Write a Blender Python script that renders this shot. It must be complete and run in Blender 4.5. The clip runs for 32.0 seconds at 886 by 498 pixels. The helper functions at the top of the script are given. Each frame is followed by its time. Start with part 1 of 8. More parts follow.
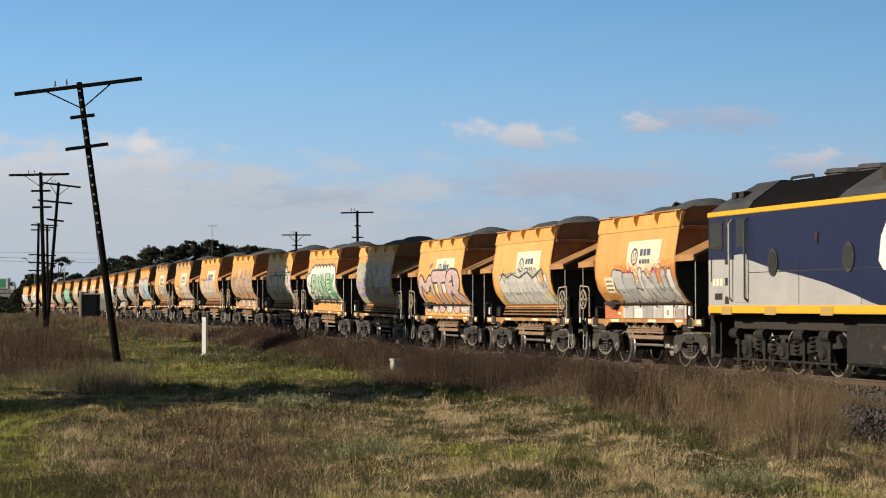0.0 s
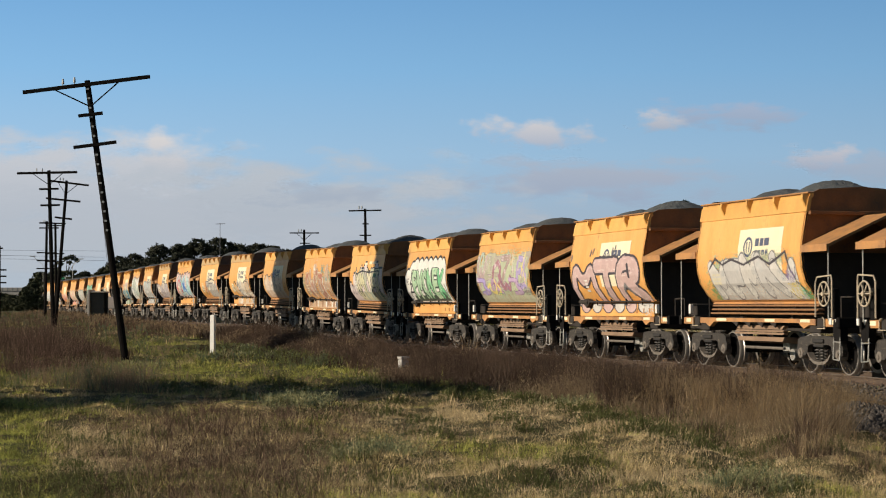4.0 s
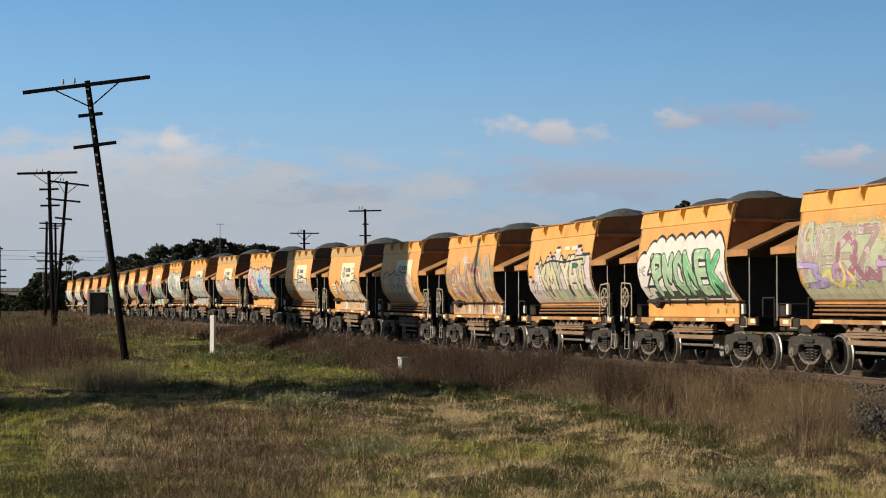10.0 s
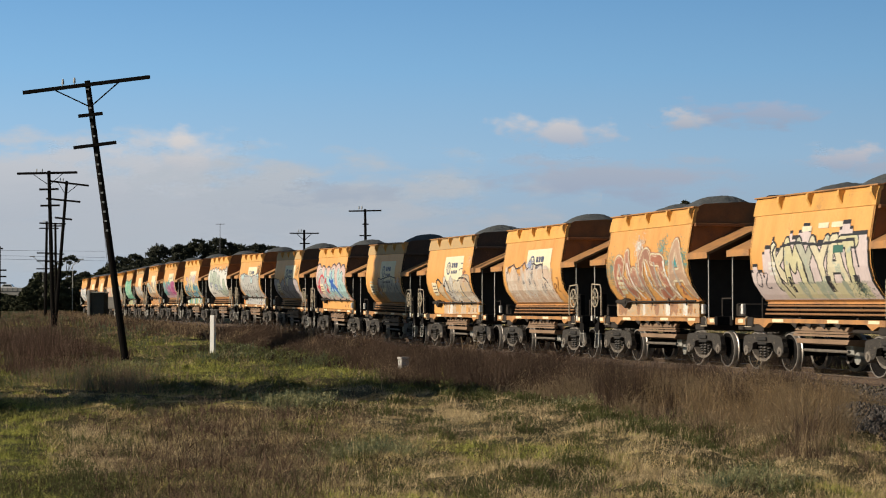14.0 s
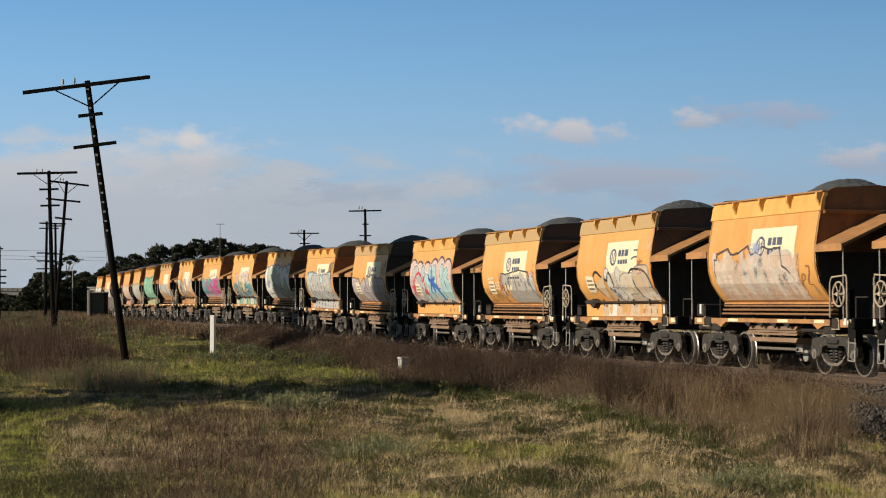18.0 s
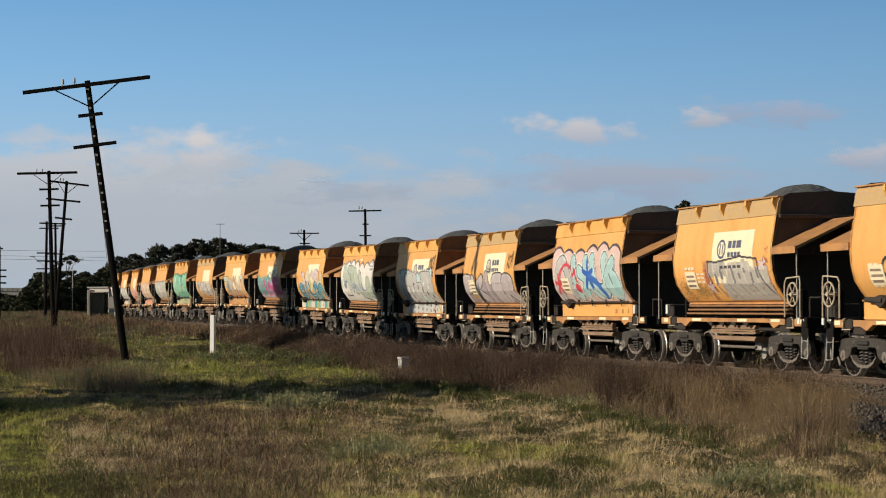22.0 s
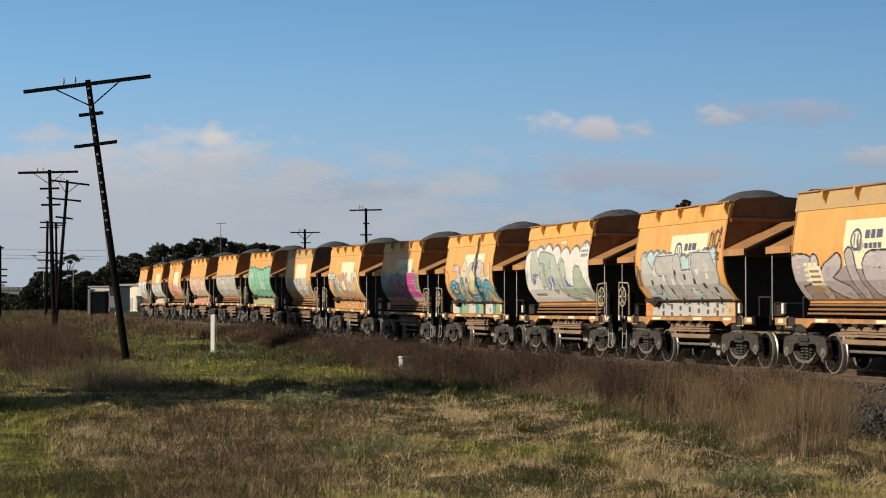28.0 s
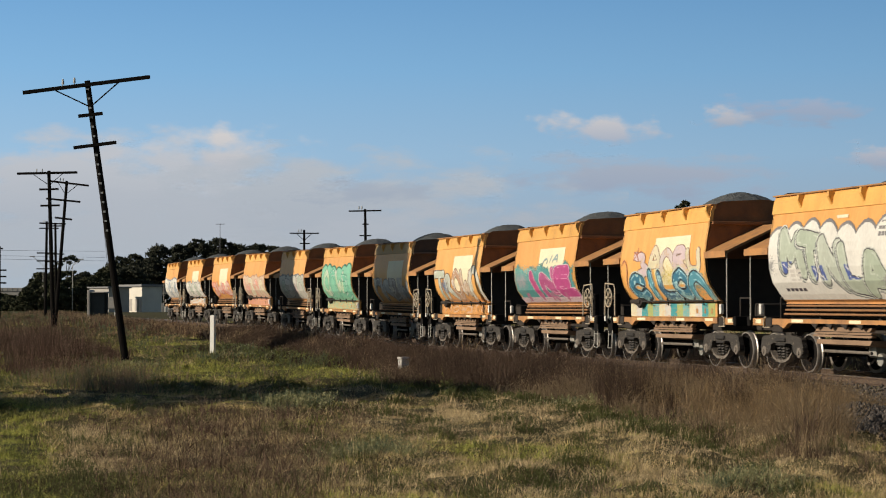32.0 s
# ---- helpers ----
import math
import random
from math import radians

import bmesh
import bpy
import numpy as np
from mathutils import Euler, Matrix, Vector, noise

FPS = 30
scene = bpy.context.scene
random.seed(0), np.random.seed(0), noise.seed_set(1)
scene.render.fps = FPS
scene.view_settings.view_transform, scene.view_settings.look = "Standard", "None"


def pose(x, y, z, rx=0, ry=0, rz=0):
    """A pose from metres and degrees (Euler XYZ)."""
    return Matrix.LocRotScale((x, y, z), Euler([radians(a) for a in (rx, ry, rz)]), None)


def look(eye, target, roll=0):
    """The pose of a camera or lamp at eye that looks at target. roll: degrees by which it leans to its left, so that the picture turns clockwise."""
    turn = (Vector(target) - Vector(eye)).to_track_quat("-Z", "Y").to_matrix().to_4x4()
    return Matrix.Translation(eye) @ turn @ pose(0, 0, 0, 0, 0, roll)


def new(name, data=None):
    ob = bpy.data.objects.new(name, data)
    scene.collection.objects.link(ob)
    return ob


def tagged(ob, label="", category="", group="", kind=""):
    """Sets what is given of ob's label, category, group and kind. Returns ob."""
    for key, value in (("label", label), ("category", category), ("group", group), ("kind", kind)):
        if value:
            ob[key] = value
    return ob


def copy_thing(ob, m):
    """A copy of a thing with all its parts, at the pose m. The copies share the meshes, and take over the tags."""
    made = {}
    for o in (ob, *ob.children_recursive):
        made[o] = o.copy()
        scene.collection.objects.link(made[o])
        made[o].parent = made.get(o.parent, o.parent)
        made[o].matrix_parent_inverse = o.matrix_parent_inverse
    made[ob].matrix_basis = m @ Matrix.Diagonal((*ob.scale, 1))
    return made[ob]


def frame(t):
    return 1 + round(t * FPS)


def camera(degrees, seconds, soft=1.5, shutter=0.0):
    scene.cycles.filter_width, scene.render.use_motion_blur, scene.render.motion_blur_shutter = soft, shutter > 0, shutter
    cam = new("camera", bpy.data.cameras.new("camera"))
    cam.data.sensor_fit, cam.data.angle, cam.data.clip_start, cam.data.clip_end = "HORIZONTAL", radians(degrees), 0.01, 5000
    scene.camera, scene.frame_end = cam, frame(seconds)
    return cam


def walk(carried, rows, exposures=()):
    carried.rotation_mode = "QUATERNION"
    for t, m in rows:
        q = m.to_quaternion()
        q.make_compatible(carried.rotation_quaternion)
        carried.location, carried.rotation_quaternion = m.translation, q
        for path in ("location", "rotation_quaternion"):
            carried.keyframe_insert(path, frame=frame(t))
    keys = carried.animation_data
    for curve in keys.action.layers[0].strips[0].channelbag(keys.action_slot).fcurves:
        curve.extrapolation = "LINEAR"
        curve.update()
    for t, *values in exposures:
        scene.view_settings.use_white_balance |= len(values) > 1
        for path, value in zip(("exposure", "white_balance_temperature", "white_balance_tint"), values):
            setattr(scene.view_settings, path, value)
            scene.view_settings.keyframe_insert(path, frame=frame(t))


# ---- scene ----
import collections

# ------------------------------------------------------------------ camera
EYE = 1.80
cam = camera(25.98, 32.0, soft=1.05, shutter=0.3)


def view(t, dx=0.0, dy=0.0):
    """Camera pose with a small pan (dx, dy in thousandths of a radian)."""
    return t, pose(0, 0, EYE, 90 + 1.7709 + math.degrees(dy / 1000), 0, -math.degrees(dx / 1000))


walk(cam, [view(0, 4.1, 0.9), view(0.5, 3.4, 0.9), view(1, 2.5, 0.45), view(1.5, 3.2, 0.4), view(2, 3.6, 0.0),
           view(2.5, 2.6, -0.55), view(3, 0.9, -0.9), view(3.5, 0.0, -0.45), view(4.5, 0, -0.1), view(5.5, 0, 0),
           view(26, 0, 0), view(27.5, -0.35, -0.4), view(28.3, -0.35, -0.4), view(29.2, 0, -0.1), view(32, 0, 0)],
     [(0, 0.19), (2.5, 0.13), (5.5, 0.08), (13, 0.05), (20, 0.02), (32, 0.0)])

# ------------------------------------------------------------------ light
SUN_AZ, SUN_EL = radians(-103), radians(21)      # azimuth from +y towards +x
sun_dir = Vector((math.sin(SUN_AZ) * math.cos(SUN_EL), math.cos(SUN_AZ) * math.cos(SUN_EL), math.sin(SUN_EL)))
world = bpy.data.worlds.new("sky")
scene.world = world
world.use_nodes = True
wn = world.node_tree.nodes
sky = wn.new("ShaderNodeTexSky")
sky.sky_type, sky.sun_disc = "NISHITA", False
sky.sun_elevation, sky.sun_rotation = SUN_EL, SUN_AZ
sky.air_density, sky.dust_density, sky.ozone_density = 1.0, 0.05, 1.5
wn["Background"].inputs[1].default_value = 0.054
world.node_tree.links.new(sky.outputs[0], wn["Background"].inputs[0])
lamp = bpy.data.lights.new("sun", "SUN")
lamp.energy, lamp.angle, lamp.color = 5.0, radians(0.5), (1.0, 0.87, 0.70)
sun = new("sun", lamp)
sun.matrix_world = look(sun_dir * 100, (0, 0, 0))

# ------------------------------------------------------------------ materials
def node_mat(name):
    m = bpy.data.materials.new(name)
    m.use_nodes = True
    return m, m.node_tree.nodes, m.node_tree.links


def surface(name, base, second=None, rough=0.7, metal=0.0, scale=3.0, amount=0.5, bump=0.15, stretch=(1, 1, 1), island=0.0, rnd=0.0,
            third=None, third_at=0.62, spec=0.5, two_sided=0.0):
    """Noise-varied surface: base and second mix by coarse noise, third shows in patches, fine grain gives relief."""
    m, n, l = node_mat(name)
    b = n["Principled BSDF"]
    tc = n.new("ShaderNodeTexCoord")
    mp = n.new("ShaderNodeMapping")
    mp.inputs["Scale"].default_value = stretch
    l.new(tc.outputs["Object"], mp.inputs[0])
    big = n.new("ShaderNodeTexNoise")
    big.inputs["Scale"].default_value, big.inputs["Detail"].default_value = scale, 6
    l.new(mp.outputs[0], big.inputs["Vector"])
    if rnd:
        info = n.new("ShaderNodeObjectInfo")
        big.noise_dimensions = "4D"
        mul = n.new("ShaderNodeMath"); mul.operation = "MULTIPLY"; mul.inputs[1].default_value = 37.0
        l.new(info.outputs["Random"], mul.inputs[0]); l.new(mul.outputs[0], big.inputs["W"])
    fine = n.new("ShaderNodeTexNoise")
    fine.inputs["Scale"].default_value, fine.inputs["Detail"].default_value = scale * 11, 4
    l.new(mp.outputs[0], fine.inputs["Vector"])
    ramp = n.new("ShaderNodeValToRGB")
    ramp.color_ramp.elements[0].position, ramp.color_ramp.elements[1].position = 0.5 - amount / 2, 0.5 + amount / 2
    ramp.color_ramp.elements[0].color, ramp.color_ramp.elements[1].color = (*base, 1), (*(second or base), 1)
    l.new(big.outputs[0], ramp.inputs[0])
    col = ramp.outputs[0]
    if third:
        r2 = n.new("ShaderNodeValToRGB")
        r2.color_ramp.elements[0].position, r2.color_ramp.elements[1].position = third_at - 0.05, third_at + 0.05
        mixf = n.new("ShaderNodeMath"); mixf.operation = "MULTIPLY_ADD"; mixf.inputs[1].default_value = 0.5
        half = n.new("ShaderNodeMath"); half.operation = "MULTIPLY"; half.inputs[1].default_value = 0.5
        l.new(fine.outputs[0], half.inputs[0]); l.new(big.outputs[0], mixf.inputs[0]); l.new(half.outputs[0], mixf.inputs[2])
        l.new(mixf.outputs[0], r2.inputs[0])
        mx = n.new("ShaderNodeMix"); mx.data_type = "RGBA"
        l.new(r2.outputs[0], mx.inputs[0]); l.new(col, mx.inputs[6]); mx.inputs[7].default_value = (*third, 1)
        col = mx.outputs[2]
    hsv = n.new("ShaderNodeHueSaturation")
    mr = n.new("ShaderNodeMapRange")
    mr.inputs["To Min"].default_value, mr.inputs["To Max"].default_value = 0.8, 1.2
    l.new(fine.outputs[0], mr.inputs[0])
    val = mr.outputs[0]
    if island or rnd:
        src = n.new("ShaderNodeNewGeometry").outputs["Random Per Island"] if island else info.outputs["Random"]
        k = island or rnd
        mr2 = n.new("ShaderNodeMapRange")
        mr2.inputs["To Min"].default_value, mr2.inputs["To Max"].default_value = 1 - k, 1 + k
        l.new(src, mr2.inputs[0])
        mu = n.new("ShaderNodeMath"); mu.operation = "MULTIPLY"
        l.new(mr2.outputs[0], mu.inputs[0]); l.new(val, mu.inputs[1])
        val = mu.outputs[0]
    l.new(val, hsv.inputs["Value"]); l.new(col, hsv.inputs["Color"])
    l.new(hsv.outputs[0], b.inputs["Base Color"])
    b.inputs["Roughness"].default_value, b.inputs["Metallic"].default_value = rough, metal
    b.inputs["Specular IOR Level"].default_value = spec
    if bump:
        bp = n.new("ShaderNodeBump")
        bp.inputs["Strength"].default_value, bp.inputs["Distance"].default_value = bump, 0.02
        l.new(fine.outputs[0], bp.inputs["Height"]); l.new(bp.outputs[0], b.inputs["Normal"])
    if two_sided:
        tr = n.new("ShaderNodeBsdfTranslucent")
        l.new(hsv.outputs[0], tr.inputs[0])
        ms = n.new("ShaderNodeMixShader"); ms.inputs[0].default_value = two_sided
        l.new(b.outputs[0], ms.inputs[1]); l.new(tr.outputs[0], ms.inputs[2])
        l.new(ms.outputs[0], n["Material Output"].inputs[0])
    return m


ORANGE = surface("orange_paint", (0.67, 0.315, 0.085), (0.77, 0.42, 0.135), rough=0.45, scale=1.5, amount=0.42, stretch=(1.6, 1, 0.3), rnd=0.08,
                 third=(0.48, 0.23, 0.075), third_at=0.63, bump=0.04)
RIM = surface("sun_bleached_orange_paint", (0.76, 0.43, 0.12), (0.62, 0.32, 0.08), rough=0.5, scale=2.2, amount=0.5, stretch=(1, 1, 0.5), rnd=0.08, third=(0.42, 0.22, 0.09), third_at=0.62, bump=0.06)
ORANGE_DULL = surface("dusty_orange_paint", (0.50, 0.24, 0.075), (0.30, 0.16, 0.075), rough=0.7, scale=2.5, third=(0.20, 0.10, 0.05), third_at=0.60, bump=0.1)
# the orange body paint, darkened to brown since the ends face away from sun
END_BROWN = surface("shaded_orange_end_paint", (0.27, 0.11, 0.035), (0.16, 0.07, 0.026), rough=0.7, scale=2.0, third=(0.10, 0.05, 0.03), third_at=0.62)
PIPE_BROWN = surface("brown_stained_pipe", (0.30, 0.15, 0.06), (0.17, 0.09, 0.045), rough=0.7, scale=2.5, third=(0.42, 0.22, 0.08), third_at=0.62, bump=0.1)
CHUTE_BROWN = surface("dusty_brown_chute_steel", (0.28, 0.18, 0.11), (0.18, 0.115, 0.07), rough=0.8, scale=3.0, stretch=(0.4, 1, 1), third=(0.12, 0.075, 0.05), third_at=0.62, bump=0.1)
RUSTY = surface("rusty_chute_steel", (0.22, 0.145, 0.09), (0.09, 0.063, 0.045), rough=0.8, scale=3.0, third=(0.06, 0.04, 0.028), third_at=0.56, bump=0.2)
CREAM = surface("cream_sign_paint", (0.80, 0.72, 0.50), (0.74, 0.66, 0.45), rough=0.55, scale=3.0, bump=0.03)
INK = surface("dark_blue_ink", (0.07, 0.09, 0.16), (0.10, 0.11, 0.15), rough=0.5, bump=0.0)
LGEAR_DARK = surface("oily_dark_steel", (0.030, 0.027, 0.024), (0.018, 0.016, 0.015), rough=0.7, scale=6)
STEEL_GREY = surface("bogie_grey_steel", (0.060, 0.052, 0.045), (0.018, 0.016, 0.014), rough=0.6, metal=0.15, scale=9, amount=0.3, third=(0.21, 0.175, 0.135), third_at=0.60)
WHEEL = surface("worn_wheel_steel", (0.46, 0.43, 0.39), (0.30, 0.26, 0.23), rough=0.4, metal=0.6, scale=5)
DUSTY_STEEL = surface("dusty_worn_steel", (0.20, 0.172, 0.14), (0.10, 0.085, 0.07), rough=0.75, scale=9, third=(0.07, 0.06, 0.05), third_at=0.66)
# grimy steel, its colour darkened further for shade on the wheel plates
WHEELDARK = surface("grime_and_shade_steel", (0.011, 0.010, 0.009), (0.007, 0.006, 0.006), rough=0.9, scale=5, spec=0.15)
BRASSY = surface("cream_painted_iron", (0.50, 0.42, 0.30), (0.34, 0.28, 0.2), rough=0.6, scale=8)
# grimy black parts, and shade painted on the walls under the end covers
BLACK = surface("black_grime_and_shade", (0.036, 0.032, 0.029), (0.050, 0.043, 0.038), rough=0.9, scale=5, spec=0.15)
STONE = surface("crushed_bluestone", (0.09, 0.098, 0.10), (0.06, 0.066, 0.068), rough=0.95, scale=6, amount=0.6, bump=0.9, third=(0.14, 0.145, 0.14), third_at=0.6)
GALV = surface("galvanised_steel", (0.45, 0.44, 0.40), (0.34, 0.33, 0.30), rough=0.5, metal=0.5, scale=8)
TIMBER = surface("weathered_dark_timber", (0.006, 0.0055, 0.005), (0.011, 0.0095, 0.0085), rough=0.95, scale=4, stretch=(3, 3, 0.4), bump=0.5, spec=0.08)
WHITE = surface("white_paint", (0.78, 0.77, 0.72), (0.70, 0.68, 0.62), rough=0.6, scale=4)
RAIL = surface("rusty_rail_steel", (0.13, 0.09, 0.065), (0.085, 0.06, 0.045), rough=0.6, metal=0.4, scale=8)
RAILTOP = surface("polished_rail_head", (0.40, 0.35, 0.30), (0.28, 0.24, 0.20), rough=0.5, metal=0.7, scale=8)
BALLAST = surface("dark_ballast_stone", (0.10, 0.085, 0.07), (0.06, 0.05, 0.045), rough=0.95, scale=9, amount=0.5, bump=1.0, third=(0.2, 0.17, 0.14), third_at=0.6)
EARTH = surface("grassy_earth", (0.062, 0.054, 0.022), (0.105, 0.083, 0.040), rough=1.0, scale=0.9, amount=0.35, bump=1.0, third=(0.065, 0.068, 0.022), third_at=0.53, spec=0.1)

# ------------------------------------------------------------------ mesh helpers
class Shape:
    """Collects vertices and faces of one mesh."""

    def __init__(self):
        self.v, self.f, self.m = [], [], []

    def add(self, verts, faces, mi=0):
        o = len(self.v)
        self.v += [tuple(p) for p in verts]
        self.f += [tuple(o + i for i in f) for f in faces]
        self.m += [mi] * len(faces)
        return self

    def box(self, x0, x1, y0, y1, z0, z1, bev=0.0, mi=0):
        if bev <= 0:
            v = [(x, y, z) for x in (x0, x1) for y in (y0, y1) for z in (z0, z1)]
            return self.add(v, [(0, 1, 3, 2), (4, 6, 7, 5), (0, 4, 5, 1), (2, 3, 7, 6), (0, 2, 6, 4), (1, 5, 7, 3)], mi)
        b, v = bev, []
        for x, sx in ((x0, 1), (x1, -1)):
            for y, sy in ((y0, 1), (y1, -1)):
                for z, sz in ((z0, 1), (z1, -1)):
                    v += [(x, y + sy * b, z + sz * b), (x + sx * b, y, z + sz * b), (x + sx * b, y + sy * b, z)]
        c = lambda i, j, k: (i * 4 + j * 2 + k) * 3
        f = []
        for i in (0, 1):
            q = [c(i, 0, 0), c(i, 1, 0), c(i, 1, 1), c(i, 0, 1)]
            f.append(tuple(q if i else q[::-1]))
            q = [c(0, i, 0) + 1, c(0, i, 1) + 1, c(1, i, 1) + 1, c(1, i, 0) + 1]
            f.append(tuple(q if i else q[::-1]))
            q = [c(0, 0, i) + 2, c(1, 0, i) + 2, c(1, 1, i) + 2, c(0, 1, i) + 2]
            f.append(tuple(q if i else q[::-1]))
            for j in (0, 1):
                f += [(c(i, j, 0), c(i, j, 1), c(i, j, 1) + 1, c(i, j, 0) + 1), (c(i, 0, j), c(i, 1, j), c(i, 1, j) + 2, c(i, 0, j) + 2),
                      (c(0, i, j) + 1, c(1, i, j) + 1, c(1, i, j) + 2, c(0, i, j) + 2)]
                for k in (0, 1):
                    f.append((c(i, j, k), c(i, j, k) + 1, c(i, j, k) + 2))
        return self.add(v, f, mi)

    def tube(self, a, b, r, r2=None, n=10, mi=0, caps=True):
        a, b = Vector(a), Vector(b)
        r2 = r if r2 is None else r2
        d = (b - a).normalized()
        p = d.orthogonal().normalized()
        q = d.cross(p)
        v = []
        for c, rad in ((a, r), (b, r2)):
            v += [c + (p * math.cos(2 * math.pi * i / n) + q * math.sin(2 * math.pi * i / n)) * rad for i in range(n)]
        f = [(i, (i + 1) % n, n + (i + 1) % n, n + i) for i in range(n)]
        if caps:
            f += [tuple(range(n))[::-1], tuple(range(n, 2 * n))]
        return self.add(v, f, mi)

    def path(self, pts, r, n=6, mi=0):
        for a, b in zip(pts, pts[1:]):
            self.tube(a, b, r, n=n, mi=mi)
        return self

    def prism(self, poly, y0, y1, mi=0):
        """Extrudes an (x, z) outline from y0 to y1."""
        n = len(poly)
        v = [(x, y0, z) for x, z in poly] + [(x, y1, z) for x, z in poly]
        return self.add(v, [tuple(range(n)), tuple(range(n, 2 * n))[::-1]] + [(i, n + i, n + (i + 1) % n, (i + 1) % n) for i in range(n)], mi)

    def lathe(self, prof, centre, n=24, mi=0):
        """Revolves (radius, y) points about the y axis."""
        cx, cy, cz = centre
        v = [(cx + r * math.cos(2 * math.pi * i / n), cy + y, cz + r * math.sin(2 * math.pi * i / n)) for r, y in prof for i in range(n)]
        f = [(k * n + i, k * n + (i + 1) % n, (k + 1) * n + (i + 1) % n, (k + 1) * n + i) for k in range(len(prof) - 1) for i in range(n)]
        return self.add(v, f, mi)

    def grid(self, pts, mi=0):
        """pts[i][j] as a sheet of quads."""
        a, b = len(pts), len(pts[0])
        return self.add([p for row in pts for p in row], [(i * b + j, i * b + j + 1, (i + 1) * b + j + 1, (i + 1) * b + j) for i in range(a - 1) for j in range(b - 1)], mi)

    def mesh(self, name, mats, smooth=False, normals=True):
        me = bpy.data.meshes.new(name)
        me.from_pydata(self.v, [], self.f)
        for m in mats if isinstance(mats, (list, tuple)) else [mats]:
            me.materials.append(m)
        me.polygons.foreach_set("material_index", self.m)
        if normals:
            bm = bmesh.new(); bm.from_mesh(me)
            bmesh.ops.recalc_face_normals(bm, faces=bm.faces)
            bm.to_mesh(me); bm.free()
        if smooth:
            me.shade_smooth()
            me.set_sharp_from_angle(angle=radians(40))
        return me


def part(name, shape, mats, parent, label="", smooth=False):
    me = shape if isinstance(shape, bpy.types.Mesh) else shape.mesh(name, mats, smooth)
    ob = new(name, me)
    if parent:
        ob.parent = parent
    return tagged(ob, label)


def thing(name, m, label, category, group="", kind=""):
    ob = new(name)
    ob.matrix_basis = m
    return tagged(ob, label, category, group, kind)


def tri_cloud(name, verts, faces, mats, mi=None):
    """A mesh from numpy arrays."""
    me = bpy.data.meshes.new(name)
    nv, nf, k = len(verts), len(faces), faces.shape[1]
    me.vertices.add(nv); me.vertices.foreach_set("co", verts.astype(np.float32).ravel())
    me.loops.add(nf * k); me.loops.foreach_set("vertex_index", faces.astype(np.int32).ravel())
    me.polygons.add(nf); me.polygons.foreach_set("loop_start", np.arange(0, nf * k, k, dtype=np.int32))
    for m in mats if isinstance(mats, (list, tuple)) else [mats]:
        me.materials.append(m)
    if mi is not None:
        me.polygons.foreach_set("material_index", mi.astype(np.int32))
    me.update(); me.validate()
    return me

# ------------------------------------------------------------------ plan of the line
RAIL_Z = EYE - 1.3795
TH, DIST = radians(74.163), 18.932
KNOT_S = [60, 110, 150, 190, 230, 270, 320, 430]
KNOT_H = [0, -1.757, 1.823, 0.326, -1.653, -3.632, -5.61, -6.5]
KNOT_Z = ([30, 40, 55, 70, 85, 105, 130, 170, 220, 320, 430], [-0.03, 0, -0.02, 0.03, 0.22, 0.46, 0.526, 0.54, 0.61, 0.684, 0.7])
_S = np.linspace(180, -430, 1221)
_H = TH + np.radians(np.interp(-_S, KNOT_S, KNOT_H))
_step = _S[1] - _S[0]
_ux, _uy = np.cos(_H), -np.sin(_H)
_X = DIST * math.sin(TH) + 180 * math.cos(TH) + np.concatenate([[0], np.cumsum((_ux[1:] + _ux[:-1]) / 2 * _step)])
_Y = DIST * math.cos(TH) - 180 * math.sin(TH) + np.concatenate([[0], np.cumsum((_uy[1:] + _uy[:-1]) / 2 * _step)])
_Z = RAIL_Z + np.interp(-_S, *KNOT_Z)


def on_line(s, lat=0.0):
    """World point of the near rail's line at s metres; lat is towards the camera. Returns place and heading."""
    h = np.interp(-s, -_S, _H)
    return np.interp(-s, -_S, _X) - math.sin(h) * lat, np.interp(-s, -_S, _Y) - math.cos(h) * lat, np.interp(-s, -_S, _Z), h


def line_dist(x, y):
    """Signed distance from the near rail (positive on the camera's side), for arrays."""
    x, y = np.asarray(x, float), np.asarray(y, float)
    ux, uy = math.cos(TH), -math.sin(TH)
    s = (x - DIST * math.sin(TH)) * ux + (y - DIST * math.cos(TH)) * uy
    h = np.interp(-s, -_S, _H)
    px, py = np.interp(-s, -_S, _X), np.interp(-s, -_S, _Y)
    return -(x - px) * np.sin(h) - (y - py) * np.cos(h)


def lumps(x, y):
    rough = 0.55 + 0.45 * np.sin(x * 0.37 + 1.7 * np.sin(y * 0.13)) * np.cos(y * 0.21 + 0.6)
    a = np.sin(x * 2.3 - y * 0.9 + 1.9 * np.sin(y * 0.45 + x * 0.3))
    b = np.sin(x * 4.3 + 2.2 * np.sin(y * 0.8)) * np.sin(y * 1.5 + x * 0.8 + 1.4 * np.sin(x * 1.1))
    c = np.sin(x * 7.9 + 2 * np.sin(y * 1.7)) * np.sin(y * 2.9 - x * 1.6)
    return 0.06 * np.sin(x * 0.9 + 1.3 * np.sin(y * 0.31)) * np.cos(y * 0.57 + x * 0.2) + 0.05 * np.sin(y * 0.23 + x * 0.11) + rough * (0.085 * a * np.abs(a) + 0.085 * b + 0.03 * c)


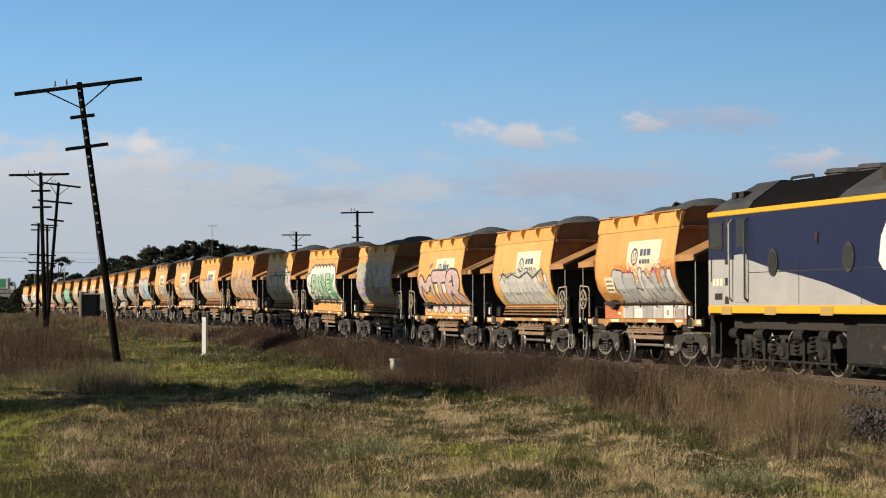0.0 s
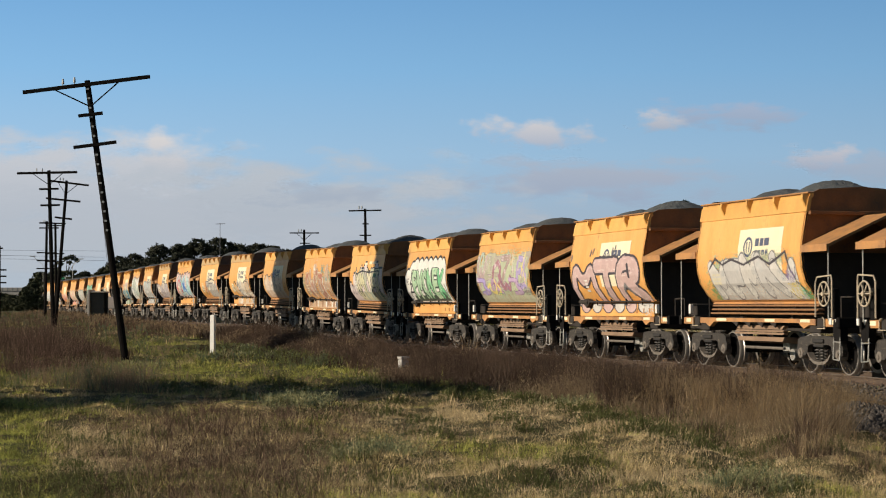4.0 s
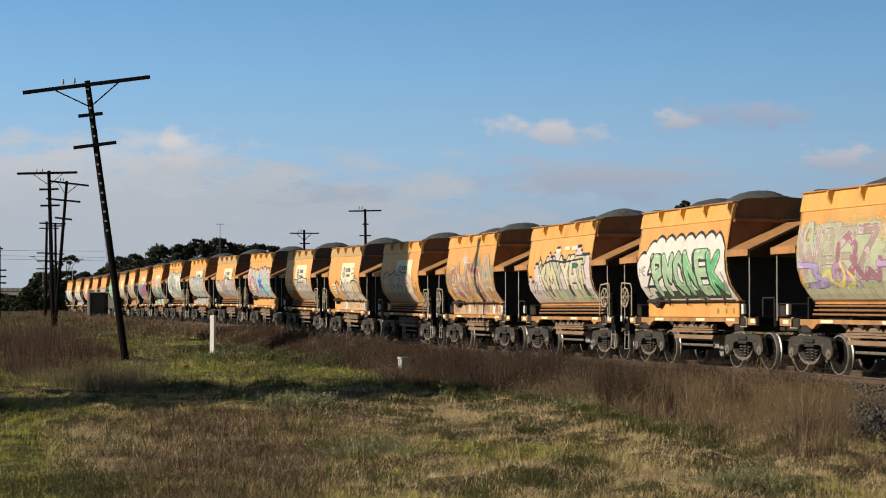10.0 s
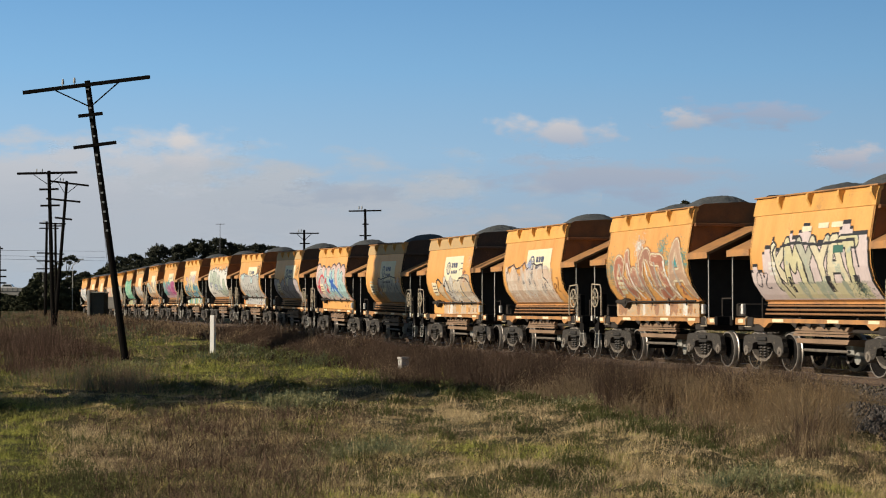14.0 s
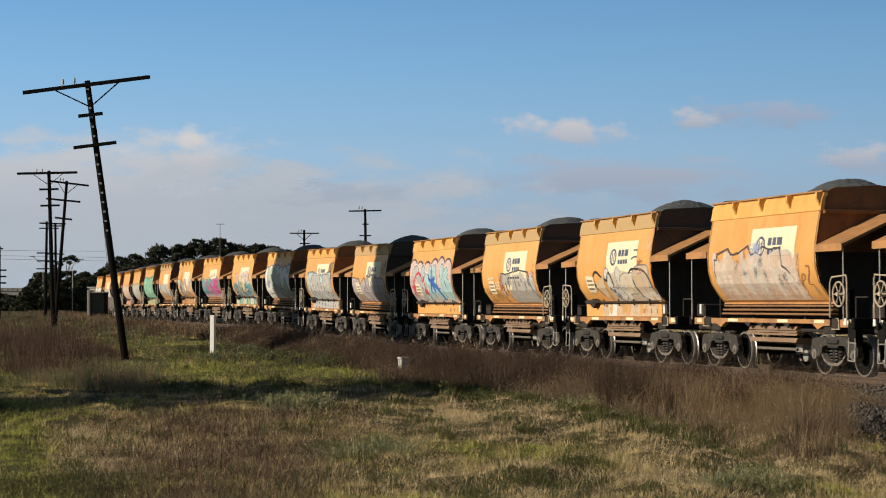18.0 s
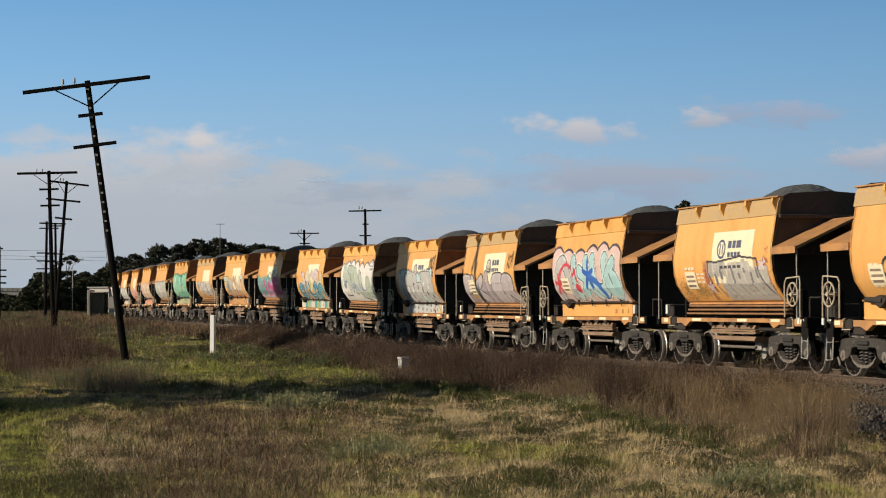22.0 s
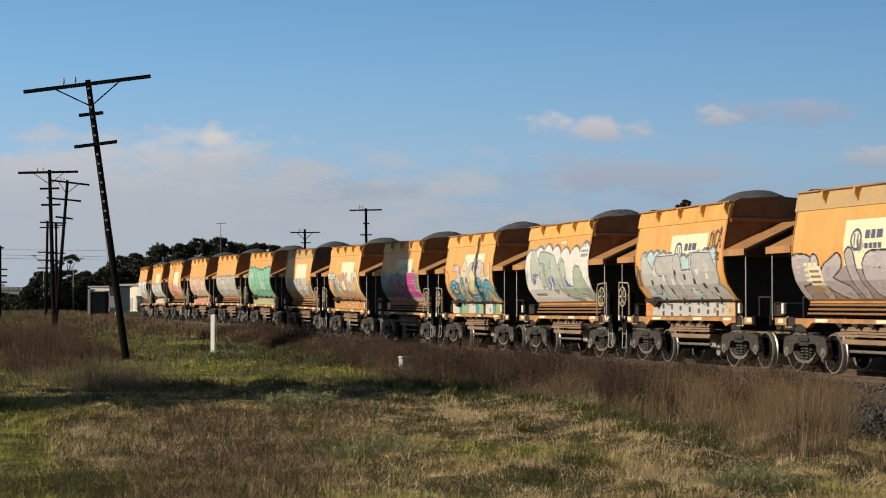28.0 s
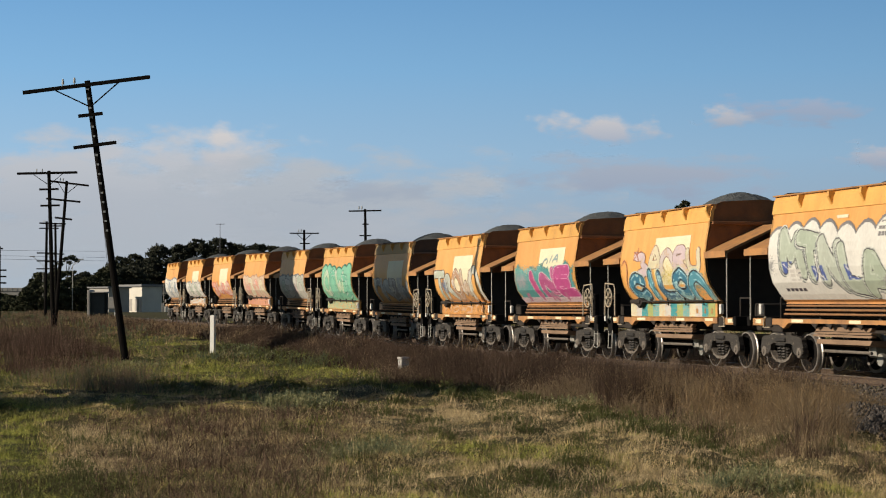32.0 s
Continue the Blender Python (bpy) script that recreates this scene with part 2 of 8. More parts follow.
def ground_z(x, y):
    x, y = np.asarray(x, float), np.asarray(y, float)
    z = np.interp(y, [0, 60, 85, 130, 200, 320, 500, 900], [0, 0.0, 0.2, 0.62, 0.95, 1.15, 1.4, 1.7])
    near = np.clip((70 - np.abs(y - 30)) / 40, 0, 1) * np.clip((y - 7) / 7, 0.12, 1)
    d = line_dist(x, y)
    bank = np.interp(d, [-12, -6, -1, 2.2, 4.5, 8], [0, 0.06, 0.08, 0.08, 0.02, 0])
    return z + near * lumps(x, y) * np.clip((np.abs(d) - 3) / 3, 0, 1) + bank * np.clip((420 - y) / 50, 0, 1)


def build_ground():
    xs = np.concatenate([-np.geomspace(4000, 45, 30), np.linspace(-44, 44, 300), np.geomspace(45, 4000, 30)])
    ys = np.concatenate([[-600, -200, -80, -40], np.linspace(-25, 5.6, 52), np.linspace(6, 130, 320), np.geomspace(133, 4600, 60)])
    gx, gy = np.meshgrid(xs, ys)
    v = np.stack([gx, gy, ground_z(gx, gy)], -1).reshape(-1, 3)
    a, b = len(ys), len(xs)
    i = np.arange((a - 1) * (b - 1)); i = i // (b - 1) * b + i % (b - 1)
    f = np.stack([i, i + 1, i + b + 1, i + b], 1)
    me = tri_cloud("ground", v, f, EARTH)
    me.shade_smooth()
    tagged(new("ground", me), "rough grassy railside ground, green and straw patches", "ground", kind="structure")


build_ground()


def sweep(name, prof, s0, s1, step, mats, lat0=0.0, closed=True):
    """Sweeps a (lat, z) outline along the line."""
    sh = Shape()
    rows = []
    s = s0
    while s <= s1 + 1e-6:
        row = []
        for lat, z in prof:
            x, y, zz, h = on_line(s, lat + lat0)
            row.append((x, y, zz + z))
        if closed:
            row.append(row[0])
        rows.append(row); s += step
    sh.grid(rows)
    return sh.mesh(name, mats, normals=True)


tagged(new("ballast", sweep("ballast", [(2.6, -0.42), (1.1, -0.17), (-2.7, -0.17), (-4.2, -0.42)], -428, 120, 2.0, BALLAST, closed=False)),
       "dark grey stone ballast bed under the rails", "ballast", kind="structure")
for lat in (0.0, -1.6):
    r = thing("rail", Matrix(), "worn steel rail on sleepers, rusty web", "rail", "rails of the line", "structure")
    part("rail_foot", sweep("rail_foot", [(0.07, -0.16), (0.07, -0.145), (0.012, -0.12), (0.012, -0.04), (0.036, -0.03), (0.036, -0.004),
                                          (-0.036, -0.004), (-0.036, -0.03), (-0.012, -0.04), (-0.012, -0.12), (-0.07, -0.145), (-0.07, -0.16)],
                            -428, 120, 2.0, RAIL, lat0=lat), None, r)
    part("rail_head", sweep("rail_head", [(0.034, -0.004), (0.03, 0.0), (-0.03, 0.0), (-0.034, -0.004)], -428, 120, 2.0, RAILTOP, lat0=lat, closed=False), None, r)

# ------------------------------------------------------------------ hopper wagon
PITCH, V0, S22 = 9.060, 3.8765, -41.472
SPEED = (3.0981e-06, 2.2302e-05, -0.0044315, 0.016847, 0.6566)     # small changes of pace: powers 4 to 0 of the time
SLACK = {9: 0.105, 10: 0.1, 11: -0.02, 12: -0.092, 13: -0.119, 15: -0.057, 16: -0.024, 17: -0.028, 18: 0.094, 19: 0.056, 20: -0.049, 21: -0.033, 22: 0.074, 23: -0.047, 24: 0.045}


def train_s(n, t):
    """Place along the line of wagon n's middle, with the play of its couplings."""
    u = t - 6
    return S22 + (n - 22) * PITCH + SLACK.get(n, 0) + V0 * u + 0.00711 * u ** 2 + float(np.polyval(SPEED, u))


PROF = [(1.50, 0.97), (1.57, 1.06), (1.69, 1.17), (1.94, 1.345), (2.24, 1.43), (2.55, 1.45), (2.73, 1.44), (3.05, 1.39), (3.43, 1.32)]
LEN = 2.76      # half length of the hopper


def half_width(z):
    return float(np.interp(z, [p[0] for p in PROF], [p[1] for p in PROF]))


ZS = [1.50, 1.57, 1.63, 1.69, 1.8, 1.94, 2.09, 2.24, 2.4, 2.55, 2.73, 2.9, 3.05, 3.25, 3.43]


def wagon_body(kind):
    w = thing("hopper_wagon", Matrix(), "orange bogie hopper wagon loaded with crushed stone", "wagon", "wagons of the train")
    # curved side sheets
    for y in (-1, 1):
        sh = Shape()
        outer = [[(x, y * half_width(z), z) for z in ZS] for x in np.linspace(-LEN, LEN, 7)]
        sh.grid(outer)
        sh.grid([[(x, y * (half_width(z) - 0.05), z) for z in ZS] for x in (-LEN, LEN)])
        part("side_sheet", sh, ORANGE, w, smooth=True)
        # rim band that leans out, with its lip
        sh = Shape()
        prof = [(1.325, 3.42), (1.345, 3.43), (1.295, 3.70), (1.26, 3.77), (1.26, 3.81), (1.17, 3.81), (1.17, 3.75), (1.22, 3.70), (1.26, 3.42)]
        sh.grid([[(x, y * a, z) for a, z in prof + prof[:1]] for x in (-LEN - 0.03, LEN + 0.03)])
        for x in (-LEN - 0.03, LEN + 0.03):
            sh.add([(x, y * a, z) for a, z in prof], [tuple(range(len(prof)))])
        part("rim_band", sh, RIM, w)
        sh = Shape()
        sh.box(-LEN - 0.05, LEN + 0.05, *sorted((y * 1.16, y * 1.315)), 3.812, 3.845, 0.008)
        part("rim_lip", sh, ORANGE_DULL, w)
        for i in range(4):
            x = LEN - 0.04 - i * (2 * LEN) / 4.0
            sh = Shape()
            sh.add([(x - 0.04, y * 1.32, 3.50), (x - 0.04, y * 1.415, 3.69), (x - 0.04, y * 1.405, 3.80), (x - 0.04, y * 1.24, 3.822),
                    (x + 0.04, y * 1.32, 3.50), (x + 0.04, y * 1.415, 3.69), (x + 0.04, y * 1.405, 3.80), (x + 0.04, y * 1.24, 3.822)],
                   [(0, 1, 2, 3), (7, 6, 5, 4), (0, 4, 5, 1), (1, 5, 6, 2), (2, 6, 7, 3), (3, 7, 4, 0)])
            part("rim_bracket", sh, RIM, w)
    for x in (-1, 1):
        # end wall, a little higher in the middle; black below the cover, as painted shade
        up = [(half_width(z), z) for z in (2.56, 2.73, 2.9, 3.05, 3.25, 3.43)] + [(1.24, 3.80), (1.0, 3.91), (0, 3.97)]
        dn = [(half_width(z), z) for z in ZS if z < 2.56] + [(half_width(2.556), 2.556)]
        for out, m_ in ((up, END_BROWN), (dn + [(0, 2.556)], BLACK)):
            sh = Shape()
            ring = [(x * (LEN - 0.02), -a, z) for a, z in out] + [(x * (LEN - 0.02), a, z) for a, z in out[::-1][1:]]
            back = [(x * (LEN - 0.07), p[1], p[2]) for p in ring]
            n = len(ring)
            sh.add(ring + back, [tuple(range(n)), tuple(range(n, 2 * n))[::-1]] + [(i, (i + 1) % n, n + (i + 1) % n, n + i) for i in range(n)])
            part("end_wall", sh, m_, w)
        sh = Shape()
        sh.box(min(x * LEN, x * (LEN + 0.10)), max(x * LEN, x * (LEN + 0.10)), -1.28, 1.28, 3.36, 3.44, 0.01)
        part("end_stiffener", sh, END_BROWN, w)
        # gabled cover over the end platform
        x0, x1 = x * LEN, x * (LEN + 1.20)
        sh = Shape()
        for y in (-1, 1):
            top = [(x0, y * 1.46, 2.70), (x1, y * 1.46, 2.70), (x1, 0, 3.36), (x0, 0, 3.36)]
            low = [(p[0], p[1] * (0.97 if p[1] else 1), p[2] - 0.05) for p in top]
            sh.add(top + low, [(0, 1, 2, 3), (7, 6, 5, 4), (0, 4, 5, 1), (1, 5, 6, 2), (3, 2, 6, 7), (0, 3, 7, 4)])
            sh.box(min(x0, x1), max(x0, x1), y * 1.46 - 0.02, y * 1.46 + 0.02, 2.56, 2.71)
        part("end_cover", sh, ORANGE_DULL, w, "dusty orange gabled cover")
        for y in (-1, 1):
            sh = Shape()
            sh.tube((x1 - x * 0.12, y * 1.38, 1.12), (x1 - x * 0.12, y * 1.38, 2.64), 0.014, n=6)
            part("cover_post", sh, GALV, w)
        # slope sheet and platform gear under the cover, coloured black for the shade there
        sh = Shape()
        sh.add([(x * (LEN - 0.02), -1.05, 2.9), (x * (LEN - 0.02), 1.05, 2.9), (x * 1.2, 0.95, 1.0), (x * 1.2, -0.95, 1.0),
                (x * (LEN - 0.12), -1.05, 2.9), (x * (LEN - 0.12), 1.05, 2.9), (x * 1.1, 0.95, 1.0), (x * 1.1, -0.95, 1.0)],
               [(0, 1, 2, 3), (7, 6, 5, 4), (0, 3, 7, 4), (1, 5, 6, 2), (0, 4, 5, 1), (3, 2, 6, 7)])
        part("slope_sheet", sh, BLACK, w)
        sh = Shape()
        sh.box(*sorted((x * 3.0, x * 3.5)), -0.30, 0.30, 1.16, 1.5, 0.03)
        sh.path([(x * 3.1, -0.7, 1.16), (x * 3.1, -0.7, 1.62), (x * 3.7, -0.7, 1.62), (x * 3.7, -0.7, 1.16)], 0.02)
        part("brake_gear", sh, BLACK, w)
        sh = Shape()
        sh.box(min(x * 4.02, x * 4.16), max(x * 4.02, x * 4.16), -1.32, 1.32, 0.98, 1.20, 0.02)
        part("headstock", sh, WHEELDARK, w)
        sh = Shape()
        sh.box(min(x * 4.16, x * 4.58), max(x * 4.16, x * 4.52), -0.11, 0.11, 0.78, 1.0, 0.03)
        sh.box(min(x * 4.42, x * 4.585), max(x * 4.42, x * 4.585), -0.17, 0.17, 0.72, 1.05, 0.05)
        part("coupler", sh, STEEL_GREY, w)
        sh = Shape()
        sh.path([(x * 4.2, -0.35, 0.95), (x * 4.35, -0.36, 0.62), (x * 4.55, -0.37, 0.50), (x * 4.66, -0.37, 0.48)], 0.022)
        part("brake_hose", sh, BLACK, w)
    # underframe
    for y in (-1, 1):
        sh = Shape()
        ya, yb = sorted((y * 1.14, y * 1.25))
        sh.prism([(-3.0, 1.16), (3.0, 1.16), (3.0, 1.03), (2.7, 1.03), (2.45, 0.95), (2.2, 1.07), (-2.2, 1.07), (-2.45, 0.95), (-2.7, 1.03), (-3.0, 1.03)], ya, yb)
        part("side_sill", sh, ORANGE_DULL, w)
        for px, pw in ((-2.05, 0.55), (0.55, 0.5), (2.3, 0.45)):
            part("stencil_patch", Shape().box(px, px + pw, *sorted((y * 1.25, y * 1.256)), 1.085, 1.15), CREAM, w)
        for e in (-1, 1):
            sh = Shape()
            sh.box(*sorted((e * 3.42, e * 4.02)), *sorted((y * 1.05, y * 1.24)), 1.0, 1.165, 0.01)
            part("end_sill", sh, ORANGE_DULL, w)
            sh = Shape()
            sh.box(*sorted((e * 3.0, e * 3.42)), *sorted((y * 1.05, y * 1.15)), 1.0, 1.14, 0.01)
            sh.box(*sorted((e * 3.06, e * 3.36)), *sorted((y * 1.15, y * 1.25)), 0.97, 1.18, 0.02)
            part("sill_bracket", sh, BLACK, w)
            sh = Shape()
            sh.path([(e * 3.42, y * 1.262, 0.97), (e * 3.42, y * 1.262, 1.13), (e * 3.38, y * 1.262, 1.18), (e * 3.28, y * 1.262, 1.19)], 0.012, n=5)
            sh.tube((e * 3.46, y * 1.262, 0.965), (e * 3.10, y * 1.262, 0.965), 0.012, n=5)
            part("bracket_edge", sh, BRASSY, w)
            sh = Shape()
            sh.box(*sorted((e * 3.58, e * 3.86)), *sorted((y * 1.24, y * 1.246)), 1.05, 1.14)
            part("stencil_patch", sh, CREAM, w)
    sh = Shape()
    sh.box(-4.1, 4.1, -0.3, 0.3, 0.86, 1.16, 0.02)
    for x in (-2.865, 2.865):
        sh.box(x - 0.25, x + 0.25, -1.2, 1.2, 0.86, 1.1, 0.02)
    part("centre_sill", sh, BLACK, w)
    if kind == "box":
        for y in (-1, 1):
            sh = Shape()
            ya, yb = sorted((y * 1.0, y * 1.15))
            sh.box(-2.75, 2.75, ya, yb, 1.165, 1.53, 0.02)
            part("lower_panel", sh, ORANGE, w)
            sh = Shape()
            sh.box(-2.78, 2.78, *sorted((y * 1.0, y * 1.17)), 1.53, 1.57, 0.01)
            part("panel_ledge", sh, ORANGE_DULL, w)
            # operating rod with its hooks, and the winch at one end
            sh = Shape()
            sh.tube((-2.5, y * 1.27, 1.565), (2.82, y * 1.27, 1.565), 0.020, n=7)
            for hx in (-1.05, 0.05, 1.15, 2.25):
                sh.path([(hx, y * 1.20, 1.55), (hx - 0.03, y * 1.28, 1.63), (hx + 0.03, y * 1.285, 1.58), (hx - 0.07, y * 1.22, 1.47), (hx - 0.17, y * 1.20, 1.48)], 0.014, n=5)
            part("operating_rod", sh, LGEAR_DARK, w)
            sh = Shape()
            sh.tube((-2.45, y * 1.25, 1.57), (-1.75, y * 1.25, 1.55), 0.055, 0.075, n=9)
            sh.prism([(-2.15, 1.60), (-1.85, 1.66), (-1.60, 1.58), (-1.68, 1.50), (-1.85, 1.40), (-2.02, 1.47)], *sorted((y * 1.16, y * 1.29)))
            part("winch", sh, BLACK, w)
            for px, pw in ((1.55, 0.12), (2.05, 0.08), (2.45, 0.08)):
                part("latch_plate", Shape().box(px, px + pw, *sorted((y * 1.15, y * 1.162)), 1.26, 1.38, 0.004), ORANGE_DULL, w)
    else:
        for y in (-1, 1):
            for k, z in enumerate((1.24, 1.33, 1.42)):
                sh = Shape()
                sh.box(-2.74, 2.74, *sorted((y * 0.9, y * (1.10 - 0.03 * k))), z, z + 0.045, 0.012)
                part("sill_pipe", sh, PIPE_BROWN, w)
            sh = Shape()
            sh.grid([[(x, y * a, z) for a, z in ((1.06, 1.56), (0.99, 1.52), (1.01, 1.48), (0.96, 1.48), (0.96, 1.56))] for x in (-2.79, 2.79)])
            part("bottom_lip", sh, ORANGE_DULL, w)
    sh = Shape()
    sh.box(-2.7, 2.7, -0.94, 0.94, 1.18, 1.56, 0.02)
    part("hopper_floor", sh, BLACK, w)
    # discharge chutes between the bogies
    for y in (-1, 1):
        sh = Shape()
        for za, zb, ya, yb, hx in ((1.0, 0.915, 1.09, 1.13, 1.20), (0.90, 0.86, 1.115, 1.135, 1.24), (0.845, 0.80, 1.125, 1.145, 1.28)):
            sh.add([(-hx, y * ya, za), (hx, y * ya, za), (hx - 0.03, y * yb, zb), (0.03 - hx, y * yb, zb), (-hx, y * (ya - 0.1), za), (hx, y * (ya - 0.1), za), (hx - 0.03, y * (yb - 0.12), zb), (0.03 - hx, y * (yb - 0.12), zb)],
                   [(0, 1, 2, 3), (7, 6, 5, 4), (0, 4, 5, 1), (3, 2, 6, 7), (0, 3, 7, 4), (1, 5, 6, 2)])
        part("discharge_chute", sh, CHUTE_BROWN, w)
        sh = Shape()
        sh.add([(-1.2, y * 1.09, 0.745), (1.2, y * 1.09, 0.745), (1.15, y * 1.11, 0.65), (-1.15, y * 1.11, 0.65), (-1.2, y * 0.6, 0.74), (1.2, y * 0.6, 0.74), (1.15, y * 0.6, 0.59), (-1.15, y * 0.6, 0.59)],
               [(0, 1, 2, 3), (7, 6, 5, 4), (0, 4, 5, 1), (3, 2, 6, 7), (0, 3, 7, 4), (1, 5, 6, 2)])
        part("chute_door", sh, CHUTE_BROWN, w)
        # gusset teeth that shade the chute
        for k in range(4):
            gx = -1.05 + 0.66 * k
            part("gusset", Shape().prism([(gx - 0.16, 1.065), (gx + 0.16, 1.065), (gx + 0.10, 0.96)], *sorted((y * 1.20, y * 1.235))), BLACK, w)
        sh = Shape()
        sh.tube((-0.9, y * 1.04, 0.50), (1.1, y * 1.04, 0.50), 0.034, n=8)
        part("door_shaft", sh, DUSTY_STEEL, w)
    sh = Shape()
    sh.tube((0.9, -0.75, 0.36), (0.9, -0.45, 0.36), 0.13, n=14)
    sh.box(0.5, 0.8, -0.8, -0.4, 0.4, 0.7, 0.03)
    part("brake_cylinder", sh, GALV, w)
    # hand brake wheel and hung end steps at the paired end
    ex = 1 if kind == "flat" else -1
    for y in (-1, 1):
        sh = Shape()
        sh.prism([(ex * 3.86, 1.17), (ex * 4.10, 1.17), (ex * 4.14, 1.08), (ex * 4.14, 0.72), (ex * 3.86, 0.72), (ex * 3.82, 0.85), (ex * 3.82, 1.08)], *sorted((y * 1.10, y * 1.27)))
        part("step_hanger", sh, WHEELDARK, w)
        part("end_mark", Shape().prism([(ex * 3.90, 1.165), (ex * 4.06, 1.165), (ex * 3.98, 1.06)], *sorted((y * 1.27, y * 1.274))), WHITE, w)
        sh = Shape()
        sh.path([(ex * 3.84, y * 1.26, 0.80), (ex * 3.84, y * 1.28, 0.34), (ex * 4.12, y * 1.28, 0.32), (ex * 4.12, y * 1.26, 0.80)], 0.013, n=6)
        sh.path([(ex * 3.84, y * 1.27, 0.70), (ex * 4.12, y * 1.27, 0.69)], 0.012, n=6)
        part("step_iron", sh, GALV, w)
    sh = Shape()
    cx, cy, cz = ex * 3.72, -1.42, 1.68
    ring = [(cx + 0.25 * math.cos(a), cy, cz + 0.25 * math.sin(a)) for a in np.linspace(0, 2 * math.pi, 21)]
    sh.path(ring, 0.021, n=6)
    for a in np.linspace(0, math.pi, 4)[:-1]:
        c, s_ = 0.25 * math.cos(a), 0.25 * math.sin(a)
        sh.tube((cx - c, cy, cz - s_), (cx + c, cy, cz + s_), 0.014, n=5)
    sh.tube((cx, cy - 0.05, cz), (cx, cy + 0.25, cz), 0.05, n=8)
    part("hand_wheel", sh, BRASSY, w)
    sh = Shape()
    sh.path([(cx - ex * 0.42, -1.40, 1.2), (cx - ex * 0.42, -1.40, 1.92), (cx - ex * 0.34, -1.40, 2.03), (cx + ex * 0.28, -1.40, 2.06), (cx + ex * 0.31, -1.40, 1.95), (cx + ex * 0.31, -1.40, 1.2)], 0.018)
    part("hand_rail", sh, BRASSY, w)
    sh = Shape()
    sh.box(cx - 0.09, cx + 0.09, -1.25, -1.1, 1.15, 1.80, 0.02)
    part("brake_column", sh, WHEELDARK, w)
    sh = Shape()
    sh.box(*sorted((-ex * 3.35, -ex * 3.45)), -1.36, -1.28, 1.25, 1.48, 0.01)
    part("marker_plate", sh, WHITE, w)
    sh = Shape()
    sh.box(*sorted((ex * 3.95, ex * 4.04)), -1.425, -1.40, 1.05, 1.19, 0.005)
    part("end_plate", sh, WHITE, w)
    for x in (-2.865, 2.865):
        bogie(w, x)
    return w


def bogie(w, x):
    b = part("bogie", Shape().box(x - 0.20, x + 0.20, -0.98, 0.98, 0.40, 0.64, 0.03), BLACK, w)
    for y in (-1, 1):
        sh = Shape()
        ya, yb = sorted((y * 0.98, y * 1.10))
        sh.prism([(x - 1.0, 0.62), (x - 0.98, 0.72), (x - 0.88, 0.77), (x - 0.5, 0.80), (x + 0.5, 0.80), (x + 0.88, 0.77), (x + 0.98, 0.72), (x + 1.0, 0.62)], ya, yb)
        for e in (-1, 1):
            # broad pedestal with the hooked horn round the axle box
            sh.prism([(x + e * 0.50, 0.64), (x + e * 1.0, 0.64), (x + e * 1.04, 0.54), (x + e * 1.03, 0.42), (x + e * 0.96, 0.37), (x + e * 0.66, 0.38), (x + e * 0.56, 0.46)], ya + 0.004, yb - 0.004)
            sh.prism([(x + e * 0.36, 0.66), (x + e * 0.53, 0.66), (x + e * 0.53, 0.58), (x + e * 0.43, 0.615)], ya + 0.007, yb - 0.007)
        part("side_frame", sh, STEEL_GREY, b)
        bow = Shape()
        arc = [(-0.52, 0.45, 0.035), (-0.40, 0.345, 0.06), (-0.22, 0.275, 0.065), (0, 0.255, 0.06), (0.22, 0.275, 0.065), (0.40, 0.345, 0.06), (0.52, 0.45, 0.035)]
        bow.prism([(x + a, z) for a, z, _ in arc] + [(x + a, z - t) for a, z, t in reversed(arc)], ya - 0.01, yb + 0.01)
        part("spring_bow", bow, DUSTY_STEEL, b)
        part("bolster_end", Shape().box(x - 0.23, x + 0.23, *sorted((y * 0.95, y * 1.15)), 0.655, 0.745, 0.02), LGEAR_DARK, b)
        part("spring_seat", Shape().box(x - 0.22, x + 0.22, *sorted((y * 0.95, y * 1.13)), 0.565, 0.62, 0.015), LGEAR_DARK, b)
        for e in (-0.10, 0.10):
            sp = Shape()
            pts = [(x + e + 0.078 * math.cos(a), y * 1.05 + 0.078 * math.sin(a), 0.275 + 0.28 * a / (9 * math.pi)) for a in np.linspace(0, 9 * math.pi, 46)]
            sp.path(pts, 0.019, n=4)
            part("spring", sp, STEEL_GREY, b)
        for e in (-0.86, 0.86):
            ax = Shape()
            ax.lathe([(0.001, 0), (0.05, 0), (0.055, 0.02), (0.11, 0.03), (0.13, 0.09), (0.135, 0.2)] if y < 0 else [(0.135, -0.2), (0.13, -0.09), (0.11, -0.03), (0.055, -0.02), (0.05, 0), (0.001, 0)],
                     (x + e, y * 1.14, 0.43), n=14)
            part("axle_box", ax, DUSTY_STEEL, b)
            sh = Shape()
            d = -math.copysign(1, e)
            sh.prism([(x + e + d * 0.43, 0.30), (x + e + d * 0.46, 0.30), (x + e + d * 0.50, 0.56), (x + e + d * 0.455, 0.58)], *sorted((y * 0.74, y * 0.86)))
            part("brake_shoe", sh, RUSTY, b)
    for e in (-0.86, 0.86):
        ws = new("wheelset", WHEELSET)
        ws.parent = b
        ws.location = (x + e, 0, 0.42)
    return b


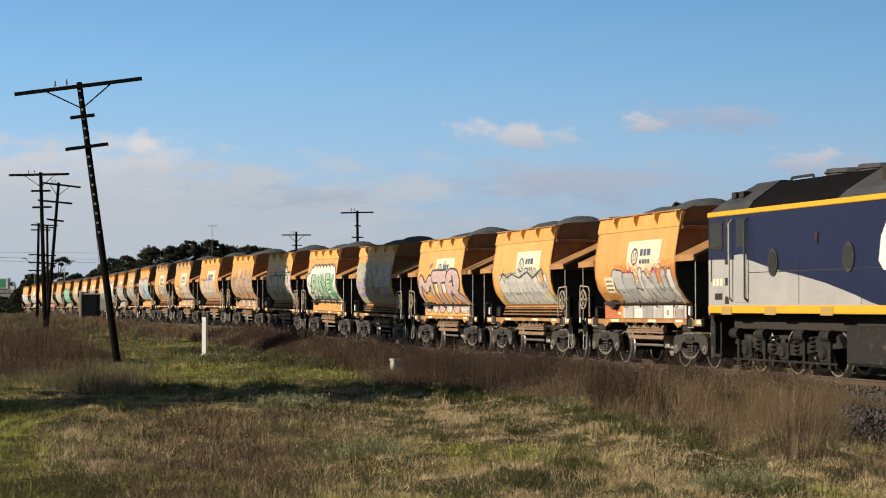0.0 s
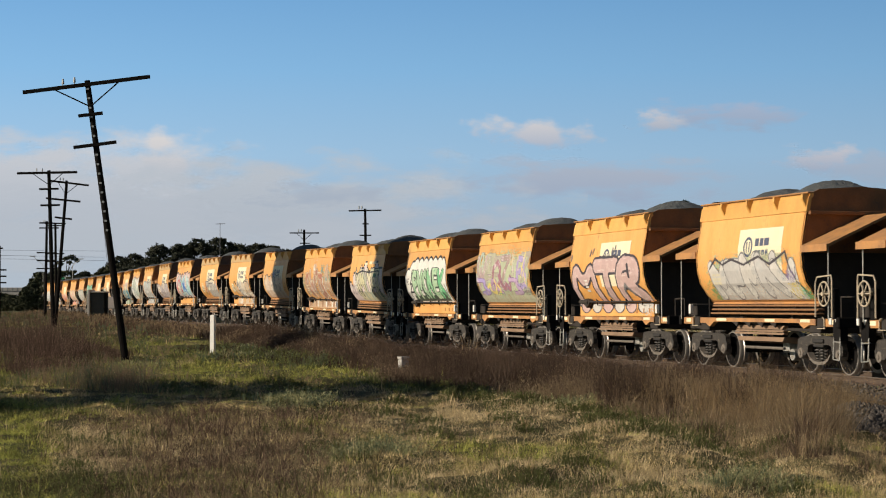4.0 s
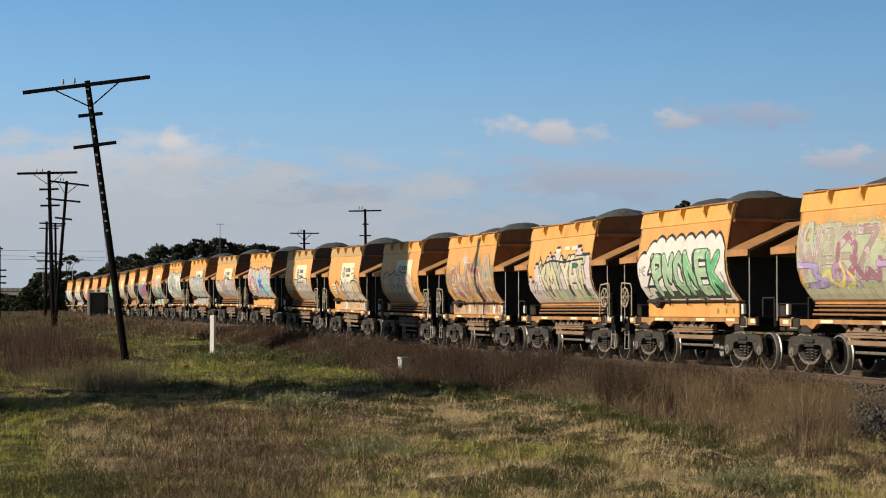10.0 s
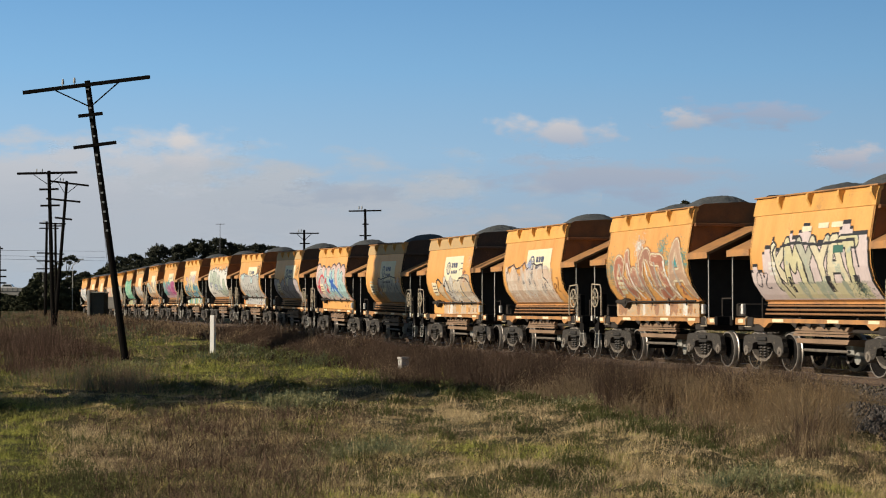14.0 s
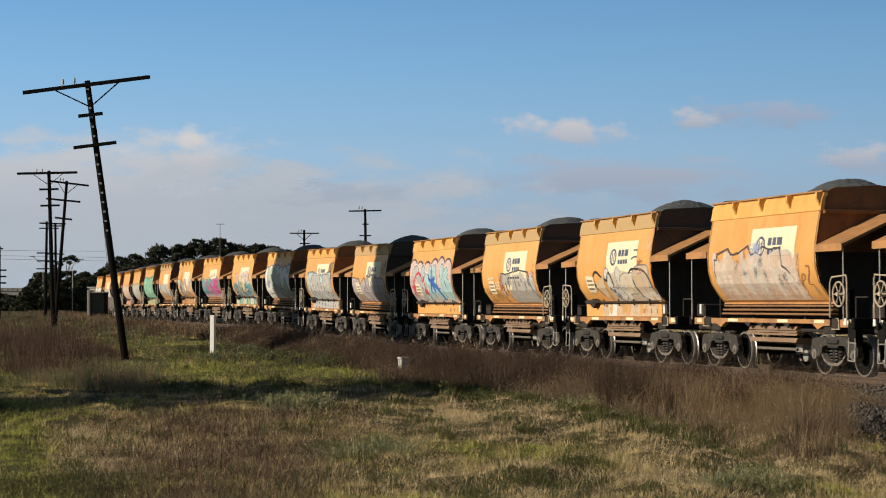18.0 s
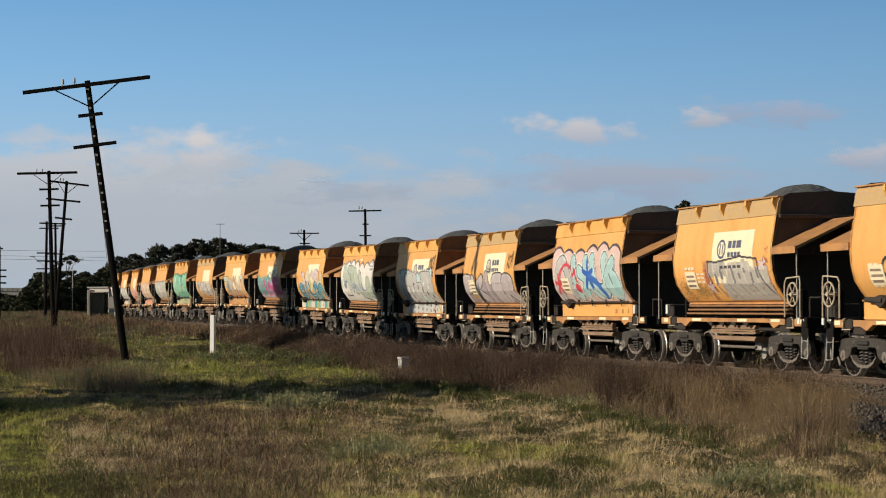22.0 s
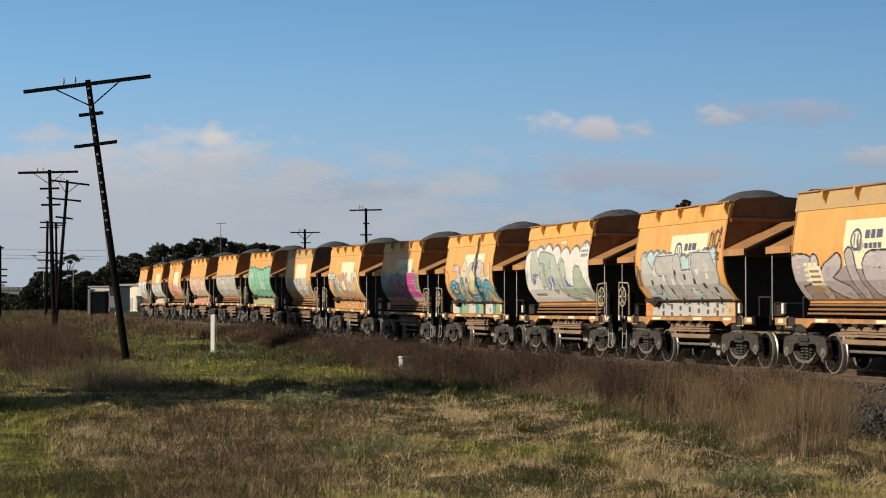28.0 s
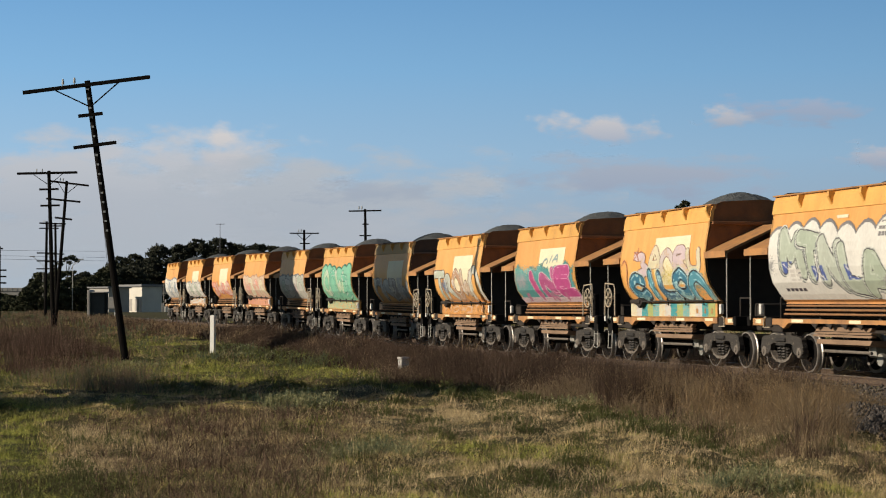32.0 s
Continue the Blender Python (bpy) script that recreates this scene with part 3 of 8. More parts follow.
def wheelset_mesh():
    sh = Shape()
    for y in (-1, 1):
        yy = y * 0.80
        sh.lathe([(0.10, -y * 0.02), (0.14, y * 0.05), (0.33, -y * 0.005), (0.362, y * 0.02), (0.388, y * 0.062)], (0, yy, 0), n=32, mi=1)
        sh.lathe([(0.388, y * 0.062), (0.415, y * 0.062), (0.42, y * 0.055), (0.425, -y * 0.03), (0.45, -y * 0.045), (0.45, -y * 0.07), (0.37, -y * 0.07)], (0, yy, 0), n=32)
        sh.lathe([(0.37, -y * 0.07), (0.33, -y * 0.02), (0.14, -y * 0.04), (0.10, -y * 0.02)], (0, yy, 0), n=32, mi=1)
    sh.lathe([(0.075, -1.05), (0.085, 0), (0.075, 1.05)], (0, 0, 0), n=12, mi=1)
    return sh.mesh("wheelset", [WHEEL, WHEELDARK], smooth=True)


WHEELSET = wheelset_mesh()
BASE = {"box": wagon_body("box"), "flat": wagon_body("flat")}
WAGONS = {}
for n in range(1, 25):
    kind = "box" if n % 2 == 0 else "flat"
    WAGONS[n] = BASE[kind] if n in (23, 24) else copy_thing(BASE[kind], Matrix())

# ------------------------------------------------------------------ loads, signs and graffiti
def heap_mesh(seed, double):
    r = random.Random(seed)
    nx, ny = 70, 30
    a1, a2 = r.uniform(-1.0, -0.3), r.uniform(1.25, 1.6)
    h1, h2 = (r.uniform(0.40, 0.48) if double else r.uniform(0.14, 0.22)), r.uniform(0.46, 0.56)
    rows = []
    for i in range(nx + 1):
        x = -LEN + 0.08 + (2 * LEN - 0.16) * i / nx
        row = []
        for j in range(ny + 1):
            y = -1.15 + 2.3 * j / ny
            side = max(0, 1 - (y / 1.25) ** 2)
            one, two = h1 * math.exp(-((x - a1) / 0.95) ** 2), h2 * math.exp(-((x - a2) / 1.0) ** 2)
            z = 3.62 + (one + two + 0.06) * side
            z += 0.030 * noise.noise((x * 3, y * 3, seed)) + 0.018 * noise.noise((x * 11, y * 11, seed + 9)) + r.uniform(-0.008, 0.008)
            row.append((x, y, z))
        rows.append(row)
    return Shape().grid(rows).mesh("stone_load", STONE, normals=True)


HEAPS = {(k, two): heap_mesh(k, two) for k in (3, 8, 21) for two in (False, True)}
PAINT = {}


def paint(rgb):
    if rgb not in PAINT:
        dark = tuple(c * 0.8 for c in rgb)
        PAINT[rgb] = surface("spray_paint", rgb, dark, rough=0.55, scale=2.2, amount=0.5, bump=0.03, stretch=(1, 1, 0.4))
    return PAINT[rgb]


def skin(x, z, off=0.004, low=False):
    """A point on the near side sheet (or on the lower panel)."""
    return (x, -(1.15 + off), z) if low else (x, -(half_width(z) + off), z)


def patch(sh, x0, x1, z0, z1, off, mi=0, nz=10):
    zs = np.linspace(z0, z1, nz + 1)
    sh.grid([[skin(x, z, off) for z in zs] for x in (x0, x1)], mi)


def sign(w, kind):
    """Cream sign panel; kinds 1 and 2 carry a ring mark and lettering drawn as bars, kind 3 is blank."""
    sh = Shape()
    patch(sh, -0.42, 1.80, 1.97, 3.15, 0.005, nz=14)
    p = part("sign_panel", sh, CREAM, w, "cream painted sign panel" + (" with a blue ring mark" if kind < 3 else ""))
    if kind == 3:
        return
    sh = Shape()
    ring = [(0.235 * math.cos(a), 0.225 * math.sin(a)) for a in np.linspace(0, 2 * math.pi, 29)]
    for (a, b), (c, d) in zip(ring, ring[1:]):
        sh.add([skin(0.10 + a, 2.75 + b, 0.009), skin(0.10 + c, 2.75 + d, 0.009), skin(0.10 + c * 0.74, 2.75 + d * 0.74, 0.009), skin(0.10 + a * 0.74, 2.75 + b * 0.74, 0.009)], [(0, 1, 2, 3)])
    for x in (0.01, 0.145):
        patch(sh, x, x + 0.05, 2.63, 2.87, 0.009, nz=2)
    part("ring_mark", sh, INK, p)
    for k, wd in enumerate((0.19, 0.17, 0.24)):
        sh = Shape()
        x = 0.46 + (0, 0.24, 0.46)[k]
        patch(sh, x, x + wd, 2.76, 2.93, 0.009, nz=3)
        part("lettering_bar", sh, INK, p)
    for k in range(4):
        sh = Shape()
        patch(sh, 0.46 + 0.18 * k, 0.60 + 0.18 * k, 2.56, 2.67, 0.009, nz=2)
        part("lettering_bar", sh, INK, p)


FONT = {"A": [[(0, 0), (.4, 1), (.6, 1), (1, 0)], [(.22, .36), (.8, .36)]], "B": [[(.1, 0), (.1, 1), (.7, .95), (.75, .6), (.15, .52)], [(.4, .52), (.9, .4), (.85, .05), (.1, 0)]],
        "C": [[(.9, .8), (.5, 1), (.1, .65), (.12, .25), (.5, 0), (.9, .2)]], "D": [[(.1, 0), (.1, 1), (.6, .95), (.9, .6), (.85, .25), (.5, 0), (.1, 0)]],
        "E": [[(.9, 1), (.12, 1), (.12, 0), (.9, 0)], [(.12, .5), (.75, .5)]], "F": [[(.9, 1), (.12, 1), (.12, 0)], [(.12, .5), (.75, .5)]],
        "H": [[(.12, 0), (.12, 1)], [(.88, 0), (.88, 1)], [(.12, .5), (.88, .5)]], "I": [[(.5, 0), (.5, 1)]], "J": [[(.7, 1), (.7, .2), (.45, 0), (.1, .15)]],
        "K": [[(.12, 0), (.12, 1)], [(.9, 1), (.2, .5), (.9, 0)]], "L": [[(.15, 1), (.15, 0), (.9, 0)]], "M": [[(.05, 0), (.15, 1), (.5, .4), (.85, 1), (.95, 0)]],
        "N": [[(.1, 0), (.12, 1), (.88, 0), (.9, 1)]], "O": [[(.5, 1), (.14, .75), (.12, .25), (.5, 0), (.88, .25), (.86, .75), (.5, 1)]],
        "P": [[(.12, 0), (.12, 1), (.75, .97), (.85, .65), (.15, .45)]], "R": [[(.12, 0), (.12, 1), (.75, .97), (.85, .62), (.2, .48)], [(.4, .48), (.9, 0)]],
        "S": [[(.85, .85), (.4, 1), (.12, .75), (.45, .52), (.85, .3), (.55, 0), (.1, .12)]], "T": [[(.05, .95), (.95, .95)], [(.5, .95), (.5, 0)]],
        "U": [[(.12, 1), (.15, .2), (.5, 0), (.85, .2), (.88, 1)]], "V": [[(.05, 1), (.5, 0), (.95, 1)]], "W": [[(.02, 1), (.25, 0), (.5, .6), (.75, 0), (.98, 1)]],
        "Y": [[(.05, 1), (.5, .5), (.95, 1)], [(.5, .5), (.5, 0)]], "Z": [[(.1, 1), (.9, 1), (.1, 0), (.9, 0)]], "n": [[(.05, 0), (.08, .6), (.35, 1), (.65, .95), (.92, .5), (.92, 0)]],
        "*": [[(.5, 1), (.5, .45), (.02, .7)], [(.5, .45), (.98, .72)], [(.5, .45), (.15, 0)], [(.5, .45), (.9, .02)]], "d": [[(.55, 1), (.12, .55), (.2, .1), (.6, 0), (.85, .3), (.55, .62), (.45, .35)]],
        "q": [[(.1, .1), (.3, .9), (.75, .8), (.45, .45)], [(.45, .45), (.95, .05)]], "z": [[(0, .9), (.7, .85), (.35, .5), (.9, .15), (.1, 0)]], "w": [[(.1, 1), (.3, .1), (.55, .7), (.7, .05), (1, .95)]],
        "/": [[(.3, 0), (.7, 1)]], " ": []}


class Mural:
    """Spray paint on the near side of a hopper: u runs 0 to 1 along it, v is 0 at the bottom edge of the sheet and 1 under the rim (below 0 on the lower panel)."""
    Z0, ZH = 1.575, 1.83

    def __init__(self, seed, low=False, cell=0.022):
        self.seed, self.cell, self.rng = seed, cell, np.random.default_rng(seed + 100)
        self.xs = np.arange(-LEN + 0.02, LEN - 0.02, cell)
        self.zs = np.concatenate([np.arange(1.185, 1.505, cell) if low else [], np.arange(self.Z0, self.Z0 + self.ZH, cell)])
        self.x, self.z = np.meshgrid(self.xs + cell / 2, self.zs + cell / 2, indexing="ij")
        self.u, self.v = (self.x + LEN) / (2 * LEN), (self.z - self.Z0) / self.ZH
        self.ink = np.full(self.x.shape, -1)
        self.grain = self.rng.uniform(0, 1, self.x.shape)
        self.cols = []

    def index(self, rgb):
        if rgb not in self.cols:
            self.cols.append(rgb)
        return self.cols.index(rgb)

    def fill(self, mask, rgb, dens=1.0):
        self.ink = np.where(mask & (self.grain < dens), self.index(rgb), self.ink)

    def cloudy(self, a, k=0.0):
        x, z, s = self.x, self.z, self.seed + k
        return (np.sin(x * a + s) * np.cos(z * a * 1.3 + s * 1.7) + 0.6 * np.sin(x * a * 2.3 + z * a * 1.9 + s * 2.3) + 0.4 * np.sin(z * a * 4.1 - x * a * 3.3 + s)) / 2

    def dist(self, lines, du=0.0, dv=0.0):
        """Metres to the nearest of some (u, v) polylines."""
        best = np.full(self.x.shape, 9.0)
        gx, gz = self.x - du, self.z - dv
        for ln in lines:
            for (a, b), (c, d) in zip(ln, ln[1:]):
                ax, az, bx, bz = a * 2 * LEN - LEN, self.Z0 + b * self.ZH, c * 2 * LEN - LEN, self.Z0 + d * self.ZH
                t = np.clip(((gx - ax) * (bx - ax) + (gz - az) * (bz - az)) / ((bx - ax) ** 2 + (bz - az) ** 2 + 1e-9), 0, 1)
                best = np.minimum(best, np.hypot((gx - ax - t * (bx - ax)), gz - az - t * (bz - az)))
        return best

    def round(self, ln, k=2):
        for _ in range(k):
            out = [ln[0]]
            for (a, b), (c, d) in zip(ln, ln[1:]):
                out += [(a * .75 + c * .25, b * .75 + d * .25), (a * .25 + c * .75, b * .25 + d * .75)]
            ln = out + [ln[-1]]
        return ln

    def cover(self, rgb, u0, u1, v0, v1, kind="scallop", n=8, line=None, amp=0.07, dens=1.0, soft=0.0):
        """Painted ground with a shaped top edge, and a thin line along it."""
        u, v, s = self.u, self.v, self.seed
        if kind == "scallop":
            top = v1 + amp * np.abs(np.sin((u - u0) / (u1 - u0) * n * np.pi)) ** 0.7 + 0.04 * np.sin(u * 9 + s)
        elif kind == "hump":
            top = v1 + amp * np.abs(np.sin((u - u0) / (u1 - u0) * n * np.pi)) ** 0.7 - 0.30 * np.clip((0.22 - (u - u0)) / 0.22, 0, 1) - 0.16 * np.clip((u - u1 + 0.08) / 0.08, 0, 1)
        elif kind == "block":
            top = v1 + amp * np.round(1.4 * np.sin(u * 17 + s) + 0.8 * np.sin(u * 41 + s)) * 0.6 - 0.28 * (u < u0 + 0.12) - 0.16 * (u < u0 + 0.2)
        elif kind == "jag":
            top = v1 + amp * (np.abs(((u - u0) * n) % 1.0 - 0.35) * 1.6 - 0.4) + 0.03 * np.sin(u * 23 + s)
        else:
            top = v1 + amp * self.cloudy(2.6)
        ins = (u > u0) & (u < u1) & (v > v0)
        gap = top - v
        if soft:
            e = np.minimum(np.minimum(gap, (u - u0) * 2), (u1 - u) * 2) / soft + 0.5 * self.cloudy(3.3)
            self.fill(ins & (self.grain < np.clip(e, 0, 1) * dens), rgb)
        else:
            self.fill(ins & (gap > 0), rgb, dens)
        if line:
            w = 0.02
            side = ((np.abs(u - u0) < w * 0.2) | (np.abs(u - u1) < w * 0.2)) & (gap > 0) & (v > v0)
            self.fill((ins & (np.abs(gap) < w)) | side, line)

    def word(self, text, u0, u1, v0, v1, fat, fills, line, edge=0.03, shadow=None, sh=(0.06, -0.05), halo=None, hw=0.04, gleam=None, slope=0.0, lean=0.12, curvy=True, wide=1.12, jit=0.04, low=None, lowv=0.3, each=False, dent=None):
        """Letterforms: shadow, halo, outline, fill that fades to another colour low down, gleam."""
        r = random.Random(self.seed * 7 + len(text))
        wd = (u1 - u0) / len(text)
        for i, ch in enumerate(text):
            dz, sx, tl = r.uniform(-jit, jit), wide * r.uniform(0.95, 1.08), lean + r.uniform(-0.06, 0.06)
            lines = []
            for ln in FONT[ch]:
                ln = self.round(ln) if curvy else ln
                lines.append([(u0 + wd * (i + 0.5 + (a - 0.5) * sx + tl * (b - 0.5)), v0 + (v1 - v0) * b + dz * (0.4 + b) + slope * (i - len(text) / 2 + a)) for a, b in ln])
            if not lines:
                continue
            d = self.dist(lines) + 0.008 * self.cloudy(8)
            if shadow:
                self.fill((self.dist(lines, *sh) < fat + edge), shadow)
            if halo:
                self.fill(d < fat + edge + hw, halo)
            self.fill(d < fat + edge, line)
            f = fills[i % len(fills)]
            self.fill(d < fat, f)
            if low:
                q = np.clip((lowv - (self.v - v0) / (v1 - v0) + 0.25 * self.cloudy(4)) * 2.2, 0, 1)
                self.fill((d < fat) & (self.grain < q), low)
            if dent:
                self.fill((d < fat) & (self.cloudy(5, i) > 0.45), dent, 0.75)
            if gleam:
                self.fill((np.abs(d - fat * 0.66) < 0.013) & (self.cloudy(6, i * 3) > 0.05), gleam)

    def pen(self, lines, rgb, w=0.02, curvy=False):
        self.fill(self.dist([self.round(l) if curvy else l for l in lines]) < w, rgb)

    def tag(self, text, u0, u1, v0, v1, rgb, w=0.016):
        """A quick scrawl of one line."""
        self.word(text, u0, u1, v0, v1, w * 0.55, [rgb], rgb, edge=w * 0.45, lean=0.3, wide=0.9)

    def bars(self, u0, u1, v0, v1, rows, rgb, n=3):
        for k in range(rows):
            b = v0 + (v1 - v0) * (k + 0.2) / rows
            for j in range(n):
                a = u0 + (u1 - u0) * j / n
                self.fill((self.u > a) & (self.u < a + (u1 - u0) / n * 0.78) & (self.v > b) & (self.v < b + (v1 - v0) / rows * 0.6), rgb)

    def spray(self, u, v, ru, rv, rgb, dens=0.8):
        q = np.exp(-((self.u - u) / ru) ** 2 - ((self.v - v) / rv) ** 2) * (1 + 0.5 * self.cloudy(5)) * dens
        self.fill(self.grain < q, rgb)

    def drips(self, u0, u1, v0, v1, rgb, a=40, dens=0.6, cut=0.3):
        c = np.sin(self.u * a + self.seed) + 0.7 * np.sin(self.u * a * 2.7 + self.seed * 3) + 0.5 * np.sin(self.u * a * 0.37 + 1)
        ln = v1 - (v1 - v0) * np.clip(0.5 + 0.4 * c, 0, 1)
        self.fill((self.u > u0) & (self.u < u1) & (self.v < v1) & (self.v > ln) & (c > cut), rgb, dens)

    def build(self, w):
        sh, c = Shape(), self.cell
        for j, b in enumerate(self.zs):
            low = b < 1.53
            y0, y1 = (-1.154, -1.154) if low else (-(half_width(b) + 0.014), -(half_width(b + c) + 0.014))
            row = self.ink[:, j]
            cut = np.flatnonzero(np.diff(row)) + 1
            for i, e in zip([0, *cut], [*cut, len(row)]):
                if row[i] >= 0:
                    p, q = self.xs[i], self.xs[e - 1] + c
                    sh.add([(p, y0, b), (q, y0, b), (q, y1, b + c), (p, y1, b + c)], [(0, 1, 2, 3)], int(row[i]))
        part("graffiti", sh.mesh("graffiti", [paint(k) for k in self.cols], normals=False), None, w, "sprayed graffiti letterforms")


WHT, SIL, BLK, CREAMY = (0.72, 0.70, 0.64), (0.48, 0.48, 0.46), (0.03, 0.03, 0.035), (0.66, 0.60, 0.42)
PALE, DUSK, SMOKE, INKY = (0.60, 0.57, 0.52), (0.30, 0.30, 0.29), (0.20, 0.19, 0.19), (0.07, 0.06, 0.07)
PINK, LILAC, PLUM, VIOLET = (0.57, 0.40, 0.37), (0.62, 0.50, 0.52), (0.36, 0.17, 0.20), (0.40, 0.33, 0.58)
MINT, GRN, SAGE, TEAL = (0.40, 0.55, 0.36), (0.14, 0.46, 0.22), (0.42, 0.47, 0.38), (0.06, 0.32, 0.34)
LIME, YEL, TAN, RED = (0.46, 0.50, 0.33), (0.72, 0.60, 0.20), (0.50, 0.30, 0.18), (0.58, 0.05, 0.07)
BLUE, SKY, RUST = (0.05, 0.16, 0.48), (0.38, 0.58, 0.58), (0.38, 0.15, 0.09)
BEIGE, SALM, NAVY = (0.64, 0.48, 0.36), (0.72, 0.36, 0.28), (0.08, 0.12, 0.34)


def mural_24(m):
    m.spray(.42, .40, .16, .12, (0.66, 0.27, 0.085), .9); m.spray(.85, .36, .2, .14, (0.64, 0.23, 0.08), 1.0); m.spray(.15, .08, .2, .12, (0.5, 0.24, 0.08), .5)
    m.cover((0.40, 0.40, 0.38), .26, .99, 0, .30, "jag", 6, amp=.10)
    m.word("BEJNUI", .27, 1.0, .06, .36, .135, [SIL, (0.42, 0.42, 0.40), PALE], INKY, .035, lean=-.25, curvy=False, low=(0.36, 0.35, 0.33), lowv=.25, dent=DUSK)
    m.fill((m.v < 0) & (m.u < .22), (0.55, 0.17, 0.07), .9); m.fill((m.v < 0) & (m.u > .25), PALE)
    for k in range(6):
        m.fill((m.v < -.03 - .05 * (k % 2)) & (np.abs(m.u - .32 - k * .12) < .05), ((0.46, 0.44, 0.40), WHT, (0.34, 0.33, 0.31))[k % 3])
        m.fill((m.v < 0) & (np.abs(m.u - .375 - k * .12) < .006), SMOKE)
    m.spray(.45, .44, .025, .03, RED, 1.2); m.spray(.75, .42, .025, .03, RED, 1.2); m.bars(.18, .22, -.17, -.12, 1, WHT, 1)


def mural_23(m):
    m.spray(.16, .06, .10, .14, GRN, .55); m.spray(.25, .4, .10, .12, MINT, .6); m.spray(.6, .48, .3, .07, LIME, .7)
    m.cover(PALE, .14, .95, 0, .34, "jag", 6, amp=.14, dens=.97)
    m.word("MFMNV", .16, .93, .10, .44, .15, [PALE, (0.52, 0.50, 0.47)], SMOKE, .03, lean=-.30, curvy=False, low=WHT, lowv=.2, dent=SIL)
    m.pen([[(.14, .40), (.20, .52), (.27, .44), (.36, .50), (.48, .43), (.62, .52), (.72, .42), (.86, .56), (.90, .34), (.97, .06)]], INKY, .028)
    m.spray(.90, .10, .05, .10, YEL, .9); m.spray(.96, .06, .04, .08, GRN, .8); m.spray(.88, .28, .035, .06, (0.25, 0.2, 0.34), .9); m.drips(.15, .95, 0, .14, WHT, 60, .5)
    m.bars(.15, .24, .18, .34, 3, CREAMY, 2)


def mural_22(m):
    for ch, a, b, f in (("M", .02, .37, .155), ("T", .36, .66, .19), ("R", .64, .97, .18)):
        m.word(ch, a, b, .04, .55, f, [PINK], INKY, .07, lean=.0, low=(0.46, 0.37, 0.34), lowv=.15, wide=1.0, dent=(0.62, 0.46, 0.42), gleam=(0.66, 0.54, 0.50), jit=.0)
    m.pen([[(.80, .50), (.81, .36)]], INKY, .075); m.pen([[(.70, .12), (.74, .24), (.80, .10)], [(.45, .10), (.47, .02)]], SMOKE, .05)
    for a, b in ((.03, .70), (.30, .76), (.335, .78), (.60, .77), (.635, .80)):
        m.pen([[(a, b), (a - .01, b - .07)]], SMOKE, .03)
    for k in range(6):
        a = .10 + k * .155
        m.fill((m.v < 0) & (np.abs(m.u - a) < .070) & (m.v > -.18 + 14 * np.abs(m.u - a) ** 2), INKY)
        m.fill((m.v < 0) & (np.abs(m.u - a) < .060) & (m.v > -.165 + 18 * np.abs(m.u - a) ** 2), PALE if k % 2 else PINK)
    m.spray(.95, -.1, .06, .1, PALE, .9); m.bars(.20, .25, .14, .34, 4, WHT, 1)


def mural_21(m):
    m.cover(LIME, 0, 1, 0, .80, "rough", amp=.12, soft=.14); m.spray(.5, .8, .4, .10, MINT, .35)
    m.word("AZEIAZ", .0, .98, .18, .74, .06, [SAGE, (0.44, 0.42, 0.30), (0.42, 0.36, 0.30)], (0.30, 0.28, 0.22), .016, lean=.25, curvy=False, jit=.08)
    m.word("WAOZIB", .03, .93, .24, .68, .085, [(0.42, 0.32, 0.29), (0.40, 0.38, 0.28), PLUM, (0.38, 0.28, 0.24), LIME, VIOLET], (0.26, 0.18, 0.24), .018, halo=(0.50, 0.54, 0.36), hw=.03, lean=.1, curvy=False, dent=LILAC, gleam=LILAC, jit=.07)
    m.word("zqwz", .05, .86, .14, .40, .06, [VIOLET, (0.46, 0.30, 0.44), PLUM, (0.50, 0.36, 0.52)], (0.22, 0.12, 0.28), .018, lean=-.2, dent=LILAC)
    m.pen([[(.20, .26), (.27, .34), (.25, .20), (.33, .14), (.38, .28), (.35, .40)], [(.36, .12), (.45, .20), (.40, .30)]], YEL, .045, True)
    m.pen([[(.85, .42), (.88, .62), (.905, .84)], [(.92, .30), (.90, .52), (.86, .60)], [(.78, .80), (.79, .70)]], YEL, .035, True)
    m.spray(.68, .72, .03, .10, CREAMY, .9); m.tag("SRN", .80, .97, .12, .27, (0.2, 0.22, 0.2)); m.tag("EN", .36, .46, .10, .20, GRN)
    m.fill((m.v < .12) & (m.grain < .85), (0.52, 0.52, 0.38)); m.drips(0, 1, 0, .14, (0.44, 0.36, 0.22), 70, .4)


def mural_20(m):
    m.cover(WHT, .0, .985, 0, .80, "hump", 9, BLK, .08)
    m.fill((m.u > .13) & (m.u < .93) & (m.v > .03) & (m.v < .13), (0.06, 0.09, 0.06))
    m.word("PMONEK", .19, .93, .13, .60, .115, [MINT, (0.36, 0.52, 0.34), (0.34, 0.50, 0.32), (0.24, 0.50, 0.27), MINT, GRN], BLK, .03, shadow=(0.05, 0.06, 0.05), sh=(-.05, -.04), lean=-.14, curvy=False, wide=1.08, dent=GRN, gleam=(0.58, 0.68, 0.48), jit=.02)
    m.pen([[(.20, .62), (.12, .36), (.17, .37), (.09, .20), (.18, .20)]], BLK, .035); m.pen([[(.93, .34), (.96, .20), (.94, .12)], [(.90, .10), (.95, .24)]], SMOKE, .03)
    m.tag("NE", .02, .10, .36, .47, SMOKE); m.tag("z", .03, .12, .06, .2, SMOKE); m.drips(.1, .9, -.02, .05, SMOKE, 30, .8, .9)


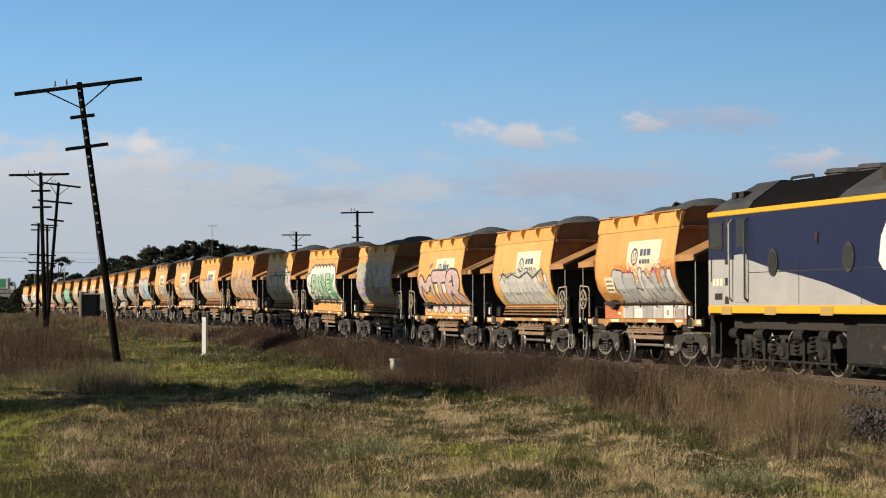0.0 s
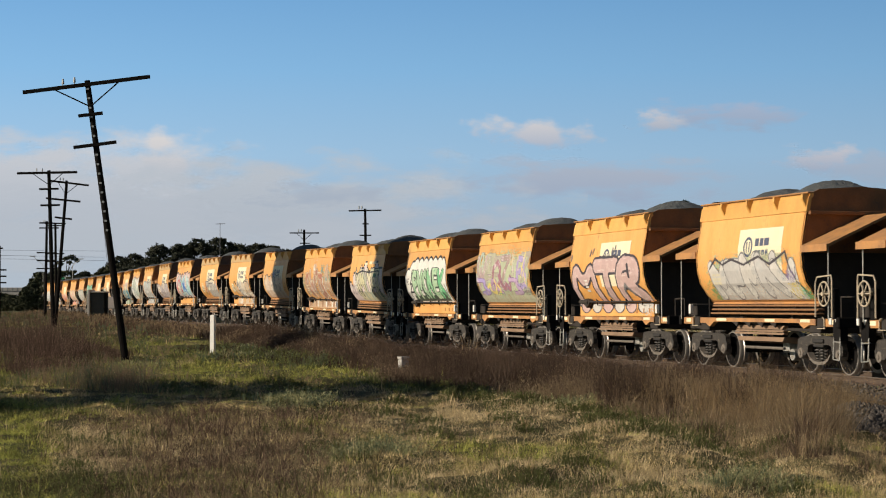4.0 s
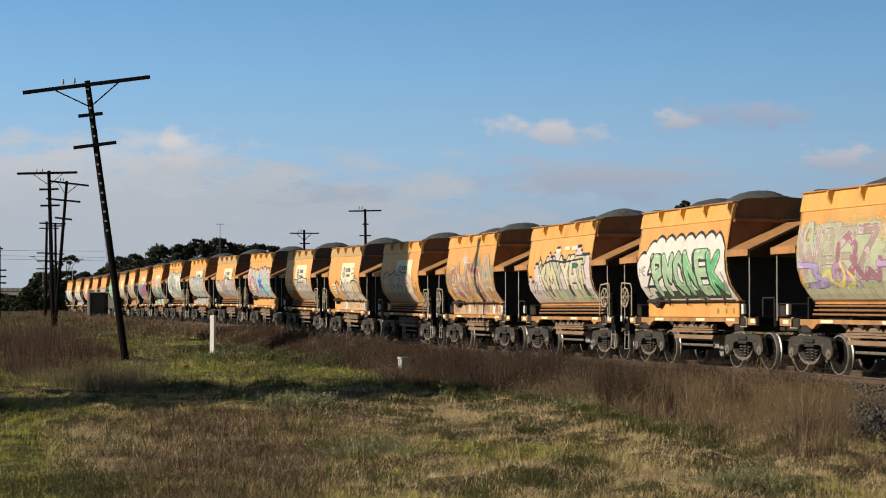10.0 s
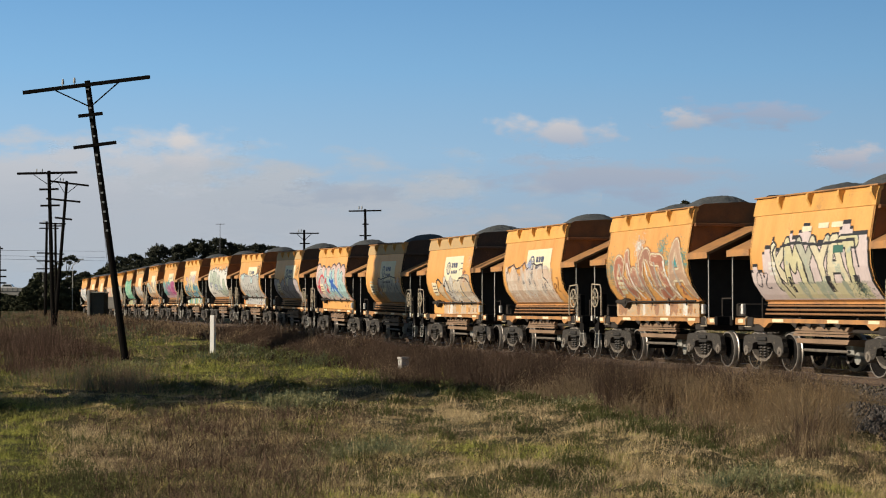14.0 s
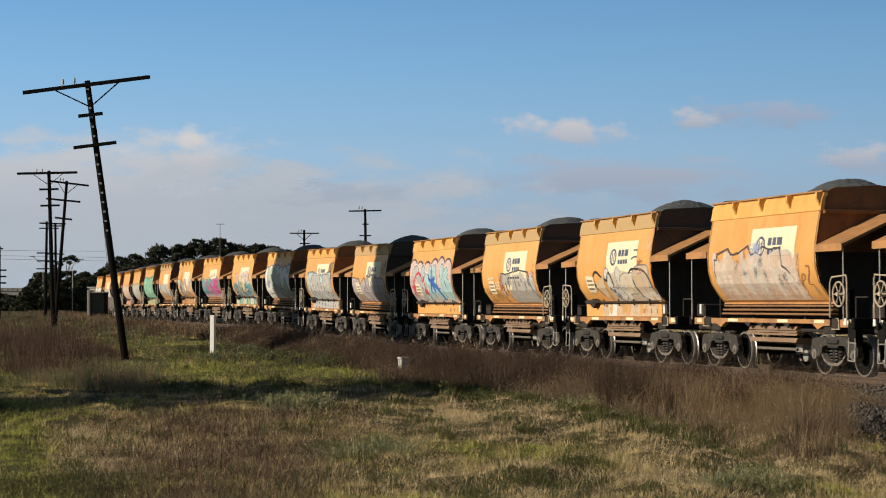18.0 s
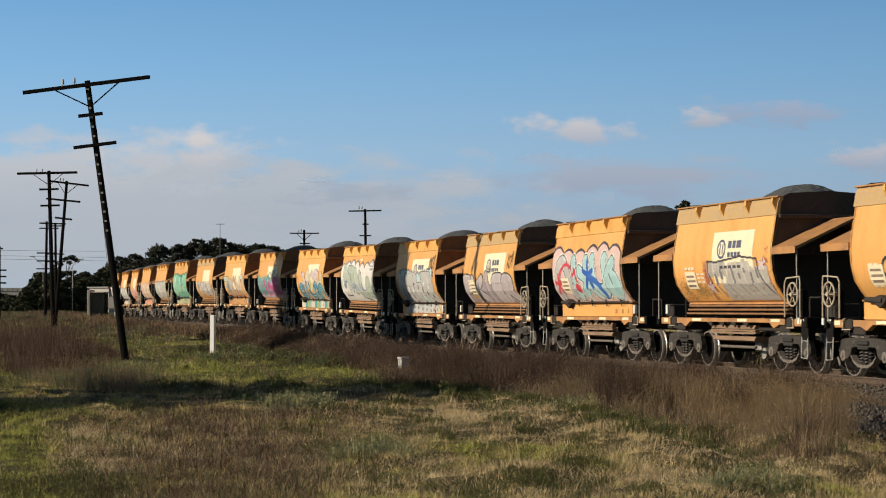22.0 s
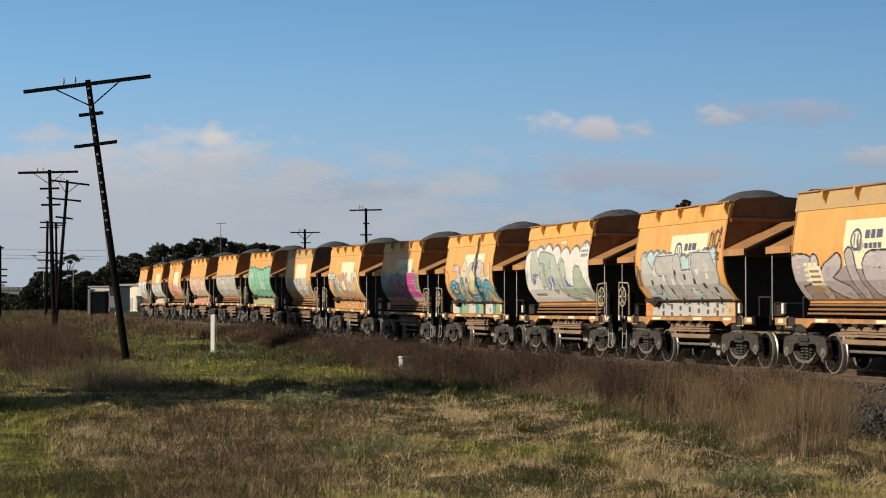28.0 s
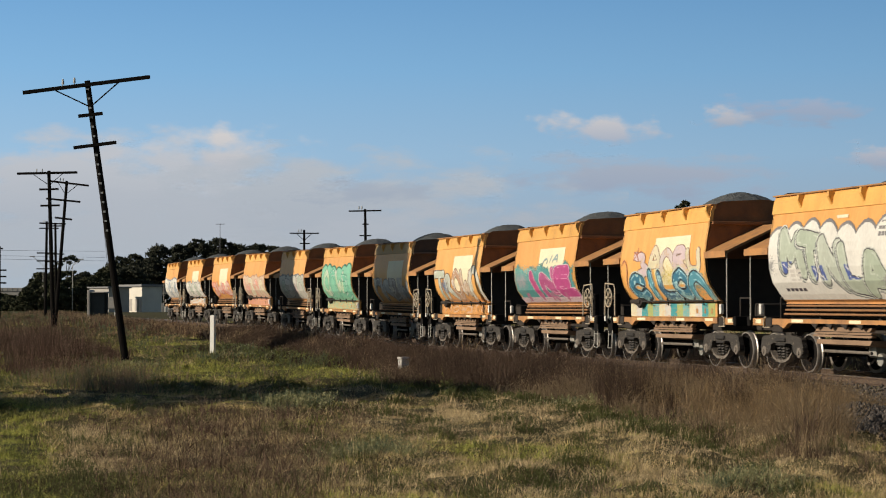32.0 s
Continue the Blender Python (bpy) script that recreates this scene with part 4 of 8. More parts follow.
def mural_19(m):
    m.cover((0.64, 0.54, 0.52), .0, .985, 0, .72, "block", 6, BLK, .11)
    m.word("KMYYAT", .22, .90, .18, .64, .11, [CREAMY, (0.60, 0.56, 0.34), (0.46, 0.46, 0.36), CREAMY], BLK, .042, lean=-.16, curvy=False, low=(0.32, 0.34, 0.26), lowv=.12, wide=1.14, dent=SAGE, jit=.02)
    m.fill((m.u > .24) & (m.u < .93) & (m.v < .18) & (m.v > .015) & (m.grain < .95), (0.58, 0.54, 0.34)); m.drips(.24, .93, .0, .20, (0.36, 0.40, 0.31), 34, .9, .1); m.drips(.24, .93, .08, .26, BLK, 22, .9, 1.1)
    m.pen([[(.24, .64), (.21, .56), (.25, .30), (.29, .04)], [(.28, .62), (.40, .66), (.60, .62), (.88, .66), (.91, .36)]], BLK, .03)
    m.fill((m.u > .72) & (m.u < .80) & (m.v > .52) & (m.v < .60), (0.05, 0.16, 0.12)); m.tag("OZ", .03, .16, .14, .32, INKY, .02)
    m.bars(.17, .24, .28, .46, 3, WHT, 2); m.spray(.88, .10, .05, .08, (0.08, 0.14, 0.11), .8); m.bars(.45, .55, .76, .86, 1, CREAM_RGB, 1); m.bars(.58, .80, .78, .88, 1, CREAM_RGB, 2)


def mural_18(m):
    m.spray(.10, .40, .10, .18, (0.10, 0.26, 0.26), .55); m.spray(.86, .52, .09, .16, (0.06, 0.34, 0.36), 1.1); m.spray(.42, .74, .05, .12, WHT, .8); m.spray(.70, .72, .04, .1, (0.1, 0.35, 0.36), .8)
    m.word("qwnzA", .10, .95, .10, .70, .13, [RUST, (0.42, 0.20, 0.13), (0.34, 0.17, 0.11), RUST, (0.46, 0.30, 0.20)], CREAMY, .035, halo=(0.36, 0.17, 0.10), hw=.025, lean=-.15, dent=(0.48, 0.30, 0.2), gleam=(0.62, 0.46, 0.34), jit=.08)
    for k in range(7):
        a = .20 + .11 * k
        m.pen([[(a - .03, .52), (a, .30), (a + .06, .04)]], WHT if k % 2 else (0.36, 0.34, 0.30), .04, True)
    m.spray(.5, .26, .35, .12, (0.30, 0.24, 0.20), .35); m.bars(.13, .21, .10, .36, 4, CREAMY, 2); m.tag("Z", .85, .91, .10, .24, RUST)
    m.fill((m.v < 0) & (m.grain < .8), (0.56, 0.42, 0.28)); m.drips(.0, .98, -.2, -.01, (0.36, 0.20, 0.12), 30, .9, .2); m.drips(.2, .9, -.2, -.01, WHT, 24, .9, .9)


def mural_17(m):
    m.cover(BEIGE, .06, .86, 0, .52, "jag", 5, amp=.10, soft=.05); m.cover((0.60, 0.52, 0.44), .42, .80, .10, .56, "rough", dens=.9)
    m.word("MNUIT", .08, .80, .08, .48, .12, [(0.64, 0.51, 0.40), (0.60, 0.46, 0.35), (0.55, 0.50, 0.45)], (0.55, 0.40, 0.29), .02, lean=-.25, curvy=False, low=(0.58, 0.40, 0.28), lowv=.3, dent=(0.66, 0.58, 0.48))
    m.pen([[(.07, .28), (.075, .50), (.10, .51), (.10, .58), (.21, .64), (.24, .56), (.32, .58), (.40, .66), (.44, .54), (.54, .64), (.60, .60), (.70, .62), (.71, .40), (.75, .36), (.82, .18)]], INKY, .022)
    for a, b in ((.29, .40), (.47, .34), (.52, .44), (.68, .22), (.72, .26), (.55, .30), (.36, .30)):
        m.spray(a, b, .018, .055, SMOKE, .9)
    m.spray(.47, .62, .05, .07, (0.36, 0.42, 0.62), .8); m.drips(.08, .85, .0, .30, (0.68, 0.60, 0.50), 44, .6); m.drips(.08, .95, .0, .16, (0.5, 0.33, 0.22), 30, .5, .6)
    m.tag("PZ", .85, .95, .16, .34, (0.36, 0.16, 0.06), .018); m.bars(.14, .24, .10, .32, 4, (0.70, 0.60, 0.50), 2)


def mural_16(m):
    m.cover((0.58, 0.50, 0.38), .42, .97, 0, .42, "rough", amp=.05, dens=.95)
    m.word("UFE", .43, .96, .08, .36, .15, [PALE, (0.62, 0.54, 0.42), (0.56, 0.44, 0.32)], SMOKE, .025, lean=-.2, low=WHT, lowv=.3, dent=(0.64, 0.44, 0.2))
    m.pen([[(.22, .30), (.26, .48), (.36, .34), (.42, .30)], [(.22, .32), (.30, .10), (.36, .0)], [(.42, .30), (.45, .46), (.50, .30), (.48, .14)], [(.72, .40), (.76, .47), (.95, .42), (.985, .10)], [(.76, .30), (.80, .06)], [(.44, .20), (.47, .14)]], BLK, .03, True)
    m.fill((m.u > .26) & (m.u < .38) & (m.v < .26 + (m.u - .26)) & (m.v > .42 - (m.u - .18) * 2.6), (0.60, 0.46, 0.30)); m.spray(.5, .08, .03, .05, SMOKE, 1); m.spray(.60, .20, .12, .03, SMOKE, .5)
    m.bars(.13, .21, .12, .40, 5, CREAM_RGB, 2); m.tag("*", .83, .89, .52, .64, RUST, .02); m.tag("z", .84, .9, .4, .5, RUST); m.spray(.96, .78, .05, .08, (0.75, 0.6, 0.4), .5)
    m.bars(.78, .83, .70, .74, 1, SMOKE, 3); m.pen([[(.76, .60), (.80, .63), (.83, .62)]], SMOKE, .02)
    m.fill((m.v < 0) & (m.u > .24) & (m.u < .96), (0.60, 0.50, 0.38), .75); m.fill((m.v < 0) & (np.abs(m.u - .38) < .05), WHT); m.spray(.56, -.09, .04, .05, SMOKE, .9); m.drips(.3, .96, -.2, -.01, (0.62, 0.36, 0.14), 30, .9, .4)


def mural_15(m):
    m.spray(.355, .20, .018, .22, (0.40, 0.14, 0.10), 1.3); m.spray(.945, .24, .018, .22, (0.36, 0.11, 0.09), 1.3)
    m.cover((0.46, 0.43, 0.38), .37, .96, 0, .44, "block", amp=.05, dens=.93); m.cover((0.44, 0.42, 0.38), .37, .55, .30, .50, "rough", dens=.8)
    for k in range(9):
        a = .43 + .058 * k
        m.pen([[(a, .46), (a + .015, .20), (a + .035, .05)]], (0.56, 0.52, 0.46), .035)
        m.fill((np.abs(m.u - a - .02 - (.3 - m.v) * .04) < .010) & (m.v > .20 + .07 * (k % 3)) & (m.v < .34 + .06 * (k % 2)), SMOKE)
        m.pen([[(a + .01, .20), (a + .04, .06)]], DUSK if k % 2 else SMOKE, .02)
    m.bars(.50, .72, .38, .44, 1, INKY, 5); m.pen([[(.38, .50), (.38, .34), (.41, .12)], [(.86, .50), (.88, .30), (.95, .06)], [(.38, .50), (.46, .48), (.70, .54), (.86, .50)]], INKY, .022)
    m.bars(.13, .24, .22, .44, 4, CREAM_RGB, 3); m.bars(.25, .335, .22, .36, 3, CREAM_RGB, 2); m.tag("*", .34, .40, .10, .20, LILAC, .03); m.tag("*", .88, .94, .36, .48, LILAC, .03)
    m.spray(.26, .12, .10, .08, (0.45, 0.28, 0.10), .6); m.spray(.10, .1, .05, .16, (0.42, 0.25, 0.10), .5)


def mural_14(m):
    m.cover((0.66, 0.47, 0.42), .0, .985, 0, .72, "scallop", 6, INKY, .11)
    m.word("nI*Ud", .07, .95, .12, .60, .185, [(0.46, 0.44, 0.43), SKY, SKY, SKY, SKY], BLK, .03, halo=WHT, hw=.035, shadow=(0.28, 0.26, 0.26), sh=(.09, -.03), lean=-.10, wide=1.2, gleam=(0.56, 0.70, 0.70), jit=.03)
    m.pen([[(.085, .30), (.13, .52), (.22, .60), (.28, .52)]], RED, .05, True); m.pen([[(.09, .28), (.10, .30)]], RED, .10)
    for a in range(5):
        m.pen([[(.085, .27), (.085 + .055 * math.sin(a * 1.2566), .27 + .155 * math.cos(a * 1.2566))]], RED, .055)
    m.pen([[(.33, .50), (.36, .32)], [(.345, .48), (.30, .40)]], RED, .055); m.pen([[(.345, .22), (.37, .20)]], RED, .12)
    for a in range(5):
        m.pen([[(.53, .40), (.53 + .07 * math.sin(a * 1.2566), .40 + .22 * math.cos(a * 1.2566))]], (0.03, 0.12, 0.46), .075)
    m.pen([[(.56, .36), (.66, .28), (.70, .10)]], BLUE, .11, True); m.pen([[(.83, .40), (.85, .26)]], INKY, .03)
    m.bars(.17, .25, .12, .32, 4, CREAM_RGB, 2); m.drips(.1, .95, 0, .08, PALE, 40, .7)


def mural_13(m):
    m.cover((0.36, 0.30, 0.31), .0, .97, 0, .34, "rough", amp=.05)
    m.word("PKIER", .0, .97, .06, .44, .165, [(0.44, 0.38, 0.38), (0.47, 0.42, 0.42)], BLK, .035, lean=-.18, wide=1.16, low=(0.55, 0.50, 0.48), lowv=.15, dent=(0.40, 0.35, 0.36), gleam=(0.58, 0.52, 0.50))
    m.bars(.10, .22, .18, .42, 4, CREAM_RGB, 3); m.spray(.16, .1, .08, .05, (0.4, 0.24, 0.08), .8); m.tag("YCA", .86, .97, .58, .82, (0.12, 0.06, 0.02), .018); m.spray(.55, .58, .03, .05, SMOKE, .6)


def mural_12(m):
    m.cover((0.44, 0.60, 0.60), .08, .93, -.2, .58, "scallop", 11, SMOKE, .06)
    m.word("MTHR", .12, .91, .04, .48, .235, [(0.50, 0.49, 0.46), (0.46, 0.45, 0.42)], INKY, .03, halo=(0.62, 0.66, 0.64), hw=.02, lean=-.18, curvy=False, wide=1.2, low=(0.55, 0.53, 0.50), lowv=.2, dent=(0.56, 0.55, 0.52), jit=.0)
    for k in range(16):
        a, b = .14 + .048 * k, .12 + .30 * ((k * 7) % 5) / 5
        m.fill((np.abs(m.u - a) < .011) & (np.abs(m.v - b) < .04), BLK if k % 2 else WHT)
    m.fill((m.v < 0) & (m.u > .12) & (m.u < .90), SIL); m.fill((m.v < 0) & (m.u > .9), (0.60, 0.46, 0.26), .8)
    for k in range(7):
        m.fill((m.v < 0) & (np.abs(m.u - .22 - .10 * k) < .012) & (np.sin(m.v * 60 + k) > -.4), INKY)
    m.tag("JYCA", .83, .97, .64, .86, INKY, .02); m.tag("Z", .90, .97, .52, .62, INKY, .02); m.tag("ZK", .01, .07, .20, .44, INKY, .02); m.spray(.06, -.1, .05, .1, (0.7, 0.25, 0.05), .7)


def mural_11(m):
    m.cover(WHT, .0, 1.0, 0, .76, "scallop", 7, SMOKE, .12)
    m.word("MTNLA", .12, .93, .22, .60, .17, [SAGE, (0.40, 0.46, 0.36), (0.46, 0.50, 0.42)], INKY, .028, halo=(0.62, 0.64, 0.58), hw=.03, shadow=(0.16, 0.18, 0.18), sh=(-.06, -.05), lean=-.2, curvy=False, slope=-.075, wide=1.05, gleam=(0.56, 0.60, 0.52), jit=.02)
    for a, b in ((.17, .36), (.42, .30), (.68, .30)):
        m.fill((np.abs(m.u - a - (m.v - b) * -.1) < .045) & (np.abs(m.v - b) < .085) & np.isin(m.ink, [m.index(SAGE), m.index((0.40, 0.46, 0.36)), m.index((0.46, 0.50, 0.42))]), NAVY)
        m.pen([[(a - .04, b + .06), (a + .04, b - .07)]], WHT, .012)
    m.bars(.88, .98, .66, .80, 2, SMOKE, 4); m.tag("z", .9, .96, .82, .9, SMOKE); m.bars(.09, .27, .08, .15, 1, INKY, 5); m.bars(.18, .28, .20, .36, 3, PALE, 2)
    m.spray(.02, .40, .03, .08, DUSK, 1); m.spray(.93, .16, .04, .08, DUSK, .9); m.spray(.98, .05, .03, .07, SMOKE, .9); m.bars(.55, .66, .89, .95, 1, CREAM_RGB, 1)


def mural_10(m):
    m.word("zAnRU", .22, .95, .38, .66, .10, [LILAC, CREAMY, (0.60, 0.52, 0.50)], (0.30, 0.2, 0.16), .022, lean=-.1, dent=(0.62, 0.46, 0.34), jit=.05)
    m.spray(.62, .32, .2, .12, YEL, .6); m.spray(.85, .24, .1, .1, TEAL, .7)
    m.word("CILOn", .10, .97, .05, .34, .12, [(0.05, 0.20, 0.30), (0.10, 0.32, 0.40), (0.06, 0.16, 0.26)], BLK, .04, halo=(0.46, 0.56, 0.52), hw=.03, lean=.0, wide=1.1, low=(0.30, 0.46, 0.44), lowv=.2, gleam=(0.42, 0.66, 0.72), dent=SKY)
    m.tag("*", .17, .26, .58, .76, RUST, .022); m.pen([[(.03, .52), (.06, .60), (.10, .46), (.05, .2), (.09, .08)]], RUST, .02, True)
    for k in range(14):
        m.fill((m.v < 0) & (np.abs(m.u - .04 - .07 * k) < .036), (CREAMY, TEAL, (0.2, 0.42, 0.4), PALE, (0.36, 0.42, 0.16))[k * 3 % 5], .92)


def mural_9(m):
    m.cover((0.09, 0.29, 0.28), .0, .99, .02, .60, "rough", amp=.10, soft=.08); m.spray(.12, .36, .1, .14, (0.30, 0.30, 0.32), .9); m.spray(.2, .52, .2, .06, (0.3, 0.5, 0.46), .5)
    m.word("INE", .22, .92, .12, .48, .165, [(0.44, 0.07, 0.20), (0.40, 0.09, 0.22), (0.46, 0.07, 0.23)], LILAC, .03, shadow=(0.12, 0.10, 0.14), sh=(.07, -.04), lean=-.35, wide=1.2, gleam=(0.66, 0.30, 0.44), dent=(0.40, 0.08, 0.2))
    m.fill((m.v < .09) & (m.v > .0), (0.62, 0.48, 0.50), .9); m.drips(.02, .98, .02, .16, (0.45, 0.16, 0.26), 30, .8, .5); m.tag("nIA", .50, .74, .64, .74, (0.3, 0.42, 0.42), .03)


def mural_8(m):
    m.word("TqOwn", .03, .97, .08, .56, .13, [(0.46, 0.50, 0.40), (0.50, 0.52, 0.44), TAN, (0.56, 0.42, 0.3), (0.60, 0.58, 0.48)], (0.14, 0.10, 0.08), .025, lean=-.1, wide=1.15, dent=PALE, gleam=WHT)
    m.spray(.22, .30, .06, .12, (0.16, 0.2, 0.3), .8); m.spray(.5, .05, .4, .05, TAN, .7); m.fill((m.v < 0) & (m.grain < .55), (0.55, 0.26, 0.08)); m.tag("nOwzn", .08, .9, -.18, -.05, (0.62, 0.42, 0.28), .025)


def far_mural(cov, kind, fills, line, text, top, drip=None):
    """A plainer mural for the wagons that stay far off."""
    def draw(m):
        if cov:
            m.cover(cov, .02, .98, 0, top, kind, 6, line, .07)
        m.word(text, .08, .94, .10, max(.42, top - .12), .14, fills, line, .03, lean=-.1, dent=PALE, gleam=WHT)
        if drip:
            m.drips(.05, .95, 0, .5, drip, 26, .8, .1)
        m.fill((m.v < 0) & (m.grain < .6), fills[0])
    return draw


CREAM_RGB = (0.78, 0.70, 0.50)
MURALS = {24: (1, mural_24), 23: (1, mural_23), 22: (2, mural_22), 21: (0, mural_21), 20: (0, mural_20), 19: (0, mural_19), 18: (0, mural_18), 17: (1, mural_17), 16: (1, mural_16), 15: (1, mural_15), 14: (0, mural_14),
          13: (1, mural_13), 12: (2, mural_12), 11: (0, mural_11), 10: (3, mural_10), 9: (3, mural_9), 8: (3, mural_8),
          # wagon 7: tree shade painted as dark letters, its light gaps as pale drips
          7: (3, far_mural(None, "", [DUSK, SIL, (0.36, 0.30, 0.26)], SMOKE, "nqzw", .5, PALE)), 6: (0, far_mural((0.22, 0.52, 0.36), "scallop", [MINT, (0.16, 0.46, 0.32)], (0.04, 0.18, 0.12), "Onwz", .74)),
          5: (0, far_mural((0.52, 0.50, 0.44), "rough", [SAGE, PALE, (0.5, 0.4, 0.36)], SMOKE, "qzwn", .6)), 4: (0, far_mural(BEIGE, "rough", [SALM, CREAMY], TAN, "wznq", .6)),
          3: (3, far_mural(None, "", [SALM, (0.72, 0.44, 0.36)], RED, "zwqO", .5)), 2: (3, far_mural(PALE, "jag", [WHT, SAGE], DUSK, "nwqzO", .5)), 1: (0, far_mural(WHT, "scallop", [WHT, (0.30, 0.36, 0.42)], (0.2, 0.25, 0.32), "zOnq", .6))}
LOOKS = {24: "silver graffiti and a cream sign", 23: "silver and lime graffiti", 22: "big pink graffiti letters", 21: "mauve and lime graffiti all over",
         20: "green and white graffiti", 19: "cream and black graffiti", 18: "brown and grey graffiti", 17: "faded pink graffiti and a cream sign", 16: "white scrawls over a cream sign",
         15: "a cream sign and silver drips", 14: "red, blue and pale graffiti", 13: "mauve graffiti below a cream sign", 12: "silver and light blue graffiti", 11: "white painted side with grey letters",
         10: "teal and blue graffiti", 9: "magenta and teal graffiti", 8: "grey-green graffiti", 7: "smeared silver graffiti, tree shade painted in", 6: "a green painted side", 5: "white and grey graffiti",
         4: "faded salmon graffiti", 3: "pink and red graffiti", 2: "white and grey graffiti", 1: "white and blue-grey graffiti"}
DATA_INK = surface("faded_grey_ink", (0.20, 0.14, 0.11), (0.30, 0.22, 0.16), rough=0.6)
RIM_DUSTY = surface("dust_greyed_orange_paint", (0.42, 0.29, 0.15), (0.52, 0.33, 0.12), rough=0.7, scale=2.2, amount=0.5, stretch=(1, 1, 0.5), third=(0.34, 0.26, 0.17), third_at=0.56, bump=0.06)
# near-black copy of the end paint; it too carries the shade
END_DARK = surface("shaded_dark_end_paint", (0.075, 0.050, 0.036), (0.045, 0.034, 0.028), rough=0.75, scale=2.0, third=(0.11, 0.07, 0.045), third_at=0.62)
for n, (kind, draw) in MURALS.items():
    w = WAGONS[n]
    tagged(w, "orange stone hopper wagon with " + LOOKS[n])
    part("stone_load", HEAPS[(3, 8, 21)[n % 3], n > 17], None, w, "heaped crushed grey stone")
    if kind:
        sign(w, kind)
    m = Mural(n, low=n % 2 == 0)
    draw(m)
    m.build(w)
    if n in (13, 14, 15, 16, 24):
        sh = Shape()
        patch(sh, -2.05, -1.45, 1.85, 2.25, 0.018, nz=4)
        q = part("data_panel", sh, CREAM, w)
        for k in range(3):
            sh = Shape()
            patch(sh, -1.98, -1.55 + 0.04 * (k % 2), 1.90 + 0.11 * k, 1.95 + 0.11 * k, 0.022, nz=1)
            part("lettering_bar", sh, DATA_INK, q)
    # darker wagons: near-black ends, dusty rim; wagon 7 wears both as painted tree shade
    for ob in w.children:
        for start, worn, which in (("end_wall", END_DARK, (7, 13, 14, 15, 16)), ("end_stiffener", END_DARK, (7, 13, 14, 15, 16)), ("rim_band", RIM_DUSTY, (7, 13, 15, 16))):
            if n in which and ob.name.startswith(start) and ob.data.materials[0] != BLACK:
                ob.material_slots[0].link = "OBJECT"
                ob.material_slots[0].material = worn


# ------------------------------------------------------------------ locomotive
L_BLUE = surface("locomotive_blue_paint", (0.009, 0.013, 0.050), (0.012, 0.017, 0.06), rough=0.35, scale=1.2, bump=0.02)
L_SILV = surface("locomotive_silver_paint", (0.42, 0.41, 0.40), (0.34, 0.33, 0.32), rough=0.4, scale=1.5, bump=0.02, third=(0.38, 0.34, 0.30), third_at=0.68)
L_YEL = surface("locomotive_yellow_paint", (0.80, 0.42, 0.02), (0.72, 0.36, 0.03), rough=0.4, scale=2, bump=0.02)
L_GREY = surface("locomotive_roof_grey", (0.055, 0.056, 0.058), (0.03, 0.031, 0.033), rough=0.7, scale=2, bump=0.1)
LGEAR = surface("dark_locomotive_gear", (0.022, 0.020, 0.018), (0.012, 0.011, 0.010), rough=0.75, scale=5, third=(0.11, 0.09, 0.075), third_at=0.60, spec=0.3)
GLASS = surface("dark_cab_glass", (0.015, 0.018, 0.022), (0.02, 0.022, 0.026), rough=0.08, scale=2, bump=0.0)


def swoop(x):
    """Height of the border between silver and blue, x metres from the end."""
    return float(np.interp(x, [0, 2.1, 3.4, 4.6, 5.8, 7.0, 8.0, 8.7, 20], [2.34, 2.31, 2.08, 1.94, 1.77, 1.54, 1.32, 1.20, 1.20]))


